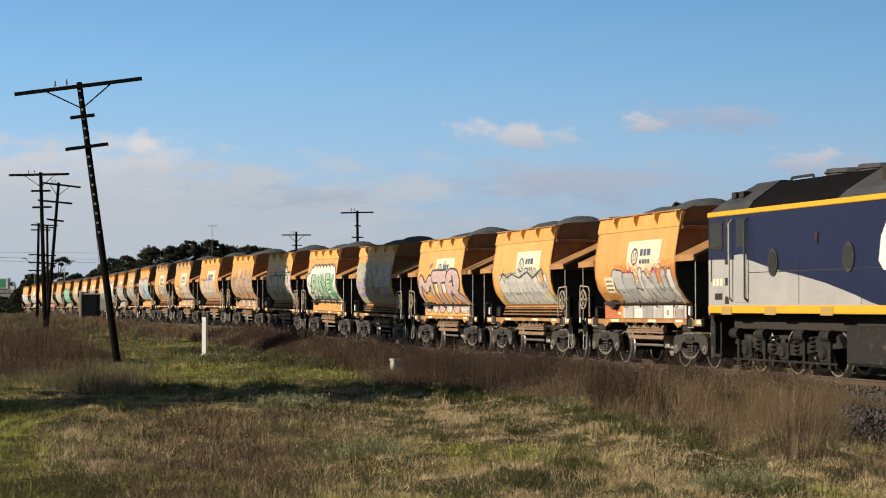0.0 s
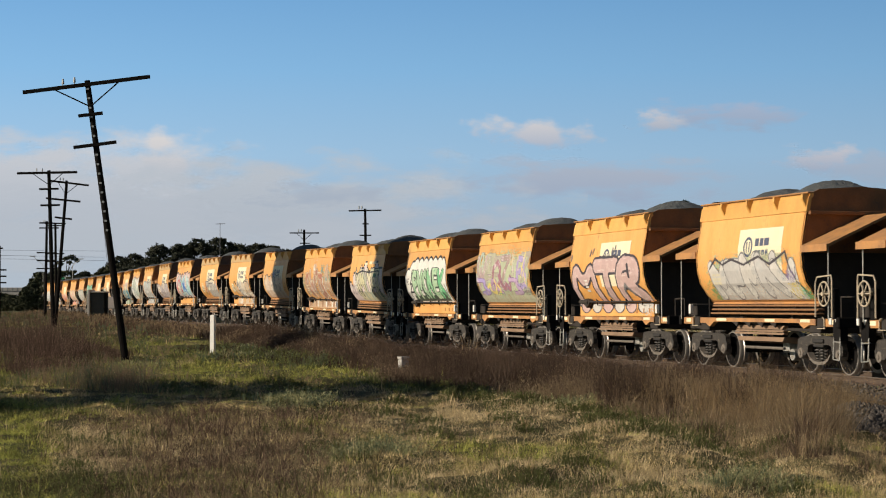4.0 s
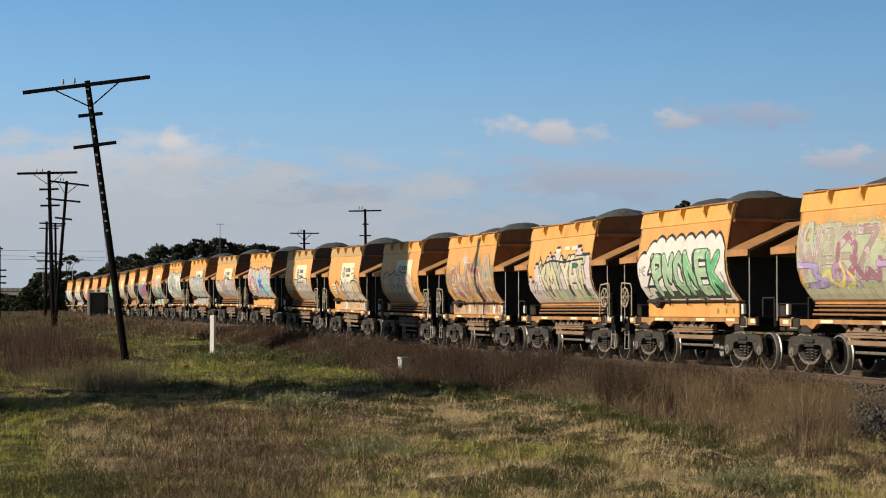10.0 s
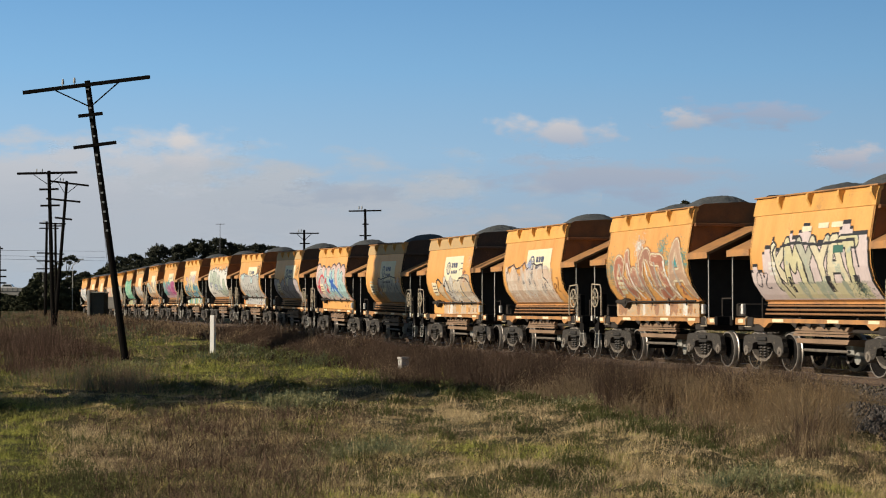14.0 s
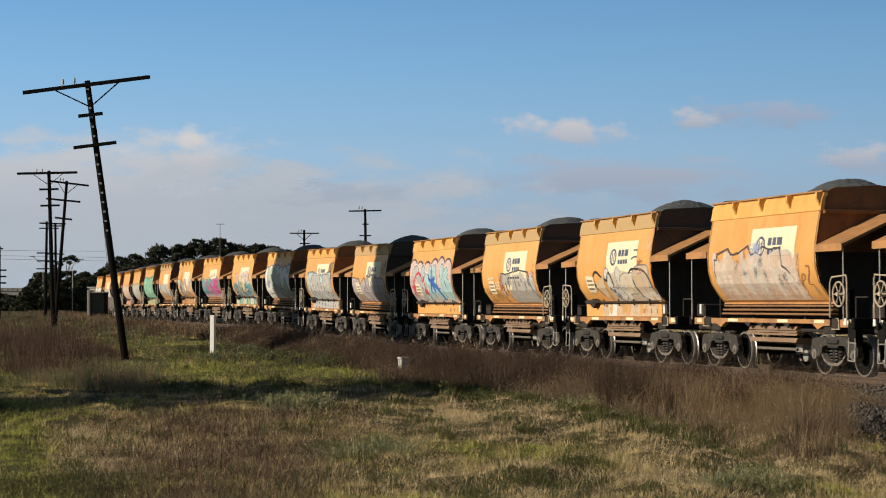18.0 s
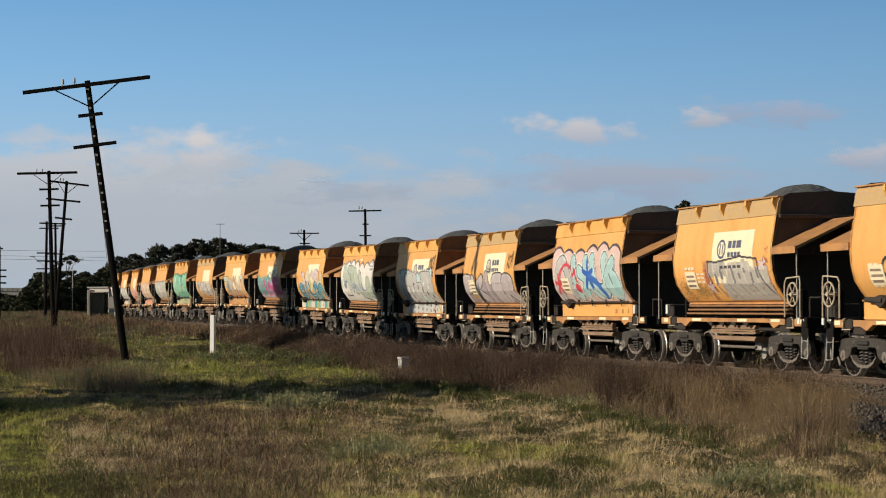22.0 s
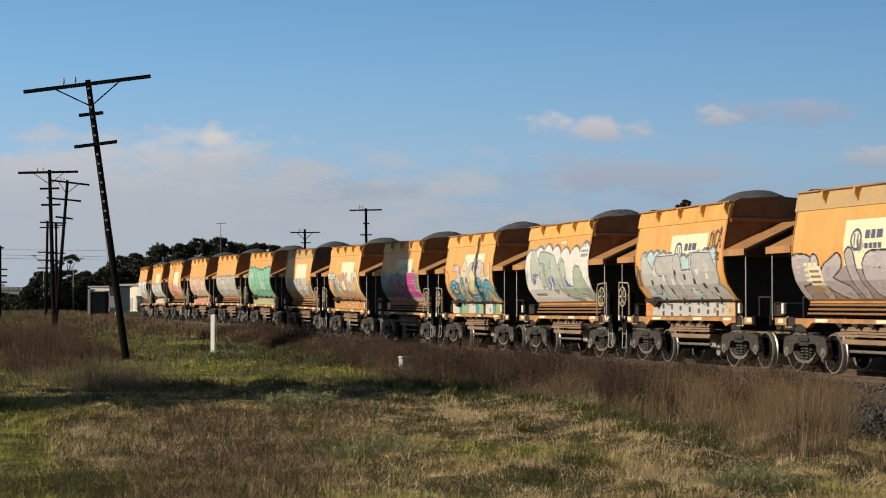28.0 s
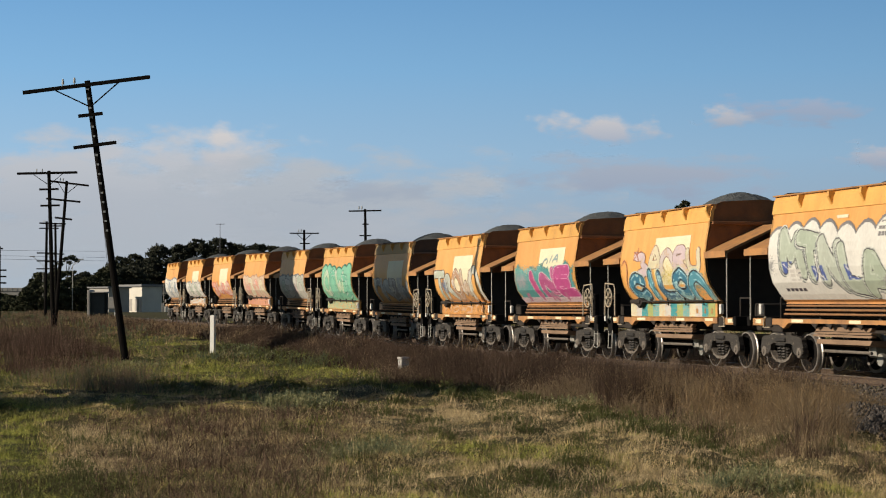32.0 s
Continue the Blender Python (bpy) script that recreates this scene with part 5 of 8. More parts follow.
def locomotive():
    lo = thing("locomotive", Matrix(), "blue and silver diesel locomotive with yellow stripes", "locomotive")
    HW, LN = 1.45, 20.0
    xs = np.linspace(0, LN, 61)
    for y in (-1, 1):
        for nm, mat_, fa, fb in (("lower_side", L_SILV, lambda x: 1.33, lambda x: max(swoop(x), 1.335)), ("upper_side", L_BLUE, lambda x: max(swoop(x), 1.335), lambda x: 3.28)):
            sh = Shape()
            sh.grid([[(x, y * HW, fa(x)), (x, y * HW, fb(x))] for x in xs])
            sh.grid([[(x, y * (HW - 0.05), fa(x)), (x, y * (HW - 0.05), fb(x))] for x in xs])
            part(nm, sh, mat_, lo)
        part("sole_bar", Shape().box(0, LN, *sorted((y * 1.38, y * 1.465)), 1.17, 1.335, 0.01), L_YEL, lo)
        part("cant_rail", Shape().box(-0.02, LN, *sorted((y * 1.36, y * 1.475)), 3.27, 3.38, 0.015), L_YEL, lo)
        for x in (0.75, 3.0, 5.6, 9.0, 12.0):
            part("sole_marker", Shape().box(x, x + 0.55, *sorted((y * 1.46, y * 1.472)), 1.14, 1.315), surface("faded_marker", (0.42, 0.27, 0.06), rough=0.6) if x == 0.75 else bpy.data.materials["faded_marker"], lo)
        # seams of the side panels
        sh = Shape()
        for x in (2.15, 4.6, 7.3, 10.0):
            sh.box(x, x + 0.015, *sorted((y * 1.452, y * 1.456)), 1.36, 2.3)
        sh.box(2.15, 10.0, *sorted((y * 1.452, y * 1.456)), 2.02, 2.035)
        part("panel_seam", sh, STEEL_GREY, lo)
        # portholes
        for x in (3.4, 6.8):
            sh = Shape()
            c = (x, y * 1.452, 2.22 if x < 5 else 2.25)
            ring = [(c[0] + 0.23 * math.cos(a), c[2] + 0.29 * math.sin(a)) for a in np.linspace(0, 2 * math.pi, 25)[:-1]]
            sh.prism(ring, *sorted((y * 1.452, y * 1.475)))
            p = part("porthole", sh, STEEL_GREY, lo)
            sh = Shape()
            sh.prism([(c[0] + (a - c[0]) * 0.8, c[2] + (b - c[2]) * 0.8) for a, b in ring], *sorted((y * 1.474, y * 1.480)))
            part("pane", sh, GLASS, p)
        part("vent", Shape().prism([(5.35, 2.78), (5.50, 2.78), (5.47, 2.55), (5.38, 2.55)], *sorted((y * 1.45, y * 1.47))), BLACK, lo)
        # cab window, door, hand rails and grab steps
        p = part("cab_window", Shape().box(0.10, 0.80, *sorted((y * 1.45, y * 1.465)), 2.55, 3.16, 0.01), BLACK, lo)
        part("pane", Shape().box(0.16, 0.74, *sorted((y * 1.464, y * 1.47)), 2.60, 3.11), GLASS, p)
        d = part("cab_door", Shape().box(1.42, 2.06, *sorted((y * 1.45, y * 1.462)), 1.40, 2.42, 0.005), L_SILV, lo)
        part("door_top", Shape().box(1.42, 2.06, *sorted((y * 1.45, y * 1.462)), 2.42, 3.22, 0.005), L_BLUE, d)
        part("pane", Shape().box(1.55, 1.95, *sorted((y * 1.46, y * 1.468)), 2.58, 3.18, 0.003), GLASS, d)
        for x in (1.32, 2.14):
            sh = Shape()
            sh.path([(x, y * 1.46, 1.42), (x, y * 1.54, 1.5), (x, y * 1.54, 3.1), (x, y * 1.46, 3.18)], 0.025, n=8)
            part("hand_rail", sh, GALV if x < 2 else STEEL_GREY, lo)
        for z in (1.45, 1.85, 2.3, 2.75, 3.12):
            part("grab_recess", Shape().box(0.92, 1.12, *sorted((y * 1.45, y * 1.458)), z - 0.08, z + 0.08), BLACK, lo)
        part("side_vent", Shape().box(0.36, 0.76, *sorted((y * 1.45, y * 1.456)), 1.46, 1.60), BLACK, lo)
        for k in range(3):
            part("number_bar", Shape().box(0.24 + 0.2 * k, 0.38 + 0.2 * k, *sorted((y * 1.45, y * 1.455)), 1.76, 1.92), CREAM, lo)
        part("end_seam", Shape().box(0.14, 0.2, *sorted((y * 1.45, y * 1.456)), 1.85, 2.4), BLACK, lo)
        sh = Shape()
        ring = [(8.2, 1.98), (8.0, 2.15), (8.1, 2.6), (8.4, 2.96), (9.9, 2.96), (10.2, 2.7), (10.1, 2.2), (9.8, 1.98)]
        sh.prism(ring, *sorted((y * 1.45, y * 1.46)))
        part("emblem_panel", sh, WHITE, lo)
        part("emblem_mark", Shape().prism([(8.55, 2.15), (8.45, 2.4), (8.65, 2.75), (9.5, 2.75), (9.8, 2.45), (9.5, 2.15)], *sorted((y * 1.459, y * 1.464))), L_BLUE, lo)
    # ends
    for x0, x1 in ((-0.02, 0.06), (LN - 0.06, LN)):
        part("end_sheet", Shape().box(x0, x1, -1.44, 1.44, 1.13, 2.44), L_SILV, lo)
        part("end_sheet", Shape().box(x0, x1, -1.44, 1.44, 2.444, 3.3), L_BLUE, lo)
    for y in (-0.75, 0.75):
        part("end_window", Shape().box(-0.035, -0.015, y - 0.5, y + 0.5, 2.58, 3.12, 0.005), GLASS, lo)
    part("buffer_beam", Shape().box(-0.15, 0.0, -1.35, 1.35, 0.55, 1.2, 0.03), LGEAR, lo)
    part("snow_plough", Shape().box(-0.25, -0.12, -1.3, 1.3, 0.25, 0.75, 0.03), STEEL_GREY, lo)
    part("coupler", Shape().box(-0.75, 0, -0.15, 0.15, 0.72, 1.05, 0.05), STEEL_GREY, lo)
    # roof: chamfered hoods with a dark radiator bay between them
    def hood(a, b, top, sl, nm, m_):
        sh = Shape()
        pr = [(-1.42, 3.38), (-1.30, 3.55), (-0.62, top), (0.62, top), (1.30, 3.55), (1.42, 3.38)]
        r0 = [(a, y, z) for y, z in pr]
        r1 = [(a + sl * (z - 3.38), y * 0.98, z) for y, z in pr]
        r2 = [(b, y, z) for y, z in pr]
        n_ = len(pr)
        sh.add(r1 + r2, [tuple(range(n_)), tuple(range(n_, 2 * n_))[::-1]] + [(i, i + 1, n_ + i + 1, n_ + i) for i in range(n_ - 1)] + [(0, n_, 2 * n_ - 1, n_ - 1)])
        return part(nm, sh, m_, lo)
    hood(-0.02, 2.1, 4.0, 1.5, "cab_roof", L_GREY)
    hood(6.2, LN, 4.12, 1.4, "engine_hood", L_GREY)
    sh = Shape()
    pr = [(-1.40, 3.37), (-1.27, 3.54), (-0.66, 3.95), (0.66, 3.95), (1.27, 3.54), (1.40, 3.37)]
    sh.grid([[(x, y, z) for y, z in pr] for x in (2.0, 7.0)])
    part("radiator_bay", sh, surface("sooty_radiator_black", (0.006, 0.006, 0.006), (0.011, 0.010, 0.010), rough=0.95, scale=4, spec=0.05), lo)
    for x in (4.4, 5.8, 7.6, 9.2):
        sh = Shape()
        n_ = 20
        sh.tube((x, 0, 3.8), (x, 0, 4.09 if x < 6 else 4.2), 0.62, n=n_)
        sh.tube((x, 0, 4.0 if x < 6 else 4.16), (x, 0, 4.04 if x < 6 else 4.19), 0.66, n=n_)
        part("roof_fan", sh, L_GREY, lo)
    part("hood_vent", Shape().box(7.6, 9.6, -1.16, -1.0, 3.62, 3.92, 0.01), BLACK, lo)
    for x in (0.65, 1.05):
        part("roof_hatch", Shape().box(x, x + 0.22, -1.16, -0.95, 3.66, 3.80, 0.01), BLACK, lo)
    sh = Shape()
    sh.path([(2.3, -0.5, 3.9), (2.4, -0.5, 4.03), (3.4, -0.5, 4.03), (3.5, -0.5, 3.9)], 0.03)
    part("roof_rail", sh, BLACK, lo)
    part("underframe", Shape().box(0.3, LN - 0.3, -0.95, 0.95, 0.95, 1.14, 0.02), BLACK, lo)
    part("fuel_tank", Shape().box(6.5, 13.5, -1.38, 1.38, 0.28, 1.08, 0.06), LGEAR, lo)
    sh = Shape()
    sh.path([(0.25, -1.4, 1.1), (0.25, -1.4, 0.35), (0.6, -1.4, 0.35), (0.6, -1.4, 1.1)], 0.03)
    sh.box(0.2, 0.65, -1.43, -1.3, 0.3, 0.36)
    part("step_iron", sh, LGEAR, lo)
    for bx in (3.35, 16.65):
        bo = part("bogie", Shape().box(bx - 2.3, bx + 2.3, -0.6, 0.6, 0.55, 0.9, 0.04), BLACK, lo)
        for y in (-1, 1):
            sh = Shape()
            sh.prism([(bx - 2.6, 0.62), (bx - 2.4, 0.86), (bx - 1.2, 0.80), (bx - 0.9, 0.66), (bx + 0.9, 0.66), (bx + 1.2, 0.80), (bx + 2.4, 0.86), (bx + 2.6, 0.62), (bx + 1.4, 0.52), (bx + 0.6, 0.42), (bx - 0.6, 0.42), (bx - 1.4, 0.52)],
                     *sorted((y * 1.02, y * 1.14)))
            part("side_frame", sh, LGEAR, bo)
            for e in (-1.85, 0, 1.85):
                ax = Shape()
                ax.box(bx + e - 0.2, bx + e + 0.2, *sorted((y * 1.08, y * 1.2)), 0.30, 0.68, 0.03)
                ax.lathe([(0.001, 0), (0.12, 0), (0.15, 0.05), (0.16, 0.12)] if y < 0 else [(0.16, -0.12), (0.15, -0.05), (0.12, 0), (0.001, 0)], (bx + e, y * 1.26, 0.5), n=14)
                part("axle_box", ax, LGEAR, bo)
            for e in (-1.3, -0.55, 0.55, 1.3):
                sp = Shape()
                pts = [(bx + e + 0.10 * math.cos(a), y * 1.12 + 0.10 * math.sin(a), 0.42 + 0.4 * a / (8 * math.pi)) for a in np.linspace(0, 8 * math.pi, 40)]
                sp.path(pts, 0.025, n=5)
                part("spring", sp, LGEAR, bo)
            for e in (-2.3, -0.95, 0.95, 2.1):
                br = Shape()
                br.tube((bx + e - 0.2, y * 1.22, 0.86), (bx + e + 0.2, y * 1.22, 0.86), 0.12, n=12)
                br.box(bx + e - 0.05, bx + e + 0.05, *sorted((y * 1.1, y * 1.2)), 0.15, 0.8, 0.01)
                part("brake_cylinder", br, LGEAR, bo)
            rod = Shape()
            rod.tube((bx - 2.5, y * 1.2, 0.28), (bx + 2.5, y * 1.2, 0.28), 0.025, n=6)
            part("sand_pipe", rod, LGEAR, bo)
        for e in (-1.85, 0, 1.85):
            ws = new("wheelset", LOCO_WHEELSET)
            ws.parent = bo
            ws.location = (bx + e, 0, 0.5)
    # the body rides high over its bogies
    for ob in lo.children_recursive:
        if ob.data and not ob.name.startswith(("wheelset", "bogie", "side_frame", "axle", "spring", "brake", "sand", "fuel", "step")):
            for v in ob.data.vertices:
                if v.co.z > 1.0:
                    v.co.z = 1.26 + (v.co.z - 1.12) * 1.052
    return lo


def loco_wheels():
    me = WHEELSET.copy()
    k = 0.5 / 0.42
    co = np.empty(len(me.vertices) * 3, np.float32)
    me.vertices.foreach_get("co", co)
    co = co.reshape(-1, 3) * (k, 1, k)
    me.vertices.foreach_set("co", co.ravel())
    return me


LOCO_WHEELSET = loco_wheels()
LOCO = locomotive()

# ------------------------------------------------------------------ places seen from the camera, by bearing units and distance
def sight(x, y, d):
    return Vector(((x - 784) / 3400 * d, d, EYE + (546 - y) / 3400 * d))


# ------------------------------------------------------------------ line poles
CERAMIC = surface("grey_insulator_ceramic", (0.35, 0.36, 0.36), rough=0.3, scale=6)


def line_pole(foot, top, r0, arms, braces=True, pins=True, notches=0, label="leaning old dark timber line pole with a crossarm", off=Vector((0, -0.14, 0))):
    """arms: (fraction up the shaft, left length, right length, rise from left to right, thickness)."""
    p = thing("line_pole", Matrix.Translation(foot), label, "pole", "old line poles")
    a, b = Vector((0, 0, -0.3)), top - foot
    ax = (b - a).normalized()
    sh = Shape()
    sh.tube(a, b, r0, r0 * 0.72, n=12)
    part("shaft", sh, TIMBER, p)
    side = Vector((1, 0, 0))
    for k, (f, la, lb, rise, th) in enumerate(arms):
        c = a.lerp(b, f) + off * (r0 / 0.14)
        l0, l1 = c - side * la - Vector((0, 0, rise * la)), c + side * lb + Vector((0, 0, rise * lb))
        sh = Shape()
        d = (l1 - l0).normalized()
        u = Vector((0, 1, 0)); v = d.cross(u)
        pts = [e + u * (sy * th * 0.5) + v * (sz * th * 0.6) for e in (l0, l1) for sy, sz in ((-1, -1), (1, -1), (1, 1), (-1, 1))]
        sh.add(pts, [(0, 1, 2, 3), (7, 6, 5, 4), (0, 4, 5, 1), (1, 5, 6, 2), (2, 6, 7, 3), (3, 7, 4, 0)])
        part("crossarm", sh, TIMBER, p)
        if k == 0 and braces:
            for e, ln in ((-1, la), (1, lb)):
                sh = Shape()
                sh.tube(c + Vector((e * ln * 0.5, 0, rise * e * ln * 0.5 - 0.05)), a.lerp(b, f - 0.075) + off * 0.5, 0.022, n=6)
                part("brace", sh, TIMBER, p)
        if k == 0 and pins:
            for q in (-0.42, -0.22):
                pc = c + Vector((q * la * 0.9, 0, rise * q * la))
                sh = Shape()
                sh.tube(pc, pc + Vector((0, 0, 0.16)), 0.018, n=6)
                sh.tube(pc + Vector((0, 0, 0.12)), pc + Vector((0, 0, 0.28)), 0.045, 0.03, n=8)
                part("insulator", sh, CERAMIC, p)
    for i in range(notches):
        c = a.lerp(b, 0.97 - 0.032 * i)
        sh = Shape()
        sh.box(c.x - 0.035, c.x + 0.035, c.y - r0 - 0.015, c.y - r0 * 0.6, c.z - 0.03, c.z + 0.03)
        part("bolt_plate", sh, CERAMIC, p)
    return p


def foot_at(x, y, d):
    q = sight(x, y, d)
    return Vector((q.x, q.y, float(ground_z(q.x, q.y))))


D1 = 60.5
line_pole(foot_at(226, 640, D1), sight(152, 142, D1), 0.121,
          [(0.985, 2.02, 1.98, 0.125, 0.095), (0.883, 0.40, 0.36, 0.12, 0.085), (0.78, 0.68, 0.66, 0.13, 0.085)], notches=16)
D2 = 120.0
line_pole(foot_at(95, 568, D2), sight(85, 302, D2), 0.145,
          [(0.985, 1.95, 1.80, 0.02, 0.12), (0.885, 0.6, 0.6, 0.02, 0.1), (0.785, 0.55, 0.65, 0.02, 0.1)], notches=0)
line_pole(foot_at(97, 570, D2 + 4), sight(117, 320, D2 + 4), 0.125,
          [(0.985, 1.05, 1.45, -0.12, 0.1), (0.87, 1.2, 1.0, -0.1, 0.1), (0.75, 0.55, 0.55, -0.12, 0.1)])
line_pole(foot_at(80, 545, 190), sight(82, 392, 190), 0.16,
          [(0.98, 0.7, 1.9, -0.03, 0.12), (0.93, 0.7, 1.2, 0, 0.1), (0.68, 0.9, 0.9, 0, 0.1), (0.6, 0.9, 0.9, 0, 0.1), (0.52, 0.9, 0.9, 0, 0.1)], braces=False)
line_pole(foot_at(100, 545, 192), sight(97, 395, 192), 0.15, [(0.97, 0.8, 0.8, 0, 0.1), (0.68, 0.9, 0.9, 0, 0.1), (0.6, 0.9, 0.9, 0, 0.1)], braces=False)
line_pole(foot_at(649, 545, 112), sight(646, 370, 112), 0.10,
          [(0.985, 0.95, 0.95, 0.02, 0.07), (0.88, 0.16, 0.2, 0.0, 0.06), (0.79, 0.34, 0.34, 0, 0.06), (0.70, 0.34, 0.34, 0, 0.06)], label="dark timber line pole behind the railway line", braces=False)
line_pole(foot_at(539, 545, 140), sight(538, 407, 140), 0.11,
          [(0.965, 1.05, 1.1, 0.0, 0.07), (0.86, 0.3, 0.42, 0, 0.06), (0.77, 0.3, 0.42, 0, 0.06)], label="dark timber line pole behind the railway line")
line_pole(foot_at(-2, 545, 150), sight(-2, 436, 150), 0.15, [(0.97, 1.0, 0.32, 0, 0.1), (0.70, 1.0, 0.6, 0, 0.1), (0.62, 1.0, 0.6, 0, 0.1), (0.54, 1.0, 0.6, 0, 0.1)], braces=False, pins=False)

# guy wire and far overhead wires
WIRE = surface("dull_steel_wire", (0.16, 0.16, 0.17), rough=0.6, metal=0.3)
gw = thing("guy_wire", Matrix(), "thin slack steel guy wire on a pole", "wire")
part("strand", Shape().tube(sight(172, 300, D1), sight(190, 470, D1), 0.008, n=5), WIRE, gw)
for y0, y1 in ((443, 445), (452, 456), (458, 462)):
    ow = thing("overhead_wire", Matrix(), "thin overhead wires strung between poles", "wire", "overhead wires")
    part("strand", Shape().tube(sight(-40, y0, 190), sight(185, y1, 230), 0.02, n=4), WIRE, ow)

# ------------------------------------------------------------------ white post, stub, shed, buildings
q = foot_at(377, 636, 68)
wp = thing("marker_post", Matrix.Translation(q) @ Matrix.Rotation(math.radians(-22), 4, "Z"), "white painted railside marker post in grass", "post")
part("post", Shape().box(-0.085, 0.085, -0.07, 0.07, -0.1, 1.39, 0.012), WHITE, wp)
q = foot_at(714, 640, 53)
CONCRETE_PALE = surface("weathered_concrete", (0.52, 0.50, 0.46), (0.38, 0.36, 0.33), rough=0.85, scale=6)
st = thing("marker_stub", Matrix.Translation(q) @ Matrix.Rotation(math.radians(38), 4, "Z"), "short grey concrete stub among weeds", "post")
part("post", Shape().box(-0.13, 0.13, -0.09, 0.09, -0.1, 0.47, 0.02), CONCRETE_PALE, st)
part("cap", Shape().box(-0.145, 0.145, -0.105, 0.105, 0.47, 0.54, 0.015), CONCRETE_PALE, st)
q = foot_at(15, 634, 70)
rb = thing("plastic_litter", Matrix.Translation(q), "crumpled white plastic litter lying in grass", "litter")
sh = Shape()
sh.grid([[(0.35 * (i / 6 - 0.5) * 2, 0.3 * (j / 4 - 0.5) * 2, 0.12 + 0.12 * noise.noise((i * 0.9, j * 1.1, 3)) - 0.1 * abs(i / 3 - 1) ** 2) for j in range(5)] for i in range(7)])
part("sheet", sh, WHITE, rb)

SHEDM = surface("dark_shed_steel", (0.035, 0.04, 0.04), (0.05, 0.055, 0.05), rough=0.7, scale=2)
CONC = surface("pale_concrete", (0.42, 0.40, 0.36), (0.34, 0.32, 0.29), rough=0.85, scale=1.0, third=(0.25, 0.23, 0.2), third_at=0.62)
PALEW = surface("cream_building_wall", (0.70, 0.67, 0.58), (0.62, 0.58, 0.50), rough=0.8, scale=0.6, third=(0.45, 0.42, 0.36), third_at=0.66)
ROOFM = surface("grey_metal_roof", (0.22, 0.22, 0.22), (0.16, 0.16, 0.16), rough=0.6, scale=1)
q = foot_at(175, 556, 160)
sd = thing("relay_hut", Matrix.Translation(q), "small dark railside hut with a pale side wall", "hut")
part("front_wall", Shape().box(-0.72, 0.42, 0, 0.1, -0.1, 2.25), SHEDM, sd)
part("side_wall", Shape().box(-0.92, -0.72, -0.3, 2.0, -0.3, 2.5, 0.02), CONC, sd)
part("back_wall", Shape().box(-0.72, 0.42, 1.9, 2.0, -0.1, 2.25), SHEDM, sd)
part("roof", Shape().box(-0.72, 0.48, -0.25, 2.15, 2.25, 2.36, 0.02), CONC, sd)
sg_ = thing("signal_box", Matrix.Translation(foot_at(196, 552, 166)), "pale trackside equipment cabinet on legs", "cabinet")
part("body", Shape().box(-0.5, 0.5, -0.3, 0.3, 0.9, 1.9, 0.03), CONC, sg_)
for x in (-0.4, 0.4):
    part("leg", Shape().box(x - 0.06, x + 0.06, -0.1, 0.1, -0.1, 0.9, 0.01), WHITE, sg_)


def building(x, y, d, wx, wy, h, mat_w, label, roof=0.4, turn=-48):
    q = foot_at(x, y, d)
    b = thing("building", Matrix.Translation(q) @ pose(0, 0, 0, 0, 0, turn), label, "building", "far low buildings")
    part("front_wall", Shape().box(0, wx, 0, 0.3, -0.3, h), mat_w, b)
    part("back_wall", Shape().box(0, wx, wy - 0.3, wy, -0.3, h), mat_w, b)
    for a in (0, wx - 0.3):
        part("side_wall", Shape().box(a, a + 0.3, 0.3, wy - 0.3, -0.3, h), mat_w, b)
    part("roof", Shape().box(-0.3, wx + 0.3, -0.3, wy + 0.3, h, h + roof, 0.05), ROOFM, b)
    for k in range(3):
        part("doorway", Shape().box(wx * (0.15 + 0.28 * k), wx * (0.15 + 0.28 * k) + 1.2, -0.03, 0.0, 0.2, 2.2), CONC, b)
    return b


building(209, 546, 330, 7.4, 4, 4.3, PALEW, "low cream walled building behind the line")
building(158, 546, 322, 6.0, 4, 4.0, CONC, "weathered pale building behind the line", 0.25)
fn = thing("fence", Matrix.Translation(foot_at(256, 546, 335)), "low white panel fence beside the building", "fence")
for k in range(8):
    part("panel", Shape().box(k * 0.62, k * 0.62 + 0.6, 0, 0.08, 0, 1.5, 0.01), WHITE, fn)
for k in range(9):
    part("post", Shape().box(k * 0.62 - 0.05, k * 0.62 + 0.03, -0.06, 0.0, 0, 1.65), CONC, fn)

# road bridge at the edge of the place
bq = foot_at(-60, 546, 380)
br = thing("road_bridge", Matrix.Translation(bq), "pale concrete road bridge with railings, far off", "bridge")
part("deck", Shape().box(-60, 46, 0, 9, 3.0, 3.9, 0.05), CONC, br)
part("parapet", Shape().box(-60, 46, -0.1, 0.15, 3.9, 4.6, 0.03), CONC, br)
for k in range(20):
    part("baluster", Shape().box(-8 + k * 1.0, -7.85 + k * 1.0, -0.14, -0.1, 3.9, 4.6), GALV, br)
for x in (-24, -10, 2.4, 9.5, 22, 34):
    part("pier", Shape().box(x, x + 0.9, 1, 8, -1, 3.0, 0.05), CONC, br)
CARW = surface("white_vehicle_paint", (0.75, 0.75, 0.74), (0.66, 0.66, 0.66), rough=0.3, scale=3, bump=0)
TYRE = surface("tyre_rubber", (0.02, 0.02, 0.02), rough=0.9)


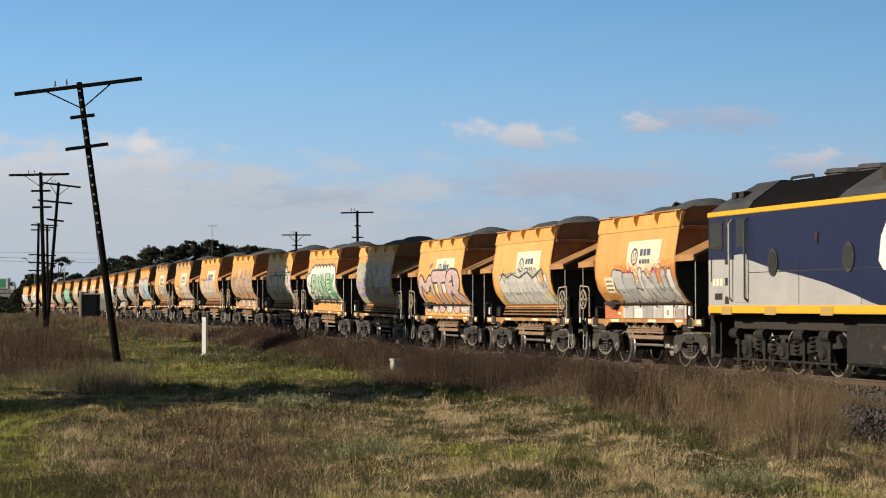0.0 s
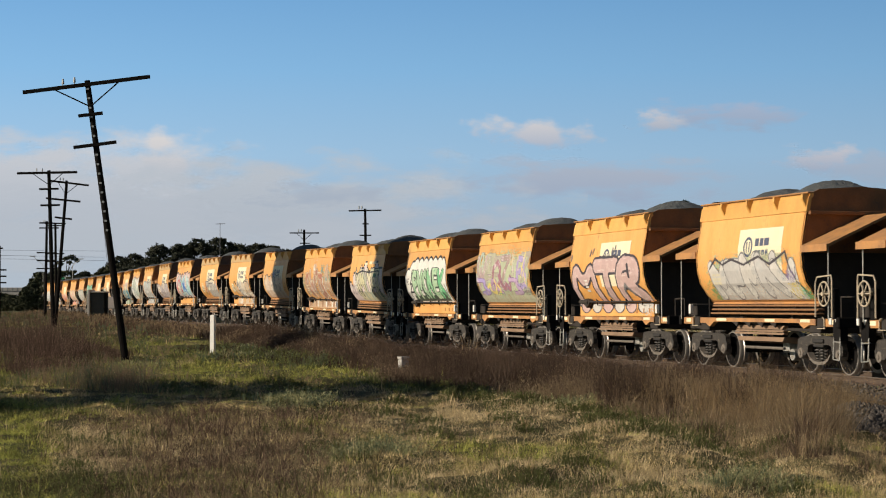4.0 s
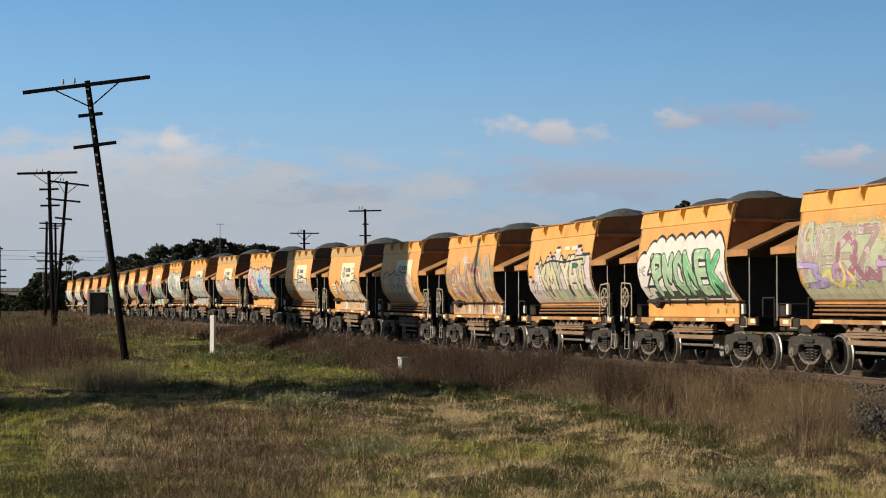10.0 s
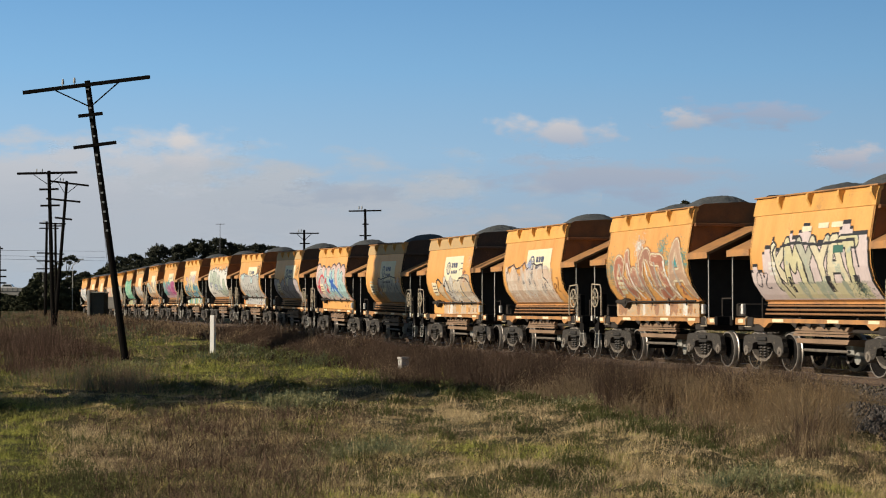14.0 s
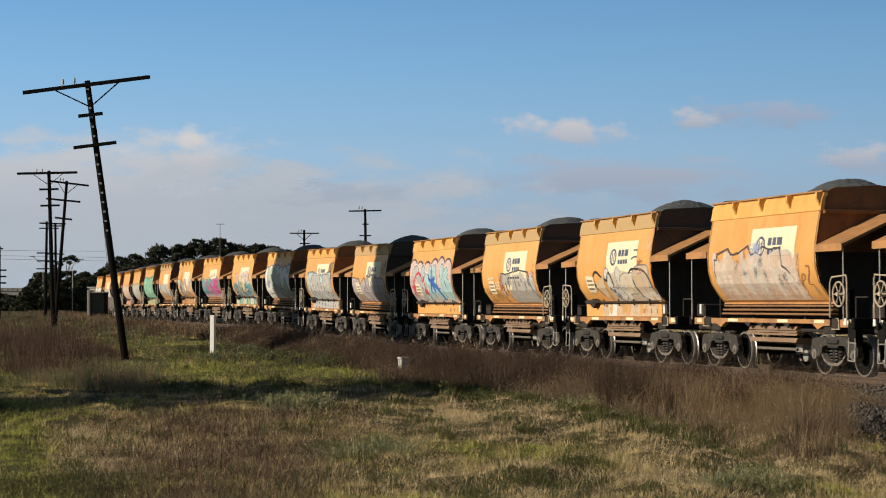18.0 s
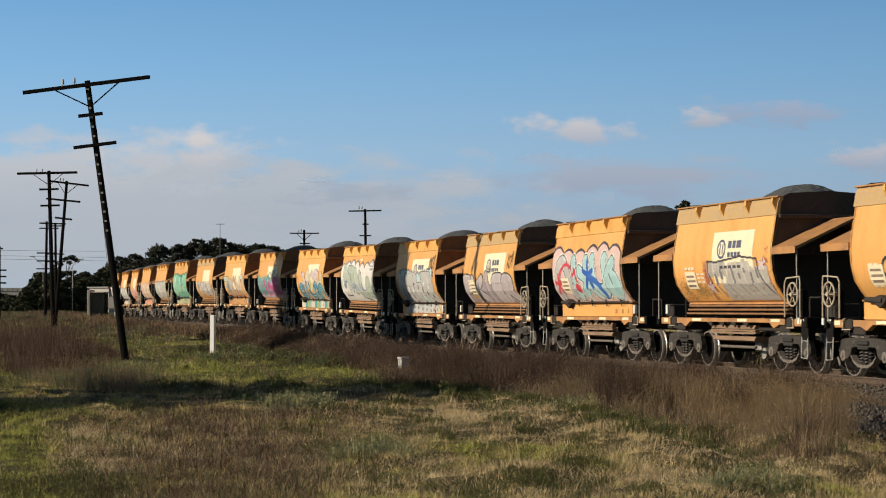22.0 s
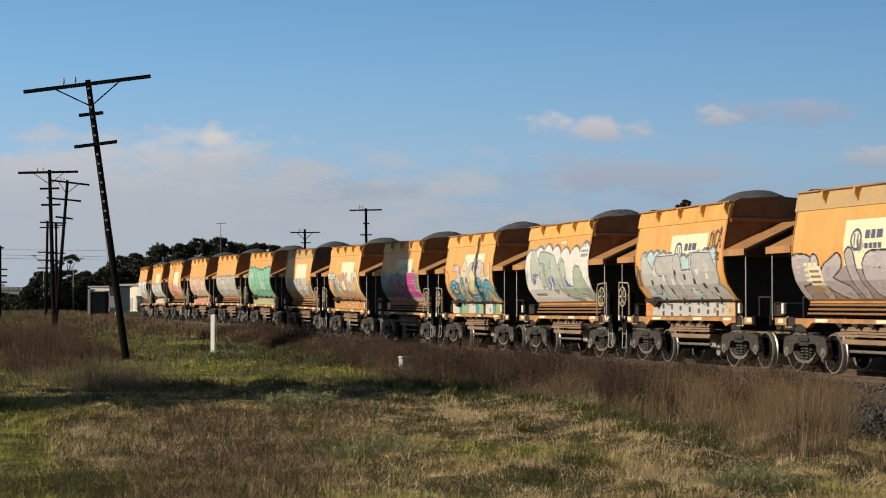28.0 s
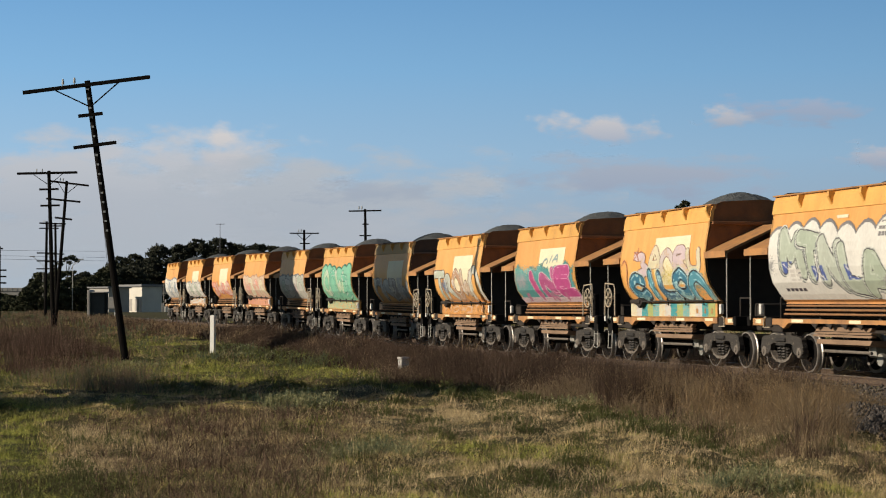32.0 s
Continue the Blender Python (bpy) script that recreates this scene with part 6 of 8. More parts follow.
def car(paint_):
    c = thing("car", Matrix(), "white passenger car driving over the bridge", "car", "cars on the bridge")
    part("body", Shape().prism([(-2.1, 0.3), (2.1, 0.3), (2.15, 0.75), (1.3, 0.85), (0.7, 0.9), (-1.6, 0.95), (-2.1, 0.9)], -0.85, 0.85), paint_, c)
    part("cabin", Shape().prism([(-1.7, 0.94), (0.8, 0.9), (0.3, 1.42), (-1.2, 1.45)], -0.75, 0.75), paint_, c)
    part("side_window", Shape().prism([(-1.45, 1.0), (0.55, 0.97), (0.2, 1.34), (-1.1, 1.37)], -0.765, -0.755), GLASS, c)
    for x in (-1.35, 1.35):
        for y in (-0.8, 0.8):
            part("wheel", Shape().lathe([(0.001, -0.1), (0.3, -0.1), (0.32, 0), (0.3, 0.1), (0.001, 0.1)], (x, y, 0.32), n=14), TYRE, c)
    return c


def truck():
    c = thing("truck", Matrix(), "white and green box truck on the bridge", "truck")
    part("cargo_box", Shape().box(-1.7, 0.7, -1.1, 1.1, 0.9, 3.0, 0.05), CARW, c)
    part("side_panel", Shape().box(-1.5, 0.2, -1.115, -1.1, 1.1, 2.8), paint((0.06, 0.36, 0.18)), c)
    part("cab", Shape().prism([(0.75, 0.5), (1.9, 0.5), (1.9, 1.4), (1.6, 2.3), (0.75, 2.4)], -1.0, 1.0), CARW, c)
    part("cab_window", Shape().prism([(0.95, 1.5), (1.75, 1.45), (1.5, 2.15), (0.95, 2.2)], -1.015, -1.005), GLASS, c)
    part("chassis", Shape().box(-1.6, 1.8, -0.8, 0.8, 0.5, 0.88, 0.02), BLACK, c)
    for x in (-1.0, 1.2):
        for y in (-0.9, 0.9):
            part("wheel", Shape().lathe([(0.001, -0.12), (0.38, -0.12), (0.40, 0), (0.38, 0.12), (0.001, 0.12)], (x, y, 0.40), n=14), TYRE, c)
    return c


TRAFFIC = [(truck(), [(0, 8.8), (1, 11.2), (2, 13.6), (6, 24.0), (32, 44.0)])]
for rows in ([(0, -40), (4, -4), (8, 9), (14, 26), (32, 40)], [(0, -58), (10, -3), (14, 8), (20, 25), (32, 42)], [(0, -58), (22, -2), (28, 6), (32, 14)]):
    TRAFFIC.append((car(CARW), rows))

# ------------------------------------------------------------------ trees
BARK = surface("dark_bark", (0.07, 0.055, 0.04), (0.045, 0.035, 0.028), rough=0.95, scale=3, bump=0.5)
CYPRESS = surface("dark_cypress_foliage", (0.036, 0.040, 0.028), (0.056, 0.059, 0.039), rough=0.9, scale=0.5, bump=0, island=0.35, spec=0.2)
GUM = surface("gum_foliage", (0.045, 0.052, 0.028), (0.07, 0.072, 0.04), rough=0.8, scale=0.6, bump=0, island=0.35, spec=0.2)


def leaf_cloud(rng, centres, radii, per, size, flat=1.0):
    """Small leaf triangles gathered round clump centres."""
    c = np.repeat(centres, per, axis=0)
    r = np.repeat(radii, per)[:, None]
    d = rng.normal(size=c.shape)
    d /= np.linalg.norm(d, axis=1, keepdims=True)
    p = c + d * r * rng.uniform(0.35, 1.05, (len(c), 1)) * (1, 1, flat)
    a, b = rng.normal(size=p.shape), rng.normal(size=p.shape)
    a *= size / np.linalg.norm(a, axis=1, keepdims=True)
    b *= size / np.linalg.norm(b, axis=1, keepdims=True)
    v = np.stack([p - a * 0.6, p + a * 0.6, p + b, ], 1).reshape(-1, 3)
    return v, np.arange(len(v)).reshape(-1, 3)


def tree(seed, foot, height, spread, crown_from, leaf, clumps, per, size, label, flat=0.7, shape="dome", trunk_r=0.3):
    rng = np.random.default_rng(seed)
    t = thing("tree", Matrix.Translation(foot), label, "tree", "trees along the line")
    sh = Shape()
    pts = [Vector((0.15 * math.sin(k * 1.7 + seed) * k, 0.1 * math.cos(k + seed), -0.3 + height * 0.8 * k / 5)) for k in range(6)]
    for k in range(5):
        sh.tube(pts[k], pts[k + 1], trunk_r * (1 - k / 6), trunk_r * (1 - (k + 1) / 6), n=8, caps=False)
    cs, rs = [], []
    for k in range(clumps):
        f = rng.uniform(0, 1)
        if shape == "dome":
            rad = spread * math.sqrt(max(0.03, 1 - (f - 0.25) ** 2 / 0.62)) * rng.uniform(0.25, 1.0)
        else:
            rad = spread * (1 - f * 0.85) * rng.uniform(0.2, 1.0)
        an = rng.uniform(0, 2 * math.pi)
        z = height * (crown_from + (1 - crown_from) * f) - spread * 0.12
        cs.append((rad * math.cos(an), rad * math.sin(an) * 0.8, z)); rs.append(spread * rng.uniform(0.10, 0.25))
        if k % 3 == 0:
            st_ = pts[min(5, max(1, int((z / height) * 5)))]
            sh.tube(st_, Vector(cs[-1]), trunk_r * 0.28, 0.03, n=5, caps=False)
    part("trunk", sh, BARK, t)
    v, f = leaf_cloud(rng, np.array(cs), np.array(rs), per, size, flat)
    part("crown", tri_cloud("crown", v, f, leaf), None, t)
    return t


def skyline_tree(seed, x, ytop, d, wide, label="dark spreading cypress tree behind the railway line", leaf=None, clumps=120, **kw):
    f = foot_at(x, 546, d)
    h = sight(x, ytop, d).z - f.z
    tree(seed, f, h, wide / 2 / 3400 * d, kw.pop("crown_from", 0.12), leaf or CYPRESS, clumps, kw.pop("per", 100), kw.pop("size", 0.40), label, flat=kw.pop("flat", 0.5), **kw)


k = 0
for x, y, d, wd in ((208, 452, 420, 70), (240, 447, 400, 80), (285, 432, 390, 90), (322, 430, 380, 80), (352, 421, 380, 90), (388, 419, 385, 90), (425, 431, 390, 80),
                    (455, 430, 395, 80), (485, 433, 400, 70), (505, 440, 405, 60), (180, 478, 440, 60), (150, 480, 450, 60), (520, 446, 410, 60), (265, 455, 380, 80), (230, 470, 370, 90)):
    k += 1
    skyline_tree(k, x, y, d, wd)
for x, y, d, wd in ((75, 482, 368, 64), (98, 476, 372, 56), (60, 500, 366, 44), (132, 488, 370, 70), (92, 495, 360, 74), (150, 492, 364, 60), (185, 470, 366, 60), (48, 508, 358, 30), (22, 522, 372, 40), (4, 520, 374, 44), (36, 526, 362, 36), (-14, 518, 376, 40)):
    k += 1
    skyline_tree(k, x, y, d, wd, "dark green scrub tree near the road bridge", GUM)
skyline_tree(41, 122, 450, 385, 42, "open crowned gum tree with bare limbs", GUM, clumps=16, crown_from=0.55, per=70)
skyline_tree(42, 103, 457, 385, 26, "open crowned gum tree with bare limbs", GUM, clumps=10, crown_from=0.6, per=70)
skyline_tree(43, 1212, 356, 92, 44, "small dark tree top behind the wagons", GUM, clumps=40, crown_from=0.72, per=70, size=0.13, trunk_r=0.08)
skyline_tree(44, 12, 520, 900, 60, "dark distant scrub on the horizon", GUM, clumps=30)
# trees on the sunny side, out of view, whose shade falls over grass and wagons
for sd_, fx, fy, h, sp, cf in ((51, -15.5, 33.6, 5.4, 3.0, 0.1), (54, -20.0, 33.2, 7.0, 2.8, 0.1), (55, -12.6, 36.2, 5.6, 2.4, 0.56), (56, -12.9, 41.0, 4.8, 2.1, 0.70), (57, -12.2, 38.8, 4.6, 2.1, 0.62),
                               (52, -33.2, 87.6, 15.6, 3.0, 0.66), (53, -27.4, 68.4, 15.4, 3.1, 0.66)):
    tree(sd_, Vector((fx, fy, float(ground_z(fx, fy)))), h, sp, cf, CYPRESS, 420 if h > 10 else 380, 100, 0.40 if h > 10 else 0.32, "dark cypress tree on the grassy verge")

# ------------------------------------------------------------------ lamp post and aerial
ap = thing("aerial_mast", Matrix.Translation(foot_at(389, 546, 370)), "thin aerial mast above the trees", "mast")
part("mast", Shape().tube((0, 0, 0), sight(389, 396, 370) - foot_at(389, 546, 370), 0.06, n=6), WIRE, ap)
m0 = sight(389, 397, 370) - foot_at(389, 546, 370)
part("arm", Shape().tube(m0 + Vector((-0.8, 0, 0)), m0 + Vector((1.0, 0, 0.05)), 0.05, n=6), WIRE, ap)
for x in (57, 143):
    f = foot_at(76 if x == 57 else 128, 546, 360)
    sl = thing("street_lamp", Matrix.Translation(f), "grey street lamp with a long arm, far off", "street lamp", "street lamps")
    tp = sight(76 if x == 57 else 128, 470, 360) - f
    hd = sight(x, 454 if x == 57 else 459, 360) - f
    part("pole", Shape().tube((0, 0, 0), tp, 0.09, 0.06, n=6), GALV, sl)
    part("arm", Shape().tube(tp, hd, 0.05, n=5), GALV, sl)
    part("head", Shape().box(hd.x - 0.5, hd.x + 0.5, hd.y - 0.15, hd.y + 0.15, hd.z - 0.1, hd.z + 0.08, 0.03), GALV, sl)

# ------------------------------------------------------------------ grass and weeds
GR_GREEN = surface("green_grass", (0.18, 0.195, 0.040), (0.50, 0.485, 0.115), rough=0.8, scale=4.5, amount=0.26, stretch=(1, 0.6, 0.1), bump=0, island=0.45, spec=0.25, two_sided=0.14)
GR_DRY = surface("straw_grass", (0.42, 0.32, 0.165), (0.68, 0.54, 0.32), rough=0.85, scale=4.5, amount=0.26, stretch=(1, 0.6, 0.1), bump=0, island=0.5, spec=0.25, two_sided=0.14)
GR_OLIVE = surface("olive_grass", (0.23, 0.18, 0.068), (0.74, 0.57, 0.29), rough=0.85, scale=4.5, amount=0.26, stretch=(1, 0.6, 0.1), bump=0, island=0.5, spec=0.25, two_sided=0.14)
WEED_BR = surface("dry_brown_weed", (0.068, 0.046, 0.034), (0.148, 0.100, 0.069), rough=0.9, scale=1.2, bump=0, island=0.4, spec=0.15, two_sided=0.2)
WEED_TAN = surface("dry_tan_weed", (0.35, 0.26, 0.155), (0.23, 0.165, 0.10), rough=0.9, scale=1.2, bump=0, island=0.35, spec=0.15, two_sided=0.25)
WEED_GOLD = surface("golden_dry_weed", (0.43, 0.30, 0.155), (0.29, 0.20, 0.105), rough=0.9, scale=1.2, bump=0, island=0.35, spec=0.15, two_sided=0.3)
WEED_RED = surface("reddish_dry_weed", (0.21, 0.135, 0.090), (0.33, 0.23, 0.155), rough=0.9, scale=1.2, bump=0, island=0.35, spec=0.15, two_sided=0.3)
SCRUB = surface("leafless_reddish_scrub", (0.105, 0.062, 0.046), (0.185, 0.115, 0.085), rough=0.9, scale=0.8, bump=0, island=0.4, spec=0.15, two_sided=0.25)
WEED_DARK = surface("dark_dry_weed", (0.036, 0.024, 0.018), (0.075, 0.048, 0.034), rough=0.9, scale=1.2, bump=0, island=0.35, spec=0.15, two_sided=0.2)
WEED_LEAF = surface("dark_green_weed_leaf", (0.065, 0.075, 0.022), (0.15, 0.155, 0.05), rough=0.7, scale=3, bump=0, island=0.4, spec=0.3, two_sided=0.3)
WEED_PALE = surface("pale_grey_green_weed_leaf", (0.43, 0.41, 0.22), (0.25, 0.25, 0.11), rough=0.8, scale=2, bump=0, island=0.35, spec=0.3, two_sided=0.3)
WEED_GRN = surface("grey_green_weed", (0.16, 0.18, 0.11), (0.11, 0.14, 0.07), rough=0.85, scale=1.2, bump=0, island=0.3, spec=0.2, two_sided=0.3)


def wave(x, y, a, seed):
    return (np.sin(x * a + seed) * np.cos(y * a * 0.8 + seed * 1.7) + np.sin(x * a * 2.1 + y * a * 1.3 + seed * 2.3) * 0.6 + np.sin(y * a * 2.7 - x * a * 0.9 + seed) * 0.4) / 2.0


def blades(rng, x, y, z, h, w, lean, segs=True):
    n = len(x)
    az, wa = rng.uniform(0, 2 * np.pi, n), rng.uniform(0, 2 * np.pi, n)
    dx, dy = np.cos(az) * lean * h, np.sin(az) * lean * h
    wx, wy = np.cos(wa) * w / 2, np.sin(wa) * w / 2
    b0, b1 = np.stack([x - wx, y - wy, z], 1), np.stack([x + wx, y + wy, z], 1)
    tip = np.stack([x + dx, y + dy, z + h * (1 - 0.35 * lean)], 1)
    if not segs:
        return np.stack([b0, b1, tip], 1).reshape(-1, 3), np.arange(3 * n).reshape(-1, 3)
    m0 = np.stack([x + dx * 0.35 - wx * 0.8, y + dy * 0.35 - wy * 0.8, z + h * 0.55], 1)
    m1 = np.stack([x + dx * 0.35 + wx * 0.8, y + dy * 0.35 + wy * 0.8, z + h * 0.55], 1)
    v = np.stack([b0, b1, m0, m1, tip], 1).reshape(-1, 3)
    o = np.arange(n)[:, None] * 5
    f = np.concatenate([o + [0, 1, 3], o + [0, 3, 2], o + [2, 3, 4]], 1).reshape(-1, 3)
    return v, f


def field(rng, n, y0, y1):
    y = y0 * (y1 / y0) ** rng.uniform(0, 1, n)
    return rng.uniform(-0.26, 0.26, n) * y, y


def lens_patch(x, y, u0, su, y0, sy):
    """A soft patch round bearing u0 (x over y) and distance y0."""
    return np.exp(-((x / y - u0) / su) ** 2 - ((y - y0) / sy) ** 2)


def tone(x, y):
    """Positive where the turf is green, negative where it is straw."""
    t = wave(x, y, 0.33, 1.0) * 0.55 + 0.5 * wave(x, y, 1.1, 4.0) + 0.45 * wave(x, y, 3.1, 2.0)
    t = t + 1.1 * np.clip((y - 40) / 8, 0, 1) * np.clip((105 - y) / 30, 0.3, 1) * np.clip((0.03 - x / y) * 12, 0, 1)
    t = t + 2.4 * lens_patch(x, y, -0.225, 0.020, 27, 9) + 0.9 * lens_patch(x, y, -0.21, 0.05, 19, 2.5) + 0.8 * lens_patch(x, y, 0.07, 0.07, 24, 2.5)
    t = t - 2.8 * lens_patch(x, y, -0.186, 0.014, 24.0, 4.0) - 0.7 * lens_patch(x, y, 0.03, 0.10, 21, 2.0) - 0.8 * lens_patch(x, y, 0.05, 0.11, 30, 2.5) - 0.8 * lens_patch(x, y, 0.17, 0.05, 22, 2.0)
    t = t - 0.40 * np.clip((x / y - 0.03) * 12, 0, 1) * np.clip((46 - y) / 6, 0, 1)
    return t - 0.5 * lens_patch(x, y, -0.11, 0.06, 24, 6) - 0.8 * lens_patch(x, y, 0.14, 0.05, 24, 4) - 0.6 * lens_patch(x, y, 0.0, 0.06, 34, 4)


def grass():
    rng = np.random.default_rng(5)
    for near, n, y0, y1 in ((True, 430000, 15.5, 44), (False, 310000, 44, 150)):
        # tufts: blades gather round centres, with thin ground between
        tx, ty = field(rng, n // 44, y0, y1)
        i = rng.integers(0, len(tx), n)
        sp = (0.06 + 0.16 * rng.uniform(0, 1, len(tx)) ** 2)[i] * (1 if near else 2.2)
        x, y = tx[i] + rng.normal(0, 1, n) * sp, ty[i] + rng.normal(0, 1, n) * sp * 1.3
        th = rng.gamma(2.2, 0.45, len(tx))[i]
        tc = rng.normal(0, 0.38, len(tx))[i]
        d = line_dist(x, y)
        keep = ((d > 3.2) | (d < -5)) & (y > 12)
        x, y, d, th, tc = x[keep], y[keep], d[keep], th[keep], tc[keep]
        ch = tone(x, y) + tc + rng.normal(0, 0.15, len(x))
        kind = np.where(ch > 0.35, 0, np.where(ch > -0.35, 2, 1))
        h = np.clip(0.052 * th * rng.uniform(0.5, 1.4, len(x)) * (1.1 + 0.7 * wave(x, y, 0.7, 7)), 0.012, 0.30) * (1 if near else 1.7)
        w = rng.uniform(0.004, 0.009, len(x)) * np.clip(y / 22, 0.9, 6)
        z = ground_z(x, y) - 0.006
        for k, (nm, mt, lb) in enumerate((("green_grass", GR_GREEN, "short green grass"), ("straw_grass", GR_DRY, "dry straw-coloured grass"), ("olive_grass", GR_OLIVE, "olive brown mixed grass"))):
            s_ = kind == k
            v, f = blades(rng, x[s_], y[s_], z[s_], h[s_], w[s_], rng.uniform(0.2, 1.6, s_.sum()), False)
            tagged(new(nm, tri_cloud(nm, v, f, mt)), lb + (" in the foreground" if near else " farther along the verge"), "grass", kind="stuff")


def tussocks():
    """Rank humps of longer grass that throw their own shade."""
    rng = np.random.default_rng(29)
    n, k = 2100, 120
    cx, cy = field(rng, n, 16, 105)
    ok = ((line_dist(cx, cy) > 6) & (wave(cx, cy, 0.5, 2.2) + rng.normal(0, 0.5, n) > -0.1))
    cx, cy = cx[ok], cy[ok]
    n = len(cx)
    r = rng.uniform(0.06, 0.20, n) * np.clip(cy / 36, 1, 2.2)
    hh = np.repeat(rng.uniform(0.07, 0.20, n) * np.clip(cy / 45, 1, 1.6), k) * rng.uniform(0.4, 1.1, n * k)
    x, y = np.repeat(cx, k) + rng.normal(0, 1, n * k) * np.repeat(r, k), np.repeat(cy, k) + rng.normal(0, 1, n * k) * np.repeat(r, k)
    t = tone(cx, cy) + rng.normal(0, 0.5, n)
    mi = np.repeat(np.where(t > 0.25, 0, np.where(t > -0.5, 2, 1)), k)
    v, f = blades(rng, x, y, ground_z(x, y) - 0.01, hh, rng.uniform(0.005, 0.010, n * k) * np.clip(y / 24, 0.8, 4), rng.uniform(0.2, 1.3, n * k), False)
    tagged(new("grass_tussocks", tri_cloud("grass_tussocks", v, f, [GR_GREEN, GR_DRY, GR_OLIVE], mi)), "rank tussocks of green and straw grass", "grass", kind="stuff")


def weeds(name, label, rng, x, y, h, mats, stems=9, spread=0.16, seeds=6, seed_size=0.02, thick=0.006, bend=(0.05, 0.45)):
    """Dry bushy weeds: leaning stems with small seed scraps along their upper part."""
    if not name.startswith("stub"):
        ok = ~((np.abs(x / y + 0.0206) < 0.007) & (y > 40) & (y < 53)) & ~((x / y > 0.208) & (y > 23) & (y < 31.5))
        x, y, h = x[ok], y[ok], h[ok]
    n = len(x)
    X, Y, H = np.repeat(x, stems), np.repeat(y, stems), np.repeat(h, stems) * rng.uniform(0.55, 1.1, n * stems)
    X, Y = X + rng.normal(0, spread * 0.5, len(X)), Y + rng.normal(0, spread * 0.5, len(X))
    Z = ground_z(X, Y) - 0.02
    lean = rng.uniform(*bend, len(X))
    sc = np.clip(Y / 26, 0.8, 4)
    az = rng.uniform(0, 2 * np.pi, len(X))
    tx, ty, tz = X + np.cos(az) * lean * H, Y + np.sin(az) * lean * H, Z + H * (1 - 0.3 * lean)
    w = thick * sc
    v1 = np.stack([np.stack([X - w, Y, Z], 1), np.stack([X + w, Y, Z], 1), np.stack([tx, ty, tz], 1)], 1).reshape(-1, 3)
    f1 = np.arange(len(v1)).reshape(-1, 3)
    # scraps
    t = rng.uniform(0.3, 1.05, (len(X), seeds)) 
    P = np.stack([X[:, None] + (tx - X)[:, None] * t, Y[:, None] + (ty - Y)[:, None] * t, Z[:, None] + (tz - Z)[:, None] * t], -1).reshape(-1, 3)
    P = P + rng.normal(0, 0.045, P.shape) * np.repeat(h, stems * seeds)[:, None]
    a, b = rng.normal(size=P.shape), rng.normal(size=P.shape)
    a[:, 2] += 0.5; b[:, 2] += 1.2
    s_ = seed_size * np.repeat(sc, seeds)[:, None] * rng.uniform(0.5, 1.4, (len(P), 1))
    a, b = a / np.linalg.norm(a, axis=1, keepdims=True) * s_, b / np.linalg.norm(b, axis=1, keepdims=True) * s_ * 1.6
    v2 = np.stack([P - a * 0.35, P + a * 0.35, P + b], 1).reshape(-1, 3)
    f2 = np.arange(len(v2)).reshape(-1, 3) + len(v1)
    f = np.concatenate([f1, f2])
    if len(mats) > 1:
        pl = rng.integers(0, len(mats), n)
        mi = np.concatenate([np.repeat(pl, stems), np.repeat(pl, stems * seeds)])
    else:
        mi = np.zeros(len(f), int)
    tagged(new(name, tri_cloud(name, np.concatenate([v1, v2]), f, mats, mi)), label, "weeds", kind="stuff")


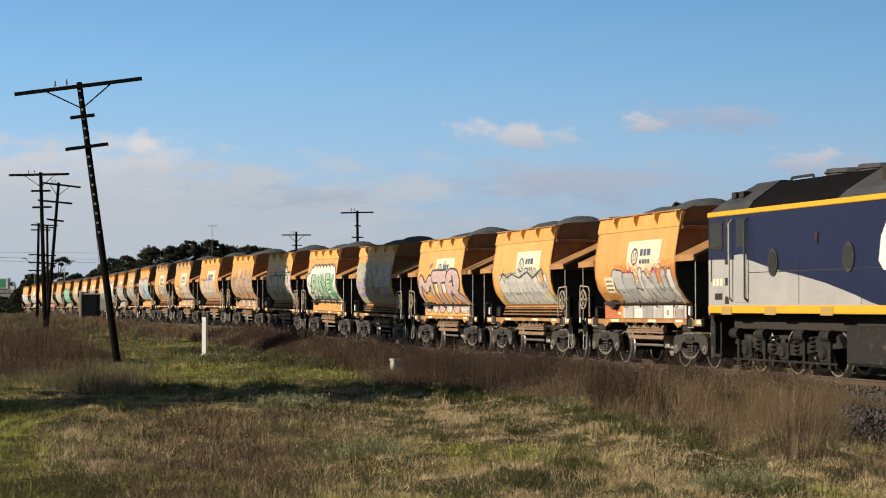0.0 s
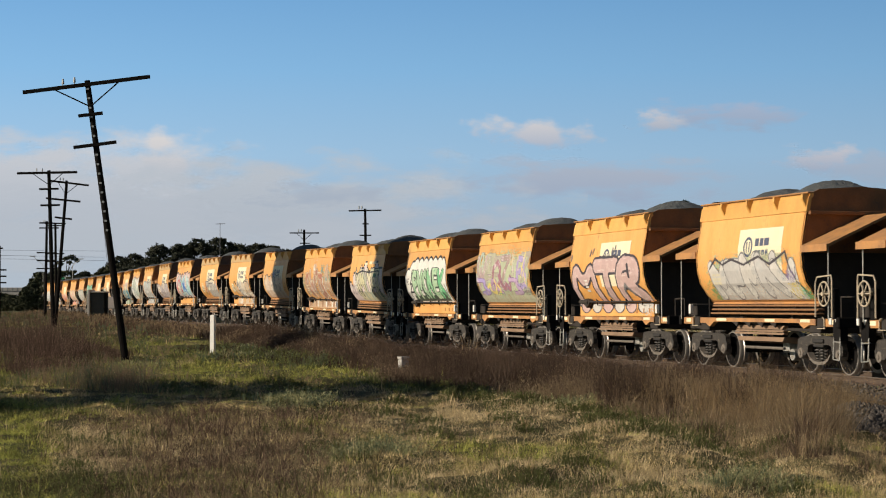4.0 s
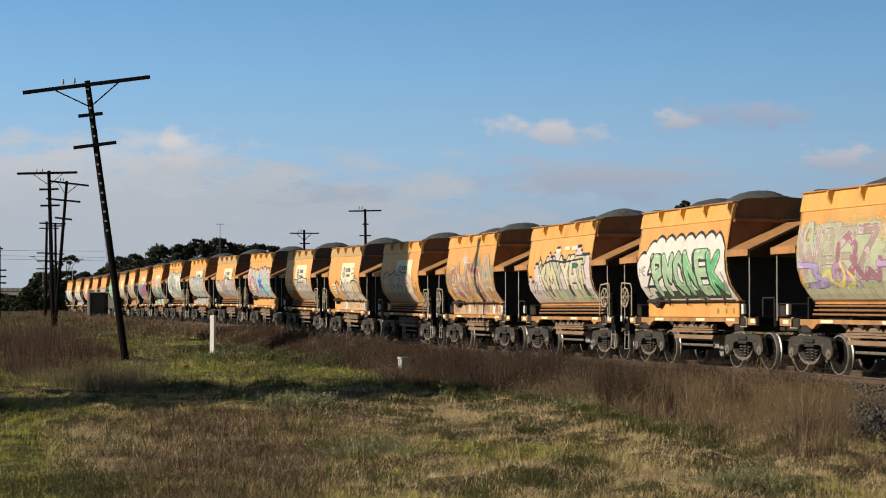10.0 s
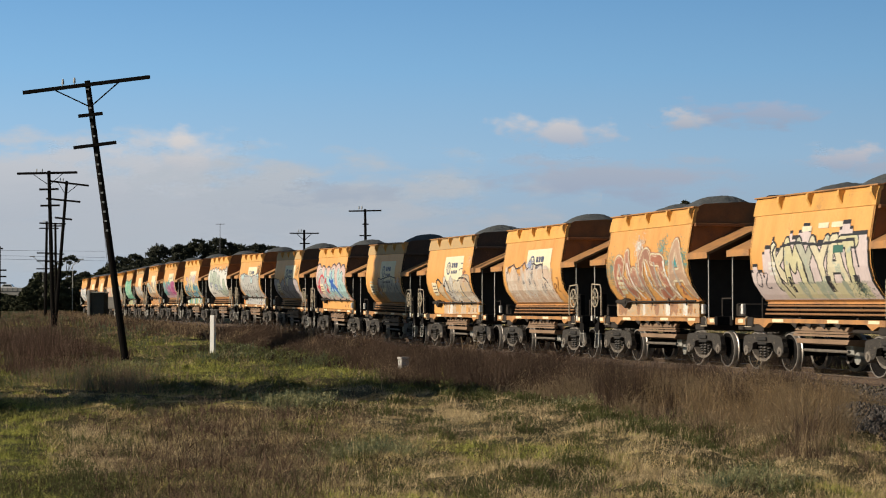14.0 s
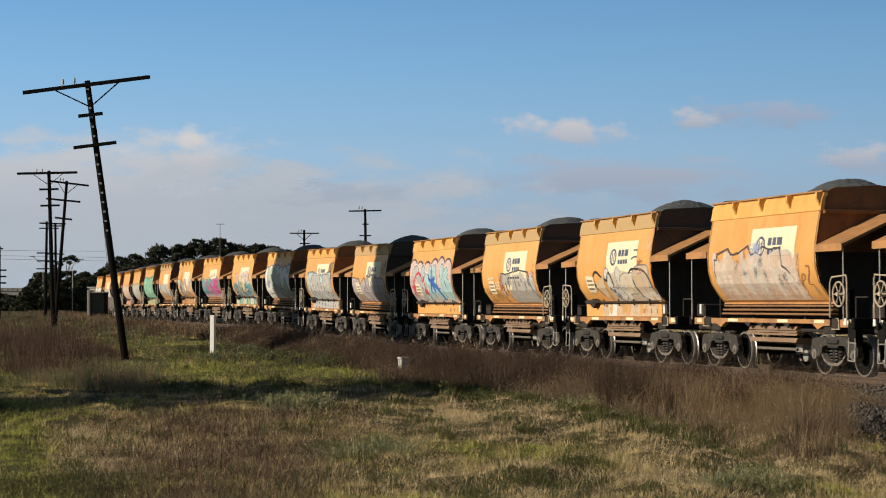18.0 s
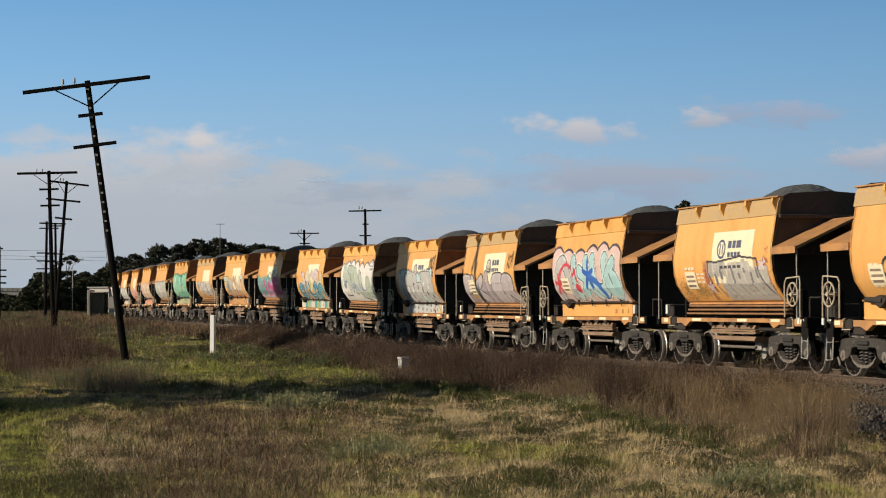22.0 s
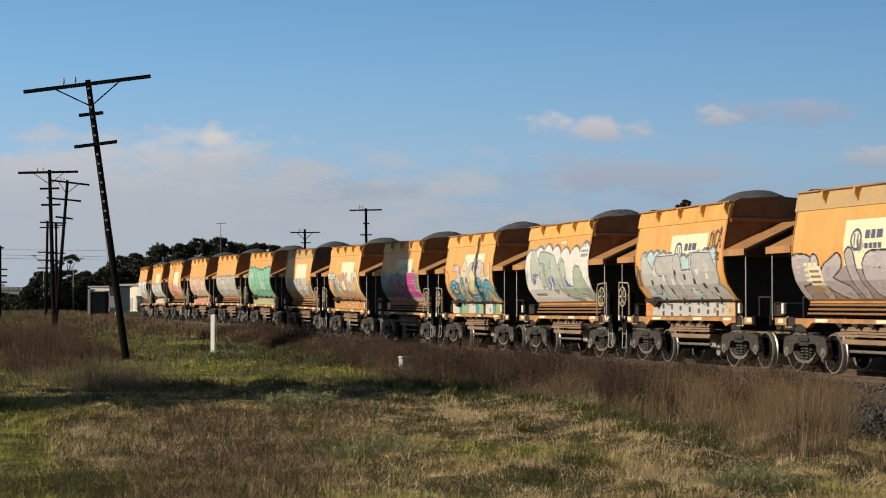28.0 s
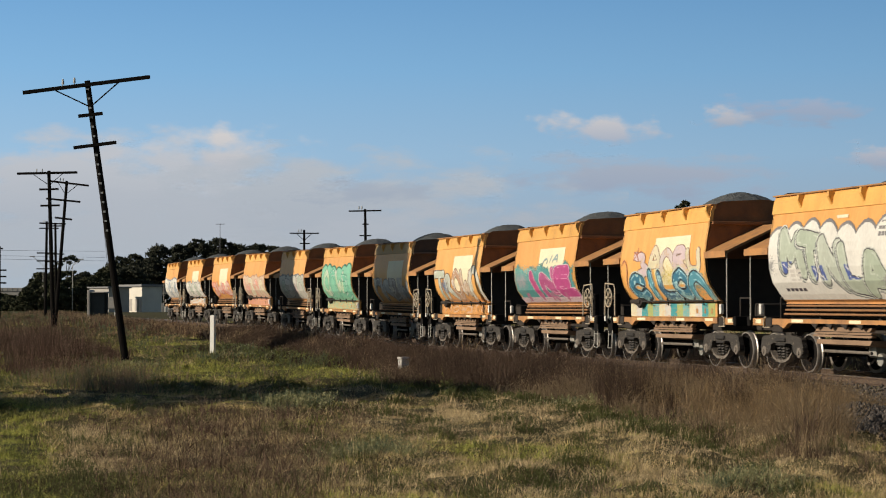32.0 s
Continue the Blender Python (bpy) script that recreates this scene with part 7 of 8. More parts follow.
def all_weeds():
    rng = np.random.default_rng(11)
    # belt along the line
    n = 7600
    s = -20 - 72 * rng.uniform(0, 1, n) ** 1.15
    outer = np.interp(s, [-95, -56, -42, -32, -20], [3.7, 6.1, 7.4, 7.7, 8.8])
    lat = 1.9 + (outer - 1.9) * rng.beta(1.5, 1.3, n)
    pts = np.array([on_line(a, b)[:2] for a, b in zip(s, lat)])
    x, y = pts[:, 0], pts[:, 1]
    c = 0.7 * wave(x, y, 0.6, 3.0) + 0.7 * wave(x, y, 1.9, 9.0)
    # open ground before the short stub
    keep = (c + rng.normal(0, 0.22, n) > -0.22) & ~((np.abs(x / y + 0.0206) < 0.007) & (y > 40) & (y < 54))
    x, y, c, s, lat, outer = x[keep], y[keep], c[keep], s[keep], lat[keep], outer[keep]
    n = len(x)
    f = (lat - 1.9) / (outer - 1.9)
    h = np.clip(0.42 + 0.72 * c + rng.normal(0, 0.14, n), 0.08, 1.35) * np.interp(f, [0, 0.25, 0.8, 1], [0.35, 0.9, 1, 0.5])
    kind = np.where(0.5 * rng.uniform(0, 1, n) + 0.8 * wave(x, y, 0.9, 5.0) + np.clip((s + 38) / 10, 0, 1) * 1.05 + 1.6 * np.clip(f - 0.8, 0, 1) * np.clip((s + 52) / 14, 0, 1) > 0.62, 1, 0)
    for k, m in ((0, WEED_BR), (1, WEED_TAN)):
        q = kind == k
        weeds(("brown_weeds", "tan_weeds")[k], ("dry brown bushy weeds along the line", "dry tan weeds along the line")[k], rng, x[q], y[q], h[q], [m],
              stems=12, seeds=(10, 8)[k], spread=0.22, seed_size=0.0115, thick=0.0032, bend=(0.05, 0.8))
    # tall fine grass in fans
    n = 330
    s = -19 - 60 * rng.uniform(0, 1, n) ** 1.3
    outer = np.interp(s, [-95, -56, -42, -32, -20], [3.7, 6.1, 7.4, 7.7, 8.8])
    lat = 2.4 + (outer - 2.4) * rng.uniform(0, 1, n) ** 0.8
    pts = np.array([on_line(a, b)[:2] for a, b in zip(s, lat)])
    ok = ~((np.abs(pts[:, 0] / pts[:, 1] + 0.0206) < 0.008) & (pts[:, 1] > 40) & (pts[:, 1] < 53))
    ok &= ~((pts[:, 0] / pts[:, 1] > 0.208) & (pts[:, 1] > 23) & (pts[:, 1] < 31.5))
    s, lat, outer, pts = s[ok], lat[ok], outer[ok], pts[ok]
    n = len(s)
    k = 90
    hh = np.repeat(rng.uniform(0.4, 1.1, n) * np.interp((lat - 2.4) / (outer - 2.4), [0, 0.7, 1], [1, 1, 0.45]), k) * rng.uniform(0.5, 1.1, n * k)
    x, y = np.repeat(pts[:, 0], k) + rng.normal(0, 0.13, n * k), np.repeat(pts[:, 1], k) + rng.normal(0, 0.13, n * k)
    mi = np.repeat(np.repeat((rng.uniform(0, 1, n) > 0.12 + 0.48 * np.clip((s + 42) / 14, 0, 1)).astype(int), k), 3)
    v, f = blades(rng, x, y, ground_z(x, y) - 0.02, hh, rng.uniform(0.004, 0.008, n * k) * np.clip(y / 26, 0.8, 3), rng.uniform(0.05, 1.2, n * k), True)
    tagged(new("tall_grass", tri_cloud("tall_grass", v, f, [WEED_TAN, WEED_BR], mi)), "tall fine dry grass in fans beside the line", "grass", kind="stuff")
    n = 430
    s = -20 - 11 * rng.uniform(0, 1, n)
    lat = 3.6 + 3.6 * rng.uniform(0, 1, n)
    pts = np.array([on_line(a, b)[:2] for a, b in zip(s, lat)])
    weeds("fluffy_tan_weeds", "fluffy pale tan weeds beside the line", rng, pts[:, 0], pts[:, 1], rng.uniform(0.45, 0.95, n), [WEED_GOLD, WEED_TAN, WEED_GOLD], stems=12, seeds=14, spread=0.25, seed_size=0.010, thick=0.003, bend=(0.05, 0.9))
    # farther belt
    n = 2600
    s = -85 - 150 * rng.uniform(0, 1, n)
    lat = 1.9 + 2.6 * rng.uniform(0, 1, n) ** 1.3
    pts = np.array([on_line(a, b)[:2] for a, b in zip(s, lat)])
    weeds("far_brown_weeds", "low dry brown weeds farther along the line", rng, pts[:, 0], pts[:, 1], rng.uniform(0.2, 0.6, n), [WEED_BR, WEED_TAN], stems=6, seeds=6, spread=0.4, seed_size=0.015)
    # beyond the line: dark weeds added to stand for shade under the wagons
    n = 1500
    s = -15 - 110 * rng.uniform(0, 1, n)
    lat = -4.2 - 5 * rng.uniform(0, 1, n) ** 1.3
    pts = np.array([on_line(a, b)[:2] for a, b in zip(s, lat)])
    weeds("far_side_weeds", "added dark brown weeds standing for shade under the wagons", rng, pts[:, 0], pts[:, 1], rng.uniform(0.4, 1.0, n), [WEED_BR], stems=9, seeds=7, spread=0.35, seed_size=0.02)
    # shrubs at the verge's edge
    shrubs = [(-0.236, 73, 1.2), (-0.214, 64, 1.5), (-0.205, 62, 1.6), (-0.197, 65, 1.45), (-0.189, 61, 0.9), (-0.182, 64, 0.8), (-0.225, 77, 1.35), (-0.208, 72, 1.2),
              (-0.212, 56, 0.5), (-0.200, 55, 0.45)]
    k = 100
    cx = np.repeat(np.array([u * d_ for u, d_, _ in shrubs]), k); cy = np.repeat(np.array([d_ for _, d_, _ in shrubs]), k); ch = np.repeat(np.array([h_ for *_, h_ in shrubs]), k)
    rr, aa = rng.rayleigh(0.55, len(cx)), rng.uniform(0, 2 * np.pi, len(cx))
    x, y = cx + rr * np.cos(aa), cy + 1.6 * rr * np.sin(aa)
    h = ch * np.exp(-(rr / 1.25) ** 2) * rng.uniform(0.55, 1.15, len(cx)) + 0.12
    weeds("reddish_scrub", "reddish brown leafless scrub on the verge", rng, x, y, h, [SCRUB, WEED_BR, WEED_DARK, SCRUB, WEED_RED], stems=11, seeds=13, spread=0.5, seed_size=0.0075, thick=0.0028)
    # grey-green and tan stalks before the scrub and round the leaning pole
    n = 300
    y = 45 + 17 * rng.uniform(0, 1, n)
    x = (-0.178 + 0.018 * rng.normal(0, 1, n)) * y
    low = np.interp(np.abs(x / y + 0.164), [0.004, 0.012], [0.45, 1])
    weeds("verge_stalks", "grey-green and tan weed stalks before the scrub", rng, x, y, low * rng.uniform(0.14, 0.52, n) * (0.8 + 0.5 * wave(x, y, 0.8, 3)), [WEED_GRN, WEED_TAN, WEED_LEAF, WEED_TAN, WEED_RED], stems=7, seeds=9, spread=0.25, seed_size=0.011, thick=0.003)
    # sprawling leafy mats beside the marker post
    n = 420
    k = rng.integers(0, 5, n)
    y = np.array([70.0, 66, 62, 58, 73])[k] + rng.normal(0, 1.6, n)
    x = np.array([-0.112, -0.096, -0.080, -0.070, -0.118])[k] * y + rng.normal(0, 0.55, n)
    clear = (np.abs(x / y + 0.120) > 0.0035) | (y < 61)
    x, y = x[clear], y[clear]
    weeds("leafy_mats", "dark sprawling leafy weeds beside the post", rng, x, y, rng.uniform(0.10, 0.42, len(x)), [WEED_LEAF, WEED_LEAF, WEED_GRN, WEED_DARK], stems=7, seeds=8, spread=0.4, seed_size=0.016, thick=0.004)
    # dark leafy tufts that break up the sunny turf
    n, k = 210, 9
    y0 = 41 + 62 * rng.uniform(0, 1, n) ** 1.3
    x0 = (-0.235 + 0.235 * rng.uniform(0, 1, n)) * y0
    x, y = np.repeat(x0, k) + rng.normal(0, 0.32, n * k), np.repeat(y0, k) + rng.normal(0, 0.45, n * k)
    ok = line_dist(x, y) > 6.5
    weeds("verge_tufts", "dark green and straw tufts on the verge", rng, x[ok], y[ok], rng.uniform(0.10, 0.36, ok.sum()), [WEED_LEAF, WEED_LEAF, WEED_TAN, WEED_GRN], stems=7, seeds=7, spread=0.22, seed_size=0.012, thick=0.003)
    # rank dark green patch near the camera
    n = 420
    y = 18.2 + 2.0 * rng.uniform(0, 1, n)
    x = (-0.193 + 0.019 * rng.normal(0, 1, n)) * y
    weeds("dark_leafy_patch", "low dark green leafy weeds close by", rng, x, y, rng.uniform(0.08, 0.26, n), [WEED_LEAF, WEED_DARK, WEED_LEAF], stems=6, seeds=8, spread=0.16, seed_size=0.016, thick=0.004)
    # rough ground far off
    n = 2300
    y = 95 + 230 * rng.uniform(0, 1, n) ** 1.4
    x = -(0.135 + 0.12 * rng.uniform(0, 1, n)) * y
    keep = line_dist(x, y) > 3.5
    weeds("far_verge_weeds", "rough weeds on the far verge", rng, x[keep], y[keep], rng.uniform(0.15, 0.75, keep.sum()) * (0.7 + 0.6 * wave(x[keep], y[keep], 0.2, 4)), [SCRUB, WEED_BR, WEED_GRN, WEED_LEAF, WEED_TAN], stems=6, seeds=6, spread=0.6, seed_size=0.016)
    # round the stub
    n = 260
    y = 44.5 + 10 * rng.uniform(0, 1, n)
    x = -0.0206 * y + rng.uniform(-0.45, 0.45, n)
    weeds("stub_weeds", "brown weeds round the short stub", rng, x, y, np.interp(y, [44, 49, 52, 54.5], [0.5, 0.46, 0.3, 0.4]) * rng.uniform(0.5, 1.05, n), [WEED_BR, WEED_TAN, WEED_BR], stems=10, seeds=9, spread=0.2, seed_size=0.0105, thick=0.0032, bend=(0.05, 0.8))
    # foreground stalks
    n = 1000
    y = 17 + 15 * rng.uniform(0, 1, n)
    x = (-0.116 + 0.036 * rng.normal(0, 1, n)) * y
    weeds("foreground_stalks", "sparse brown weed stalks over short grass", rng, x, y, rng.uniform(0.10, 0.55, n) * rng.uniform(0.6, 1, n), [WEED_RED, SCRUB, WEED_TAN, WEED_BR, WEED_DARK, WEED_BR], stems=8, seeds=6, spread=0.20, seed_size=0.010, thick=0.0042, bend=(0.1, 1.15))
    # pale stalks before the shade
    n = 300
    y = 40 + 8 * rng.uniform(0, 1, n)
    x = (-0.174 + 0.014 * rng.normal(0, 1, n)) * y
    weeds("pale_stalks", "pale upright weed stalks at the shade's edge", rng, x, y, rng.uniform(0.2, 0.7, n), [WEED_TAN, WEED_RED, WEED_GRN], stems=6, seeds=6, spread=0.2, seed_size=0.010, thick=0.003)
    n = 750
    x, y = field(rng, n, 17, 48)
    weeds("scattered_stalks", "scattered dry stalks in the grass", rng, x, y, rng.uniform(0.10, 0.38, n), [WEED_TAN, WEED_DARK, WEED_RED, GR_DRY], stems=6, seeds=4, spread=0.22, seed_size=0.011, thick=0.0042, bend=(0.1, 1.2))
    # dark bushy weeds that stand alone
    n, k = 84, 26
    s = -29 - 28 * rng.uniform(0, 1, n) ** 1.1
    outer = np.interp(s, [-95, -56, -42, -32, -20], [3.7, 6.1, 7.4, 7.7, 8.8])
    lat = 2.8 + (outer - 3.2) * rng.uniform(0, 1, n)
    pts = np.array([on_line(a, b)[:2] for a, b in zip(s, lat)])
    r = np.repeat(rng.uniform(0.10, 0.24, n), k)
    x, y = np.repeat(pts[:, 0], k) + rng.normal(0, 1, n * k) * r, np.repeat(pts[:, 1], k) + rng.normal(0, 1, n * k) * r
    weeds("bushy_dark_weeds", "tall bushy dark brown weeds standing alone", rng, x, y, np.repeat(rng.uniform(0.65, 1.15, n), k) * rng.uniform(0.5, 1, n * k), [WEED_DARK, WEED_BR, WEED_BR], stems=8, seeds=9, spread=0.14, seed_size=0.011, thick=0.0035)
    # dark green leafy weeds by the belt's edge and in the grass
    n, k = 90, 20
    s = -22 - 26 * rng.uniform(0, 1, n)
    lat = np.interp(s, [-95, -56, -42, -32, -20], [3.7, 6.1, 7.4, 7.7, 8.8]) + rng.normal(0.1, 0.45, n)
    pts = np.array([on_line(a, b)[:2] for a, b in zip(s, lat)])
    fx, fy = field(rng, 150, 17, 46)
    x0, y0 = np.concatenate([pts[:, 0], fx]), np.concatenate([pts[:, 1], fy])
    r = np.repeat(rng.uniform(0.08, 0.28, len(x0)), k)
    x, y = np.repeat(x0, k) + rng.normal(0, 1, len(r)) * r, np.repeat(y0, k) + rng.normal(0, 1, len(r)) * r
    weeds("leafy_green_weeds", "dark green leafy weeds in the grass", rng, x, y, rng.uniform(0.06, 0.22, len(x)), [WEED_LEAF], stems=4, seeds=6, spread=0.14, seed_size=0.020)
    # grey-green clumps
    cl = np.array([(521, 722), (500, 727), (545, 719), (535, 724), (508, 720), (440, 632), (415, 625), (470, 640), (1280, 862), (1315, 857), (1360, 858), (620, 810), (690, 805), (1010, 730), (660, 795), (380, 640), (240, 650), (210, 660)])
    yy = 1.8 * 3400 / (cl[:, 1] - 546)
    xx = (cl[:, 0] - 784) / 3400 * yy
    r = np.repeat(0.012 * yy, 26)
    x = np.repeat(xx, 26) + rng.normal(0, 0.6, len(r)) * r; y = np.repeat(yy, 26) + rng.normal(0, 1, len(r)) * r
    weeds("grey_green_weeds", "grey-green leafy weed clumps in the grass", rng, x, y, rng.uniform(0.10, 0.30, len(x)), [WEED_PALE, WEED_PALE, WEED_GRN], stems=6, seeds=7, spread=0.16, seed_size=0.024, bend=(0.2, 1.2))


grass()
tussocks()
all_weeds()

# ------------------------------------------------------------------ loose stones and sleepers
def stones(name, label, rng, x, y, z, size, mat_):
    n = len(x)
    o = np.array([(1, 0, 0), (-1, 0, 0), (0, 1, 0), (0, -1, 0), (0, 0, 1), (0, 0, -1)], float)
    v = o[None] * size[:, None, None] * rng.uniform(0.6, 1.2, (n, 6, 1)) + rng.normal(0, 0.18, (n, 6, 3)) * size[:, None, None]
    v = v + np.stack([x, y, z], 1)[:, None]
    f = np.array([(0, 2, 4), (2, 1, 4), (1, 3, 4), (3, 0, 4), (2, 0, 5), (1, 2, 5), (3, 1, 5), (0, 3, 5)])
    f = (np.arange(n)[:, None, None] * 6 + f[None]).reshape(-1, 3)
    tagged(new(name, tri_cloud(name, v.reshape(-1, 3), f, mat_)), label, "stones", kind="stuff")


LOOSE = surface("loose_ballast_stone", (0.10, 0.084, 0.068), (0.06, 0.051, 0.043), rough=0.95, scale=6, bump=0.2, island=0.5)
rng = np.random.default_rng(77)
n = 9000
s_ = -18 - 62 * rng.uniform(0, 1, n) ** 1.2
lt = rng.uniform(-1.5, 2.9, n)
pt = np.array([on_line(a, b)[:3] for a, b in zip(s_, lt)])
stones("ballast_stones", "loose dark ballast stones along the rails", rng, pt[:, 0], pt[:, 1], pt[:, 2] + np.interp(lt, [-1.6, 1.1, 2.6, 3], [-0.16, -0.16, -0.40, -0.42]), rng.uniform(0.025, 0.06, n), LOOSE)
n = 4200
r_, a_ = np.sqrt(rng.uniform(0, 1, n)), rng.uniform(0, 2 * np.pi, n)
gx, gy = 6.45 + 0.85 * r_ * np.cos(a_), 28.2 + 2.0 * r_ * np.sin(a_)
stones("gravel_heap", "low heap of dark grey gravel beside the line", rng, gx, gy, ground_z(gx, gy) + 0.34 * (1 - r_ ** 2) * rng.uniform(0.75, 1, n), rng.uniform(0.02, 0.05, n), LOOSE)
trk = thing("sleepers", Matrix(), "weathered timber sleepers under the rails", "sleepers", kind="structure")
SLEEPER = Shape().box(-0.12, 0.12, -1.3, 1.3, -0.14, 0.0, 0.012).mesh("sleeper", surface("weathered_sleeper", (0.10, 0.08, 0.06), (0.06, 0.05, 0.04), rough=0.9, scale=3, bump=0.4, rnd=0.3))
for k in range(95):
    a = on_line(-15 - 0.68 * k, -0.8)
    sl = part("sleeper", SLEEPER, None, trk)
    sl.matrix_basis = pose(a[0], a[1], a[2] - 0.165, 0, 0, -math.degrees(a[3]))

# ------------------------------------------------------------------ sky backdrop and clouds
def backdrop_sky():
    m, n, l = node_mat("sky_gradient")
    n.remove(n["Principled BSDF"])
    tc, sep = n.new("ShaderNodeTexCoord"), n.new("ShaderNodeSeparateXYZ")
    l.new(tc.outputs["Object"], sep.inputs[0])
    mr = n.new("ShaderNodeMapRange")
    mr.inputs["From Min"].default_value, mr.inputs["From Max"].default_value = 0, 760
    l.new(sep.outputs[2], mr.inputs[0])
    ramp = n.new("ShaderNodeValToRGB")
    el = ramp.color_ramp.elements
    el[0].position, el[0].color = 0.0, (0.45, 0.50, 0.56, 1)
    el[1].position, el[1].color = 1.0, (0.165, 0.385, 0.69, 1)
    for p, c in ((0.22, (0.41, 0.51, 0.62, 1)), (0.45, (0.355, 0.56, 0.77, 1)), (0.7, (0.25, 0.495, 0.775, 1))):
        e = el.new(p); e.color = c
    l.new(mr.outputs[0], ramp.inputs[0])
    em = n.new("ShaderNodeEmission")
    l.new(ramp.outputs[0], em.inputs[0])
    side = n.new("ShaderNodeMapRange")
    side.inputs["From Min"].default_value, side.inputs["From Max"].default_value = -1000, 1000
    side.inputs["To Min"].default_value, side.inputs["To Max"].default_value = 0.935, 0.77
    l.new(sep.outputs[0], side.inputs[0]); l.new(side.outputs[0], em.inputs[1])
    l.new(em.outputs[0], n["Material Output"].inputs[0])
    sh = Shape()
    R = 4300
    sh.grid([[(R * math.sin(a), R * math.cos(a), z) for z in (-60, 300, 900, 1500)] for a in np.linspace(-0.42, 0.42, 25)])
    ob = new("sky_backdrop", sh.mesh("sky_backdrop", m, normals=False))
    tagged(ob, "pale blue winter sky backdrop, deeper blue above", "sky", kind="structure")


backdrop_sky()


def cloud_mat(name, col, dark, soft, dens, scale, seed, squash, full):
    m, n, l = node_mat(name)
    n.remove(n["Principled BSDF"])
    tc = n.new("ShaderNodeTexCoord")
    mp = n.new("ShaderNodeMapping")
    mp.inputs["Location"].default_value = (seed, seed * 0.7, 0)
    mp.inputs["Scale"].default_value = (scale, scale, scale * squash)
    l.new(tc.outputs["Object"], mp.inputs[0])
    ns = n.new("ShaderNodeTexNoise")
    ns.inputs["Scale"].default_value, ns.inputs["Detail"].default_value, ns.inputs["Roughness"].default_value = 1.0, 8, 0.52
    l.new(mp.outputs[0], ns.inputs["Vector"])
    ln = n.new("ShaderNodeVectorMath"); ln.operation = "LENGTH"
    mp2 = n.new("ShaderNodeMapping")
    mp2.inputs["Location"].default_value = (-1, -1, -1); mp2.inputs["Scale"].default_value = (2, 2, 2)
    l.new(tc.outputs["Generated"], mp2.inputs[0])
    sp = n.new("ShaderNodeSeparateXYZ"); cb = n.new("ShaderNodeCombineXYZ")
    l.new(mp2.outputs[0], sp.inputs[0]); l.new(sp.outputs[0], cb.inputs[0]); l.new(sp.outputs[2], cb.inputs[2])
    l.new(cb.outputs[0], ln.inputs[0])
    sub = n.new("ShaderNodeMath"); sub.operation = "MULTIPLY_ADD"
    sub.inputs[1].default_value, sub.inputs[2].default_value = -soft, soft * full
    l.new(ln.outputs["Value"], sub.inputs[0])
    ad = n.new("ShaderNodeMath"); ad.operation = "ADD"
    l.new(sub.outputs[0], ad.inputs[0]); l.new(ns.outputs[0], ad.inputs[1])
    mr = n.new("ShaderNodeMapRange"); mr.interpolation_type = "SMOOTHSTEP"
    mr.inputs["From Min"].default_value, mr.inputs["From Max"].default_value, mr.inputs["To Max"].default_value = 0.39, 0.72, dens
    l.new(ad.outputs[0], mr.inputs[0])
    # lit upper part, greyer base
    mr3 = n.new("ShaderNodeMapRange")
    mr3.inputs["From Min"].default_value, mr3.inputs["From Max"].default_value = -0.6, 0.5
    l.new(sp.outputs[2], mr3.inputs[0])
    mx = n.new("ShaderNodeMix"); mx.data_type = "RGBA"
    l.new(mr3.outputs[0], mx.inputs[0]); mx.inputs[6].default_value, mx.inputs[7].default_value = (*dark, 1), (*col, 1)
    em = n.new("ShaderNodeEmission"); tr = n.new("ShaderNodeBsdfTransparent"); ms = n.new("ShaderNodeMixShader")
    em.inputs[1].default_value = 0.95
    l.new(mx.outputs[2], em.inputs[0]); l.new(mr.outputs[0], ms.inputs[0]); l.new(tr.outputs[0], ms.inputs[1]); l.new(em.outputs[0], ms.inputs[2])
    l.new(ms.outputs[0], n["Material Output"].inputs[0])
    return m


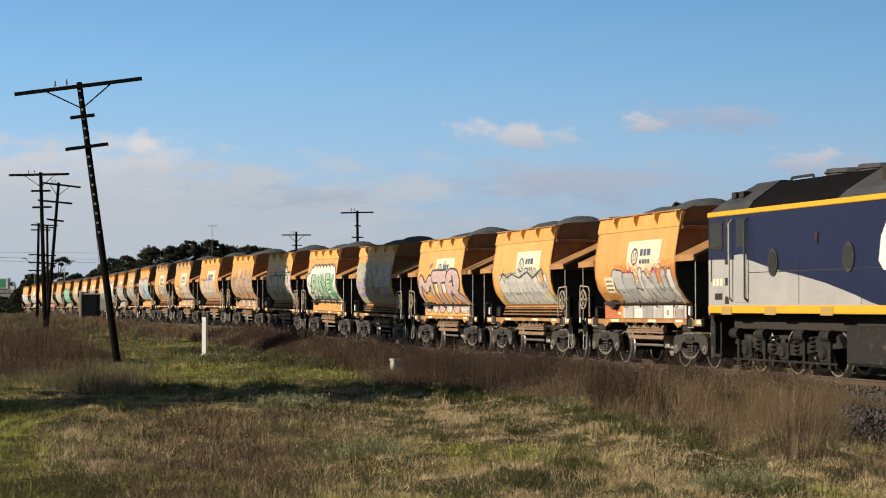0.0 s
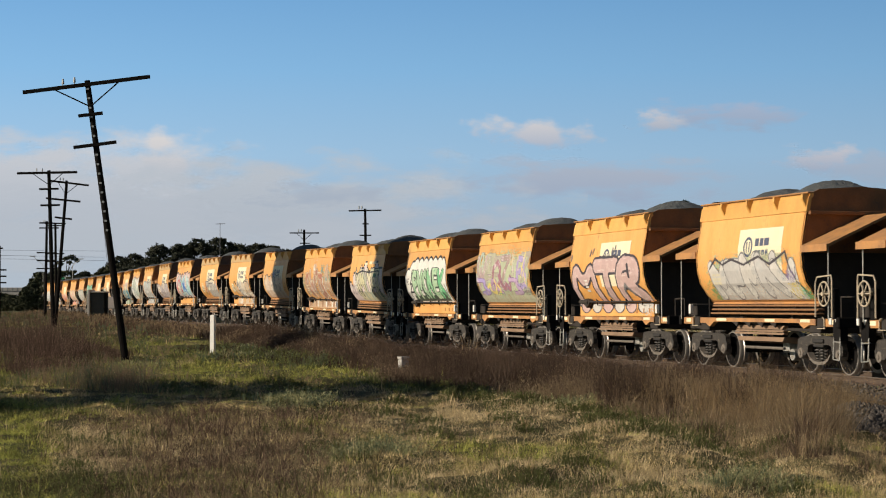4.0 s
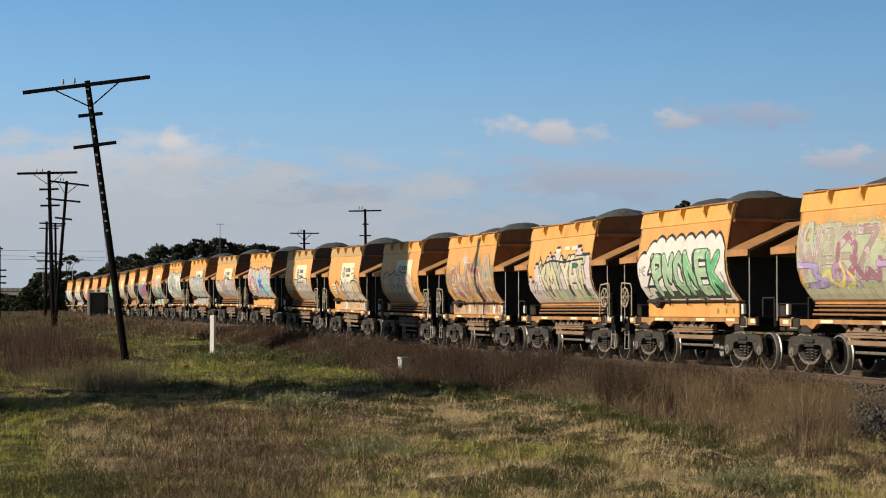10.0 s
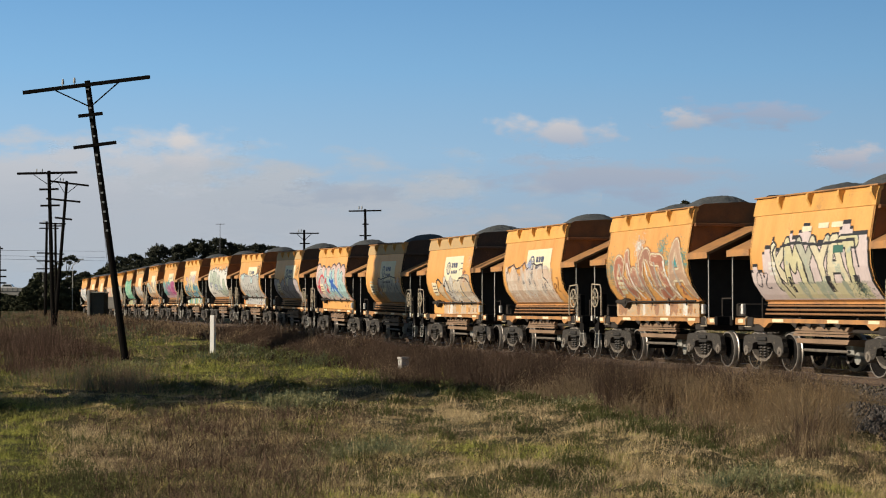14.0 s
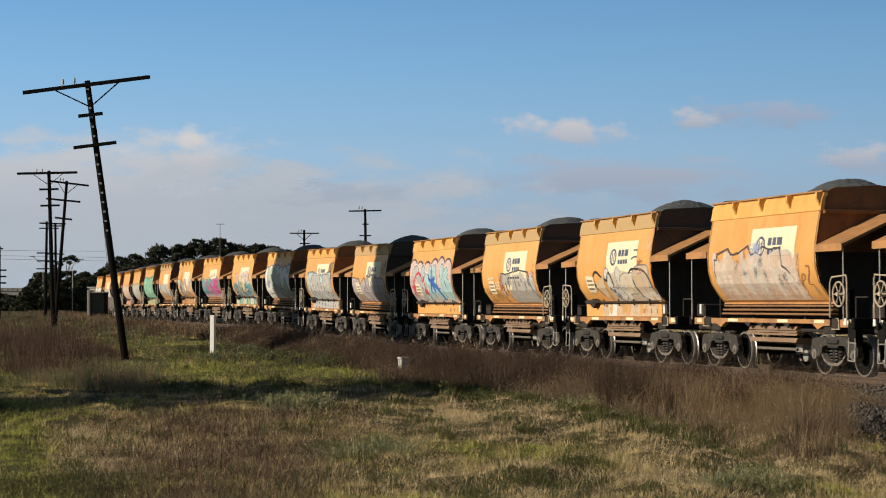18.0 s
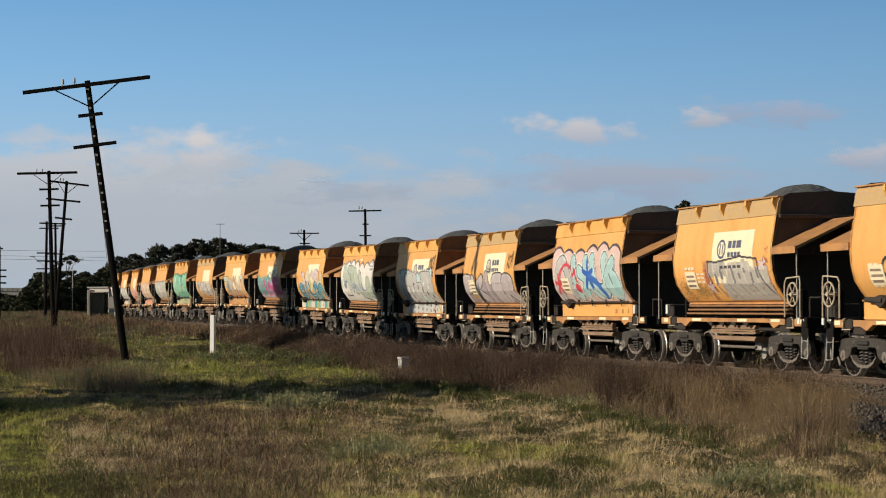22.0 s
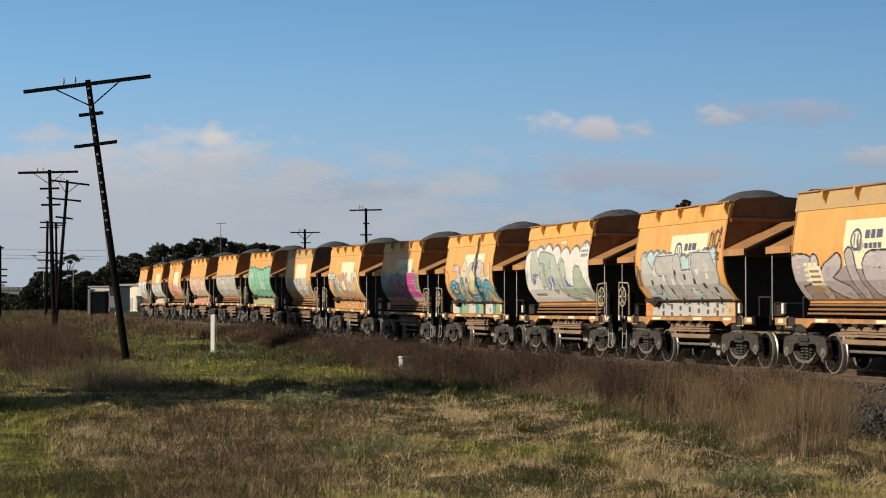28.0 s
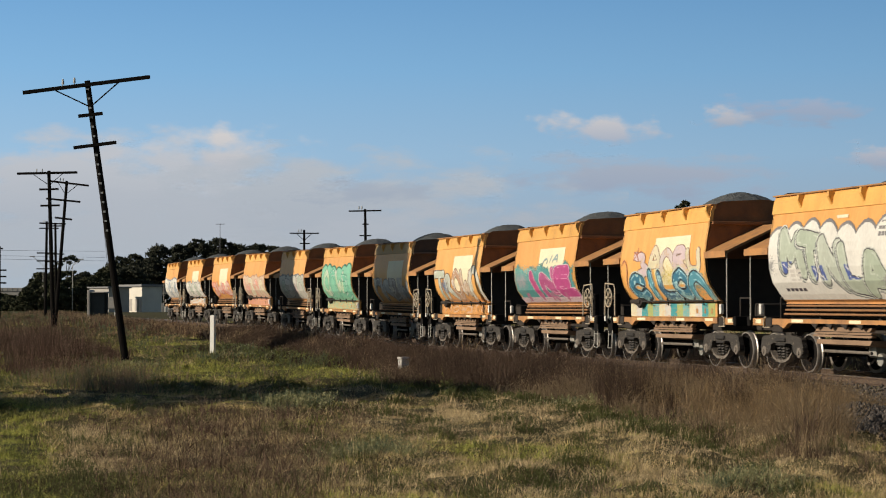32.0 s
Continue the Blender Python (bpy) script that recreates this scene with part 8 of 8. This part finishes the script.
CLOUDS = []
WARM, LAV, GREYC = (0.64, 0.61, 0.61), (0.34, 0.40, 0.50), (0.38, 0.44, 0.54)
for i, (x, y, wd, ht, col, dark, dens, sc, sqz, v) in enumerate((
        (934, 238, 215, 60, WARM, (0.38, 0.44, 0.55), 0.95, 1 / 72, 1.9, 4.2),
        (1150, 219, 110, 42, (0.56, 0.55, 0.58), (0.32, 0.40, 0.52), 1.0, 1 / 60, 2.2, 4.2),
        (1268, 205, 240, 50, (0.36, 0.44, 0.58), (0.31, 0.39, 0.52), 1.0, 1 / 80, 3.0, 4.2),
        (262, 284, 310, 92, (0.66, 0.64, 0.64), (0.45, 0.49, 0.56), 1.0, 1 / 95, 2.0, 4.0),
        (1060, 320, 480, 80, (0.40, 0.45, 0.54), (0.33, 0.40, 0.52), 1.0, 1 / 105, 3.2, 3.2),
        (1440, 284, 160, 46, (0.54, 0.53, 0.57), (0.33, 0.40, 0.52), 0.95, 1 / 60, 2.4, 4.0),
        (1540, 300, 200, 60, GREYC, LAV, 0.75, 1 / 90, 2.6, 4.0),
        (335, 352, 220, 56, (0.61, 0.61, 0.63), (0.42, 0.47, 0.55), 0.9, 1 / 70, 2.4, 3.2),
        (430, 372, 800, 150, (0.47, 0.515, 0.57), (0.40, 0.45, 0.52), 1.0, 1 / 120, 3.0, 2.6),
        (50, 342, 460, 150, (0.54, 0.565, 0.61), (0.42, 0.47, 0.54), 1.0, 1 / 105, 2.6, 3.0),
        (560, 352, 300, 44, (0.38, 0.44, 0.53), (0.36, 0.42, 0.51), 0.85, 1 / 75, 3.2, 3.0),
        (150, 425, 900, 130, (0.46, 0.50, 0.56), (0.45, 0.49, 0.54), 0.85, 1 / 170, 3.2, 2.0))):
    d = 4000.0 - 40 * i
    c = sight(x, y, d)
    hw, hh = wd / 3400 * d / 2, ht / 3400 * d / 2
    hw, hh = hw * 1.5, hh * 1.6
    sh = Shape()
    sh.grid([[(hw * a, -0.02 * hw * (1 - a * a), hh * b) for b in np.linspace(-1, 1, 5)] for a in np.linspace(-1, 1, 9)])
    ob = new("cloud", sh.mesh("cloud", cloud_mat("cloud_vapour", col, dark, 0.56, dens, sc, i * 7.3 + 2, sqz, 0.74 if wd > 410 and x < 500 else 0.56), normals=False))
    ob.location = c
    ob.visible_shadow = False
    tagged(ob, "soft low cloud, warm lit top and grey base", "cloud", "drifting clouds")
    CLOUDS.append((ob, c, v / 3400 * d))


# ------------------------------------------------------------------ movement
def set_on_line(s, half):
    a, b = on_line(s - half, -0.8), on_line(s + half, -0.8)
    d = Vector((b[0] - a[0], b[1] - a[1], b[2] - a[2]))
    return pose((a[0] + b[0]) / 2, (a[1] + b[1]) / 2, (a[2] + b[2]) / 2, 0, -math.degrees(math.atan2(d.z, d.xy.length)), math.degrees(math.atan2(d.y, d.x)))


def motions():
    for n, w in WAGONS.items():
        walk(w, [(t, set_on_line(train_s(n, t), 2.865)) for t in range(0, 33)])
    off = 4.75 + 10.0
    walk(LOCO, [(t, set_on_line(train_s(24, t) + off, 6.65) @ pose(-10.0, 0, 0)) for t in range(0, 33)])
    turn = [k * 4 / 30 for k in range(241)]
    for top, ref in [(w, n) for n, w in WAGONS.items()] + [(LOCO, 24)]:
        for ob in top.children_recursive:
            if ob.name.startswith("wheelset"):
                r, c = (0.5 if top == LOCO else 0.42), ob.location.copy()
                walk(ob, [(t, Matrix.Translation(c) @ Matrix.Rotation((train_s(24, t) - train_s(24, 0)) / r, 4, "Y")) for t in turn])
    for ob, rows in TRAFFIC:
        walk(ob, [(t, Matrix.Translation(bq + Vector((x, 3.0, 3.9)))) for t, x in rows])
    for ob, c, v in CLOUDS:
        walk(ob, [(t, Matrix.Translation(c + Vector((v * t, 0, 0.28 * v / 4.2 * t)))) for t in (0, 8, 16, 24, 32)])


motions()
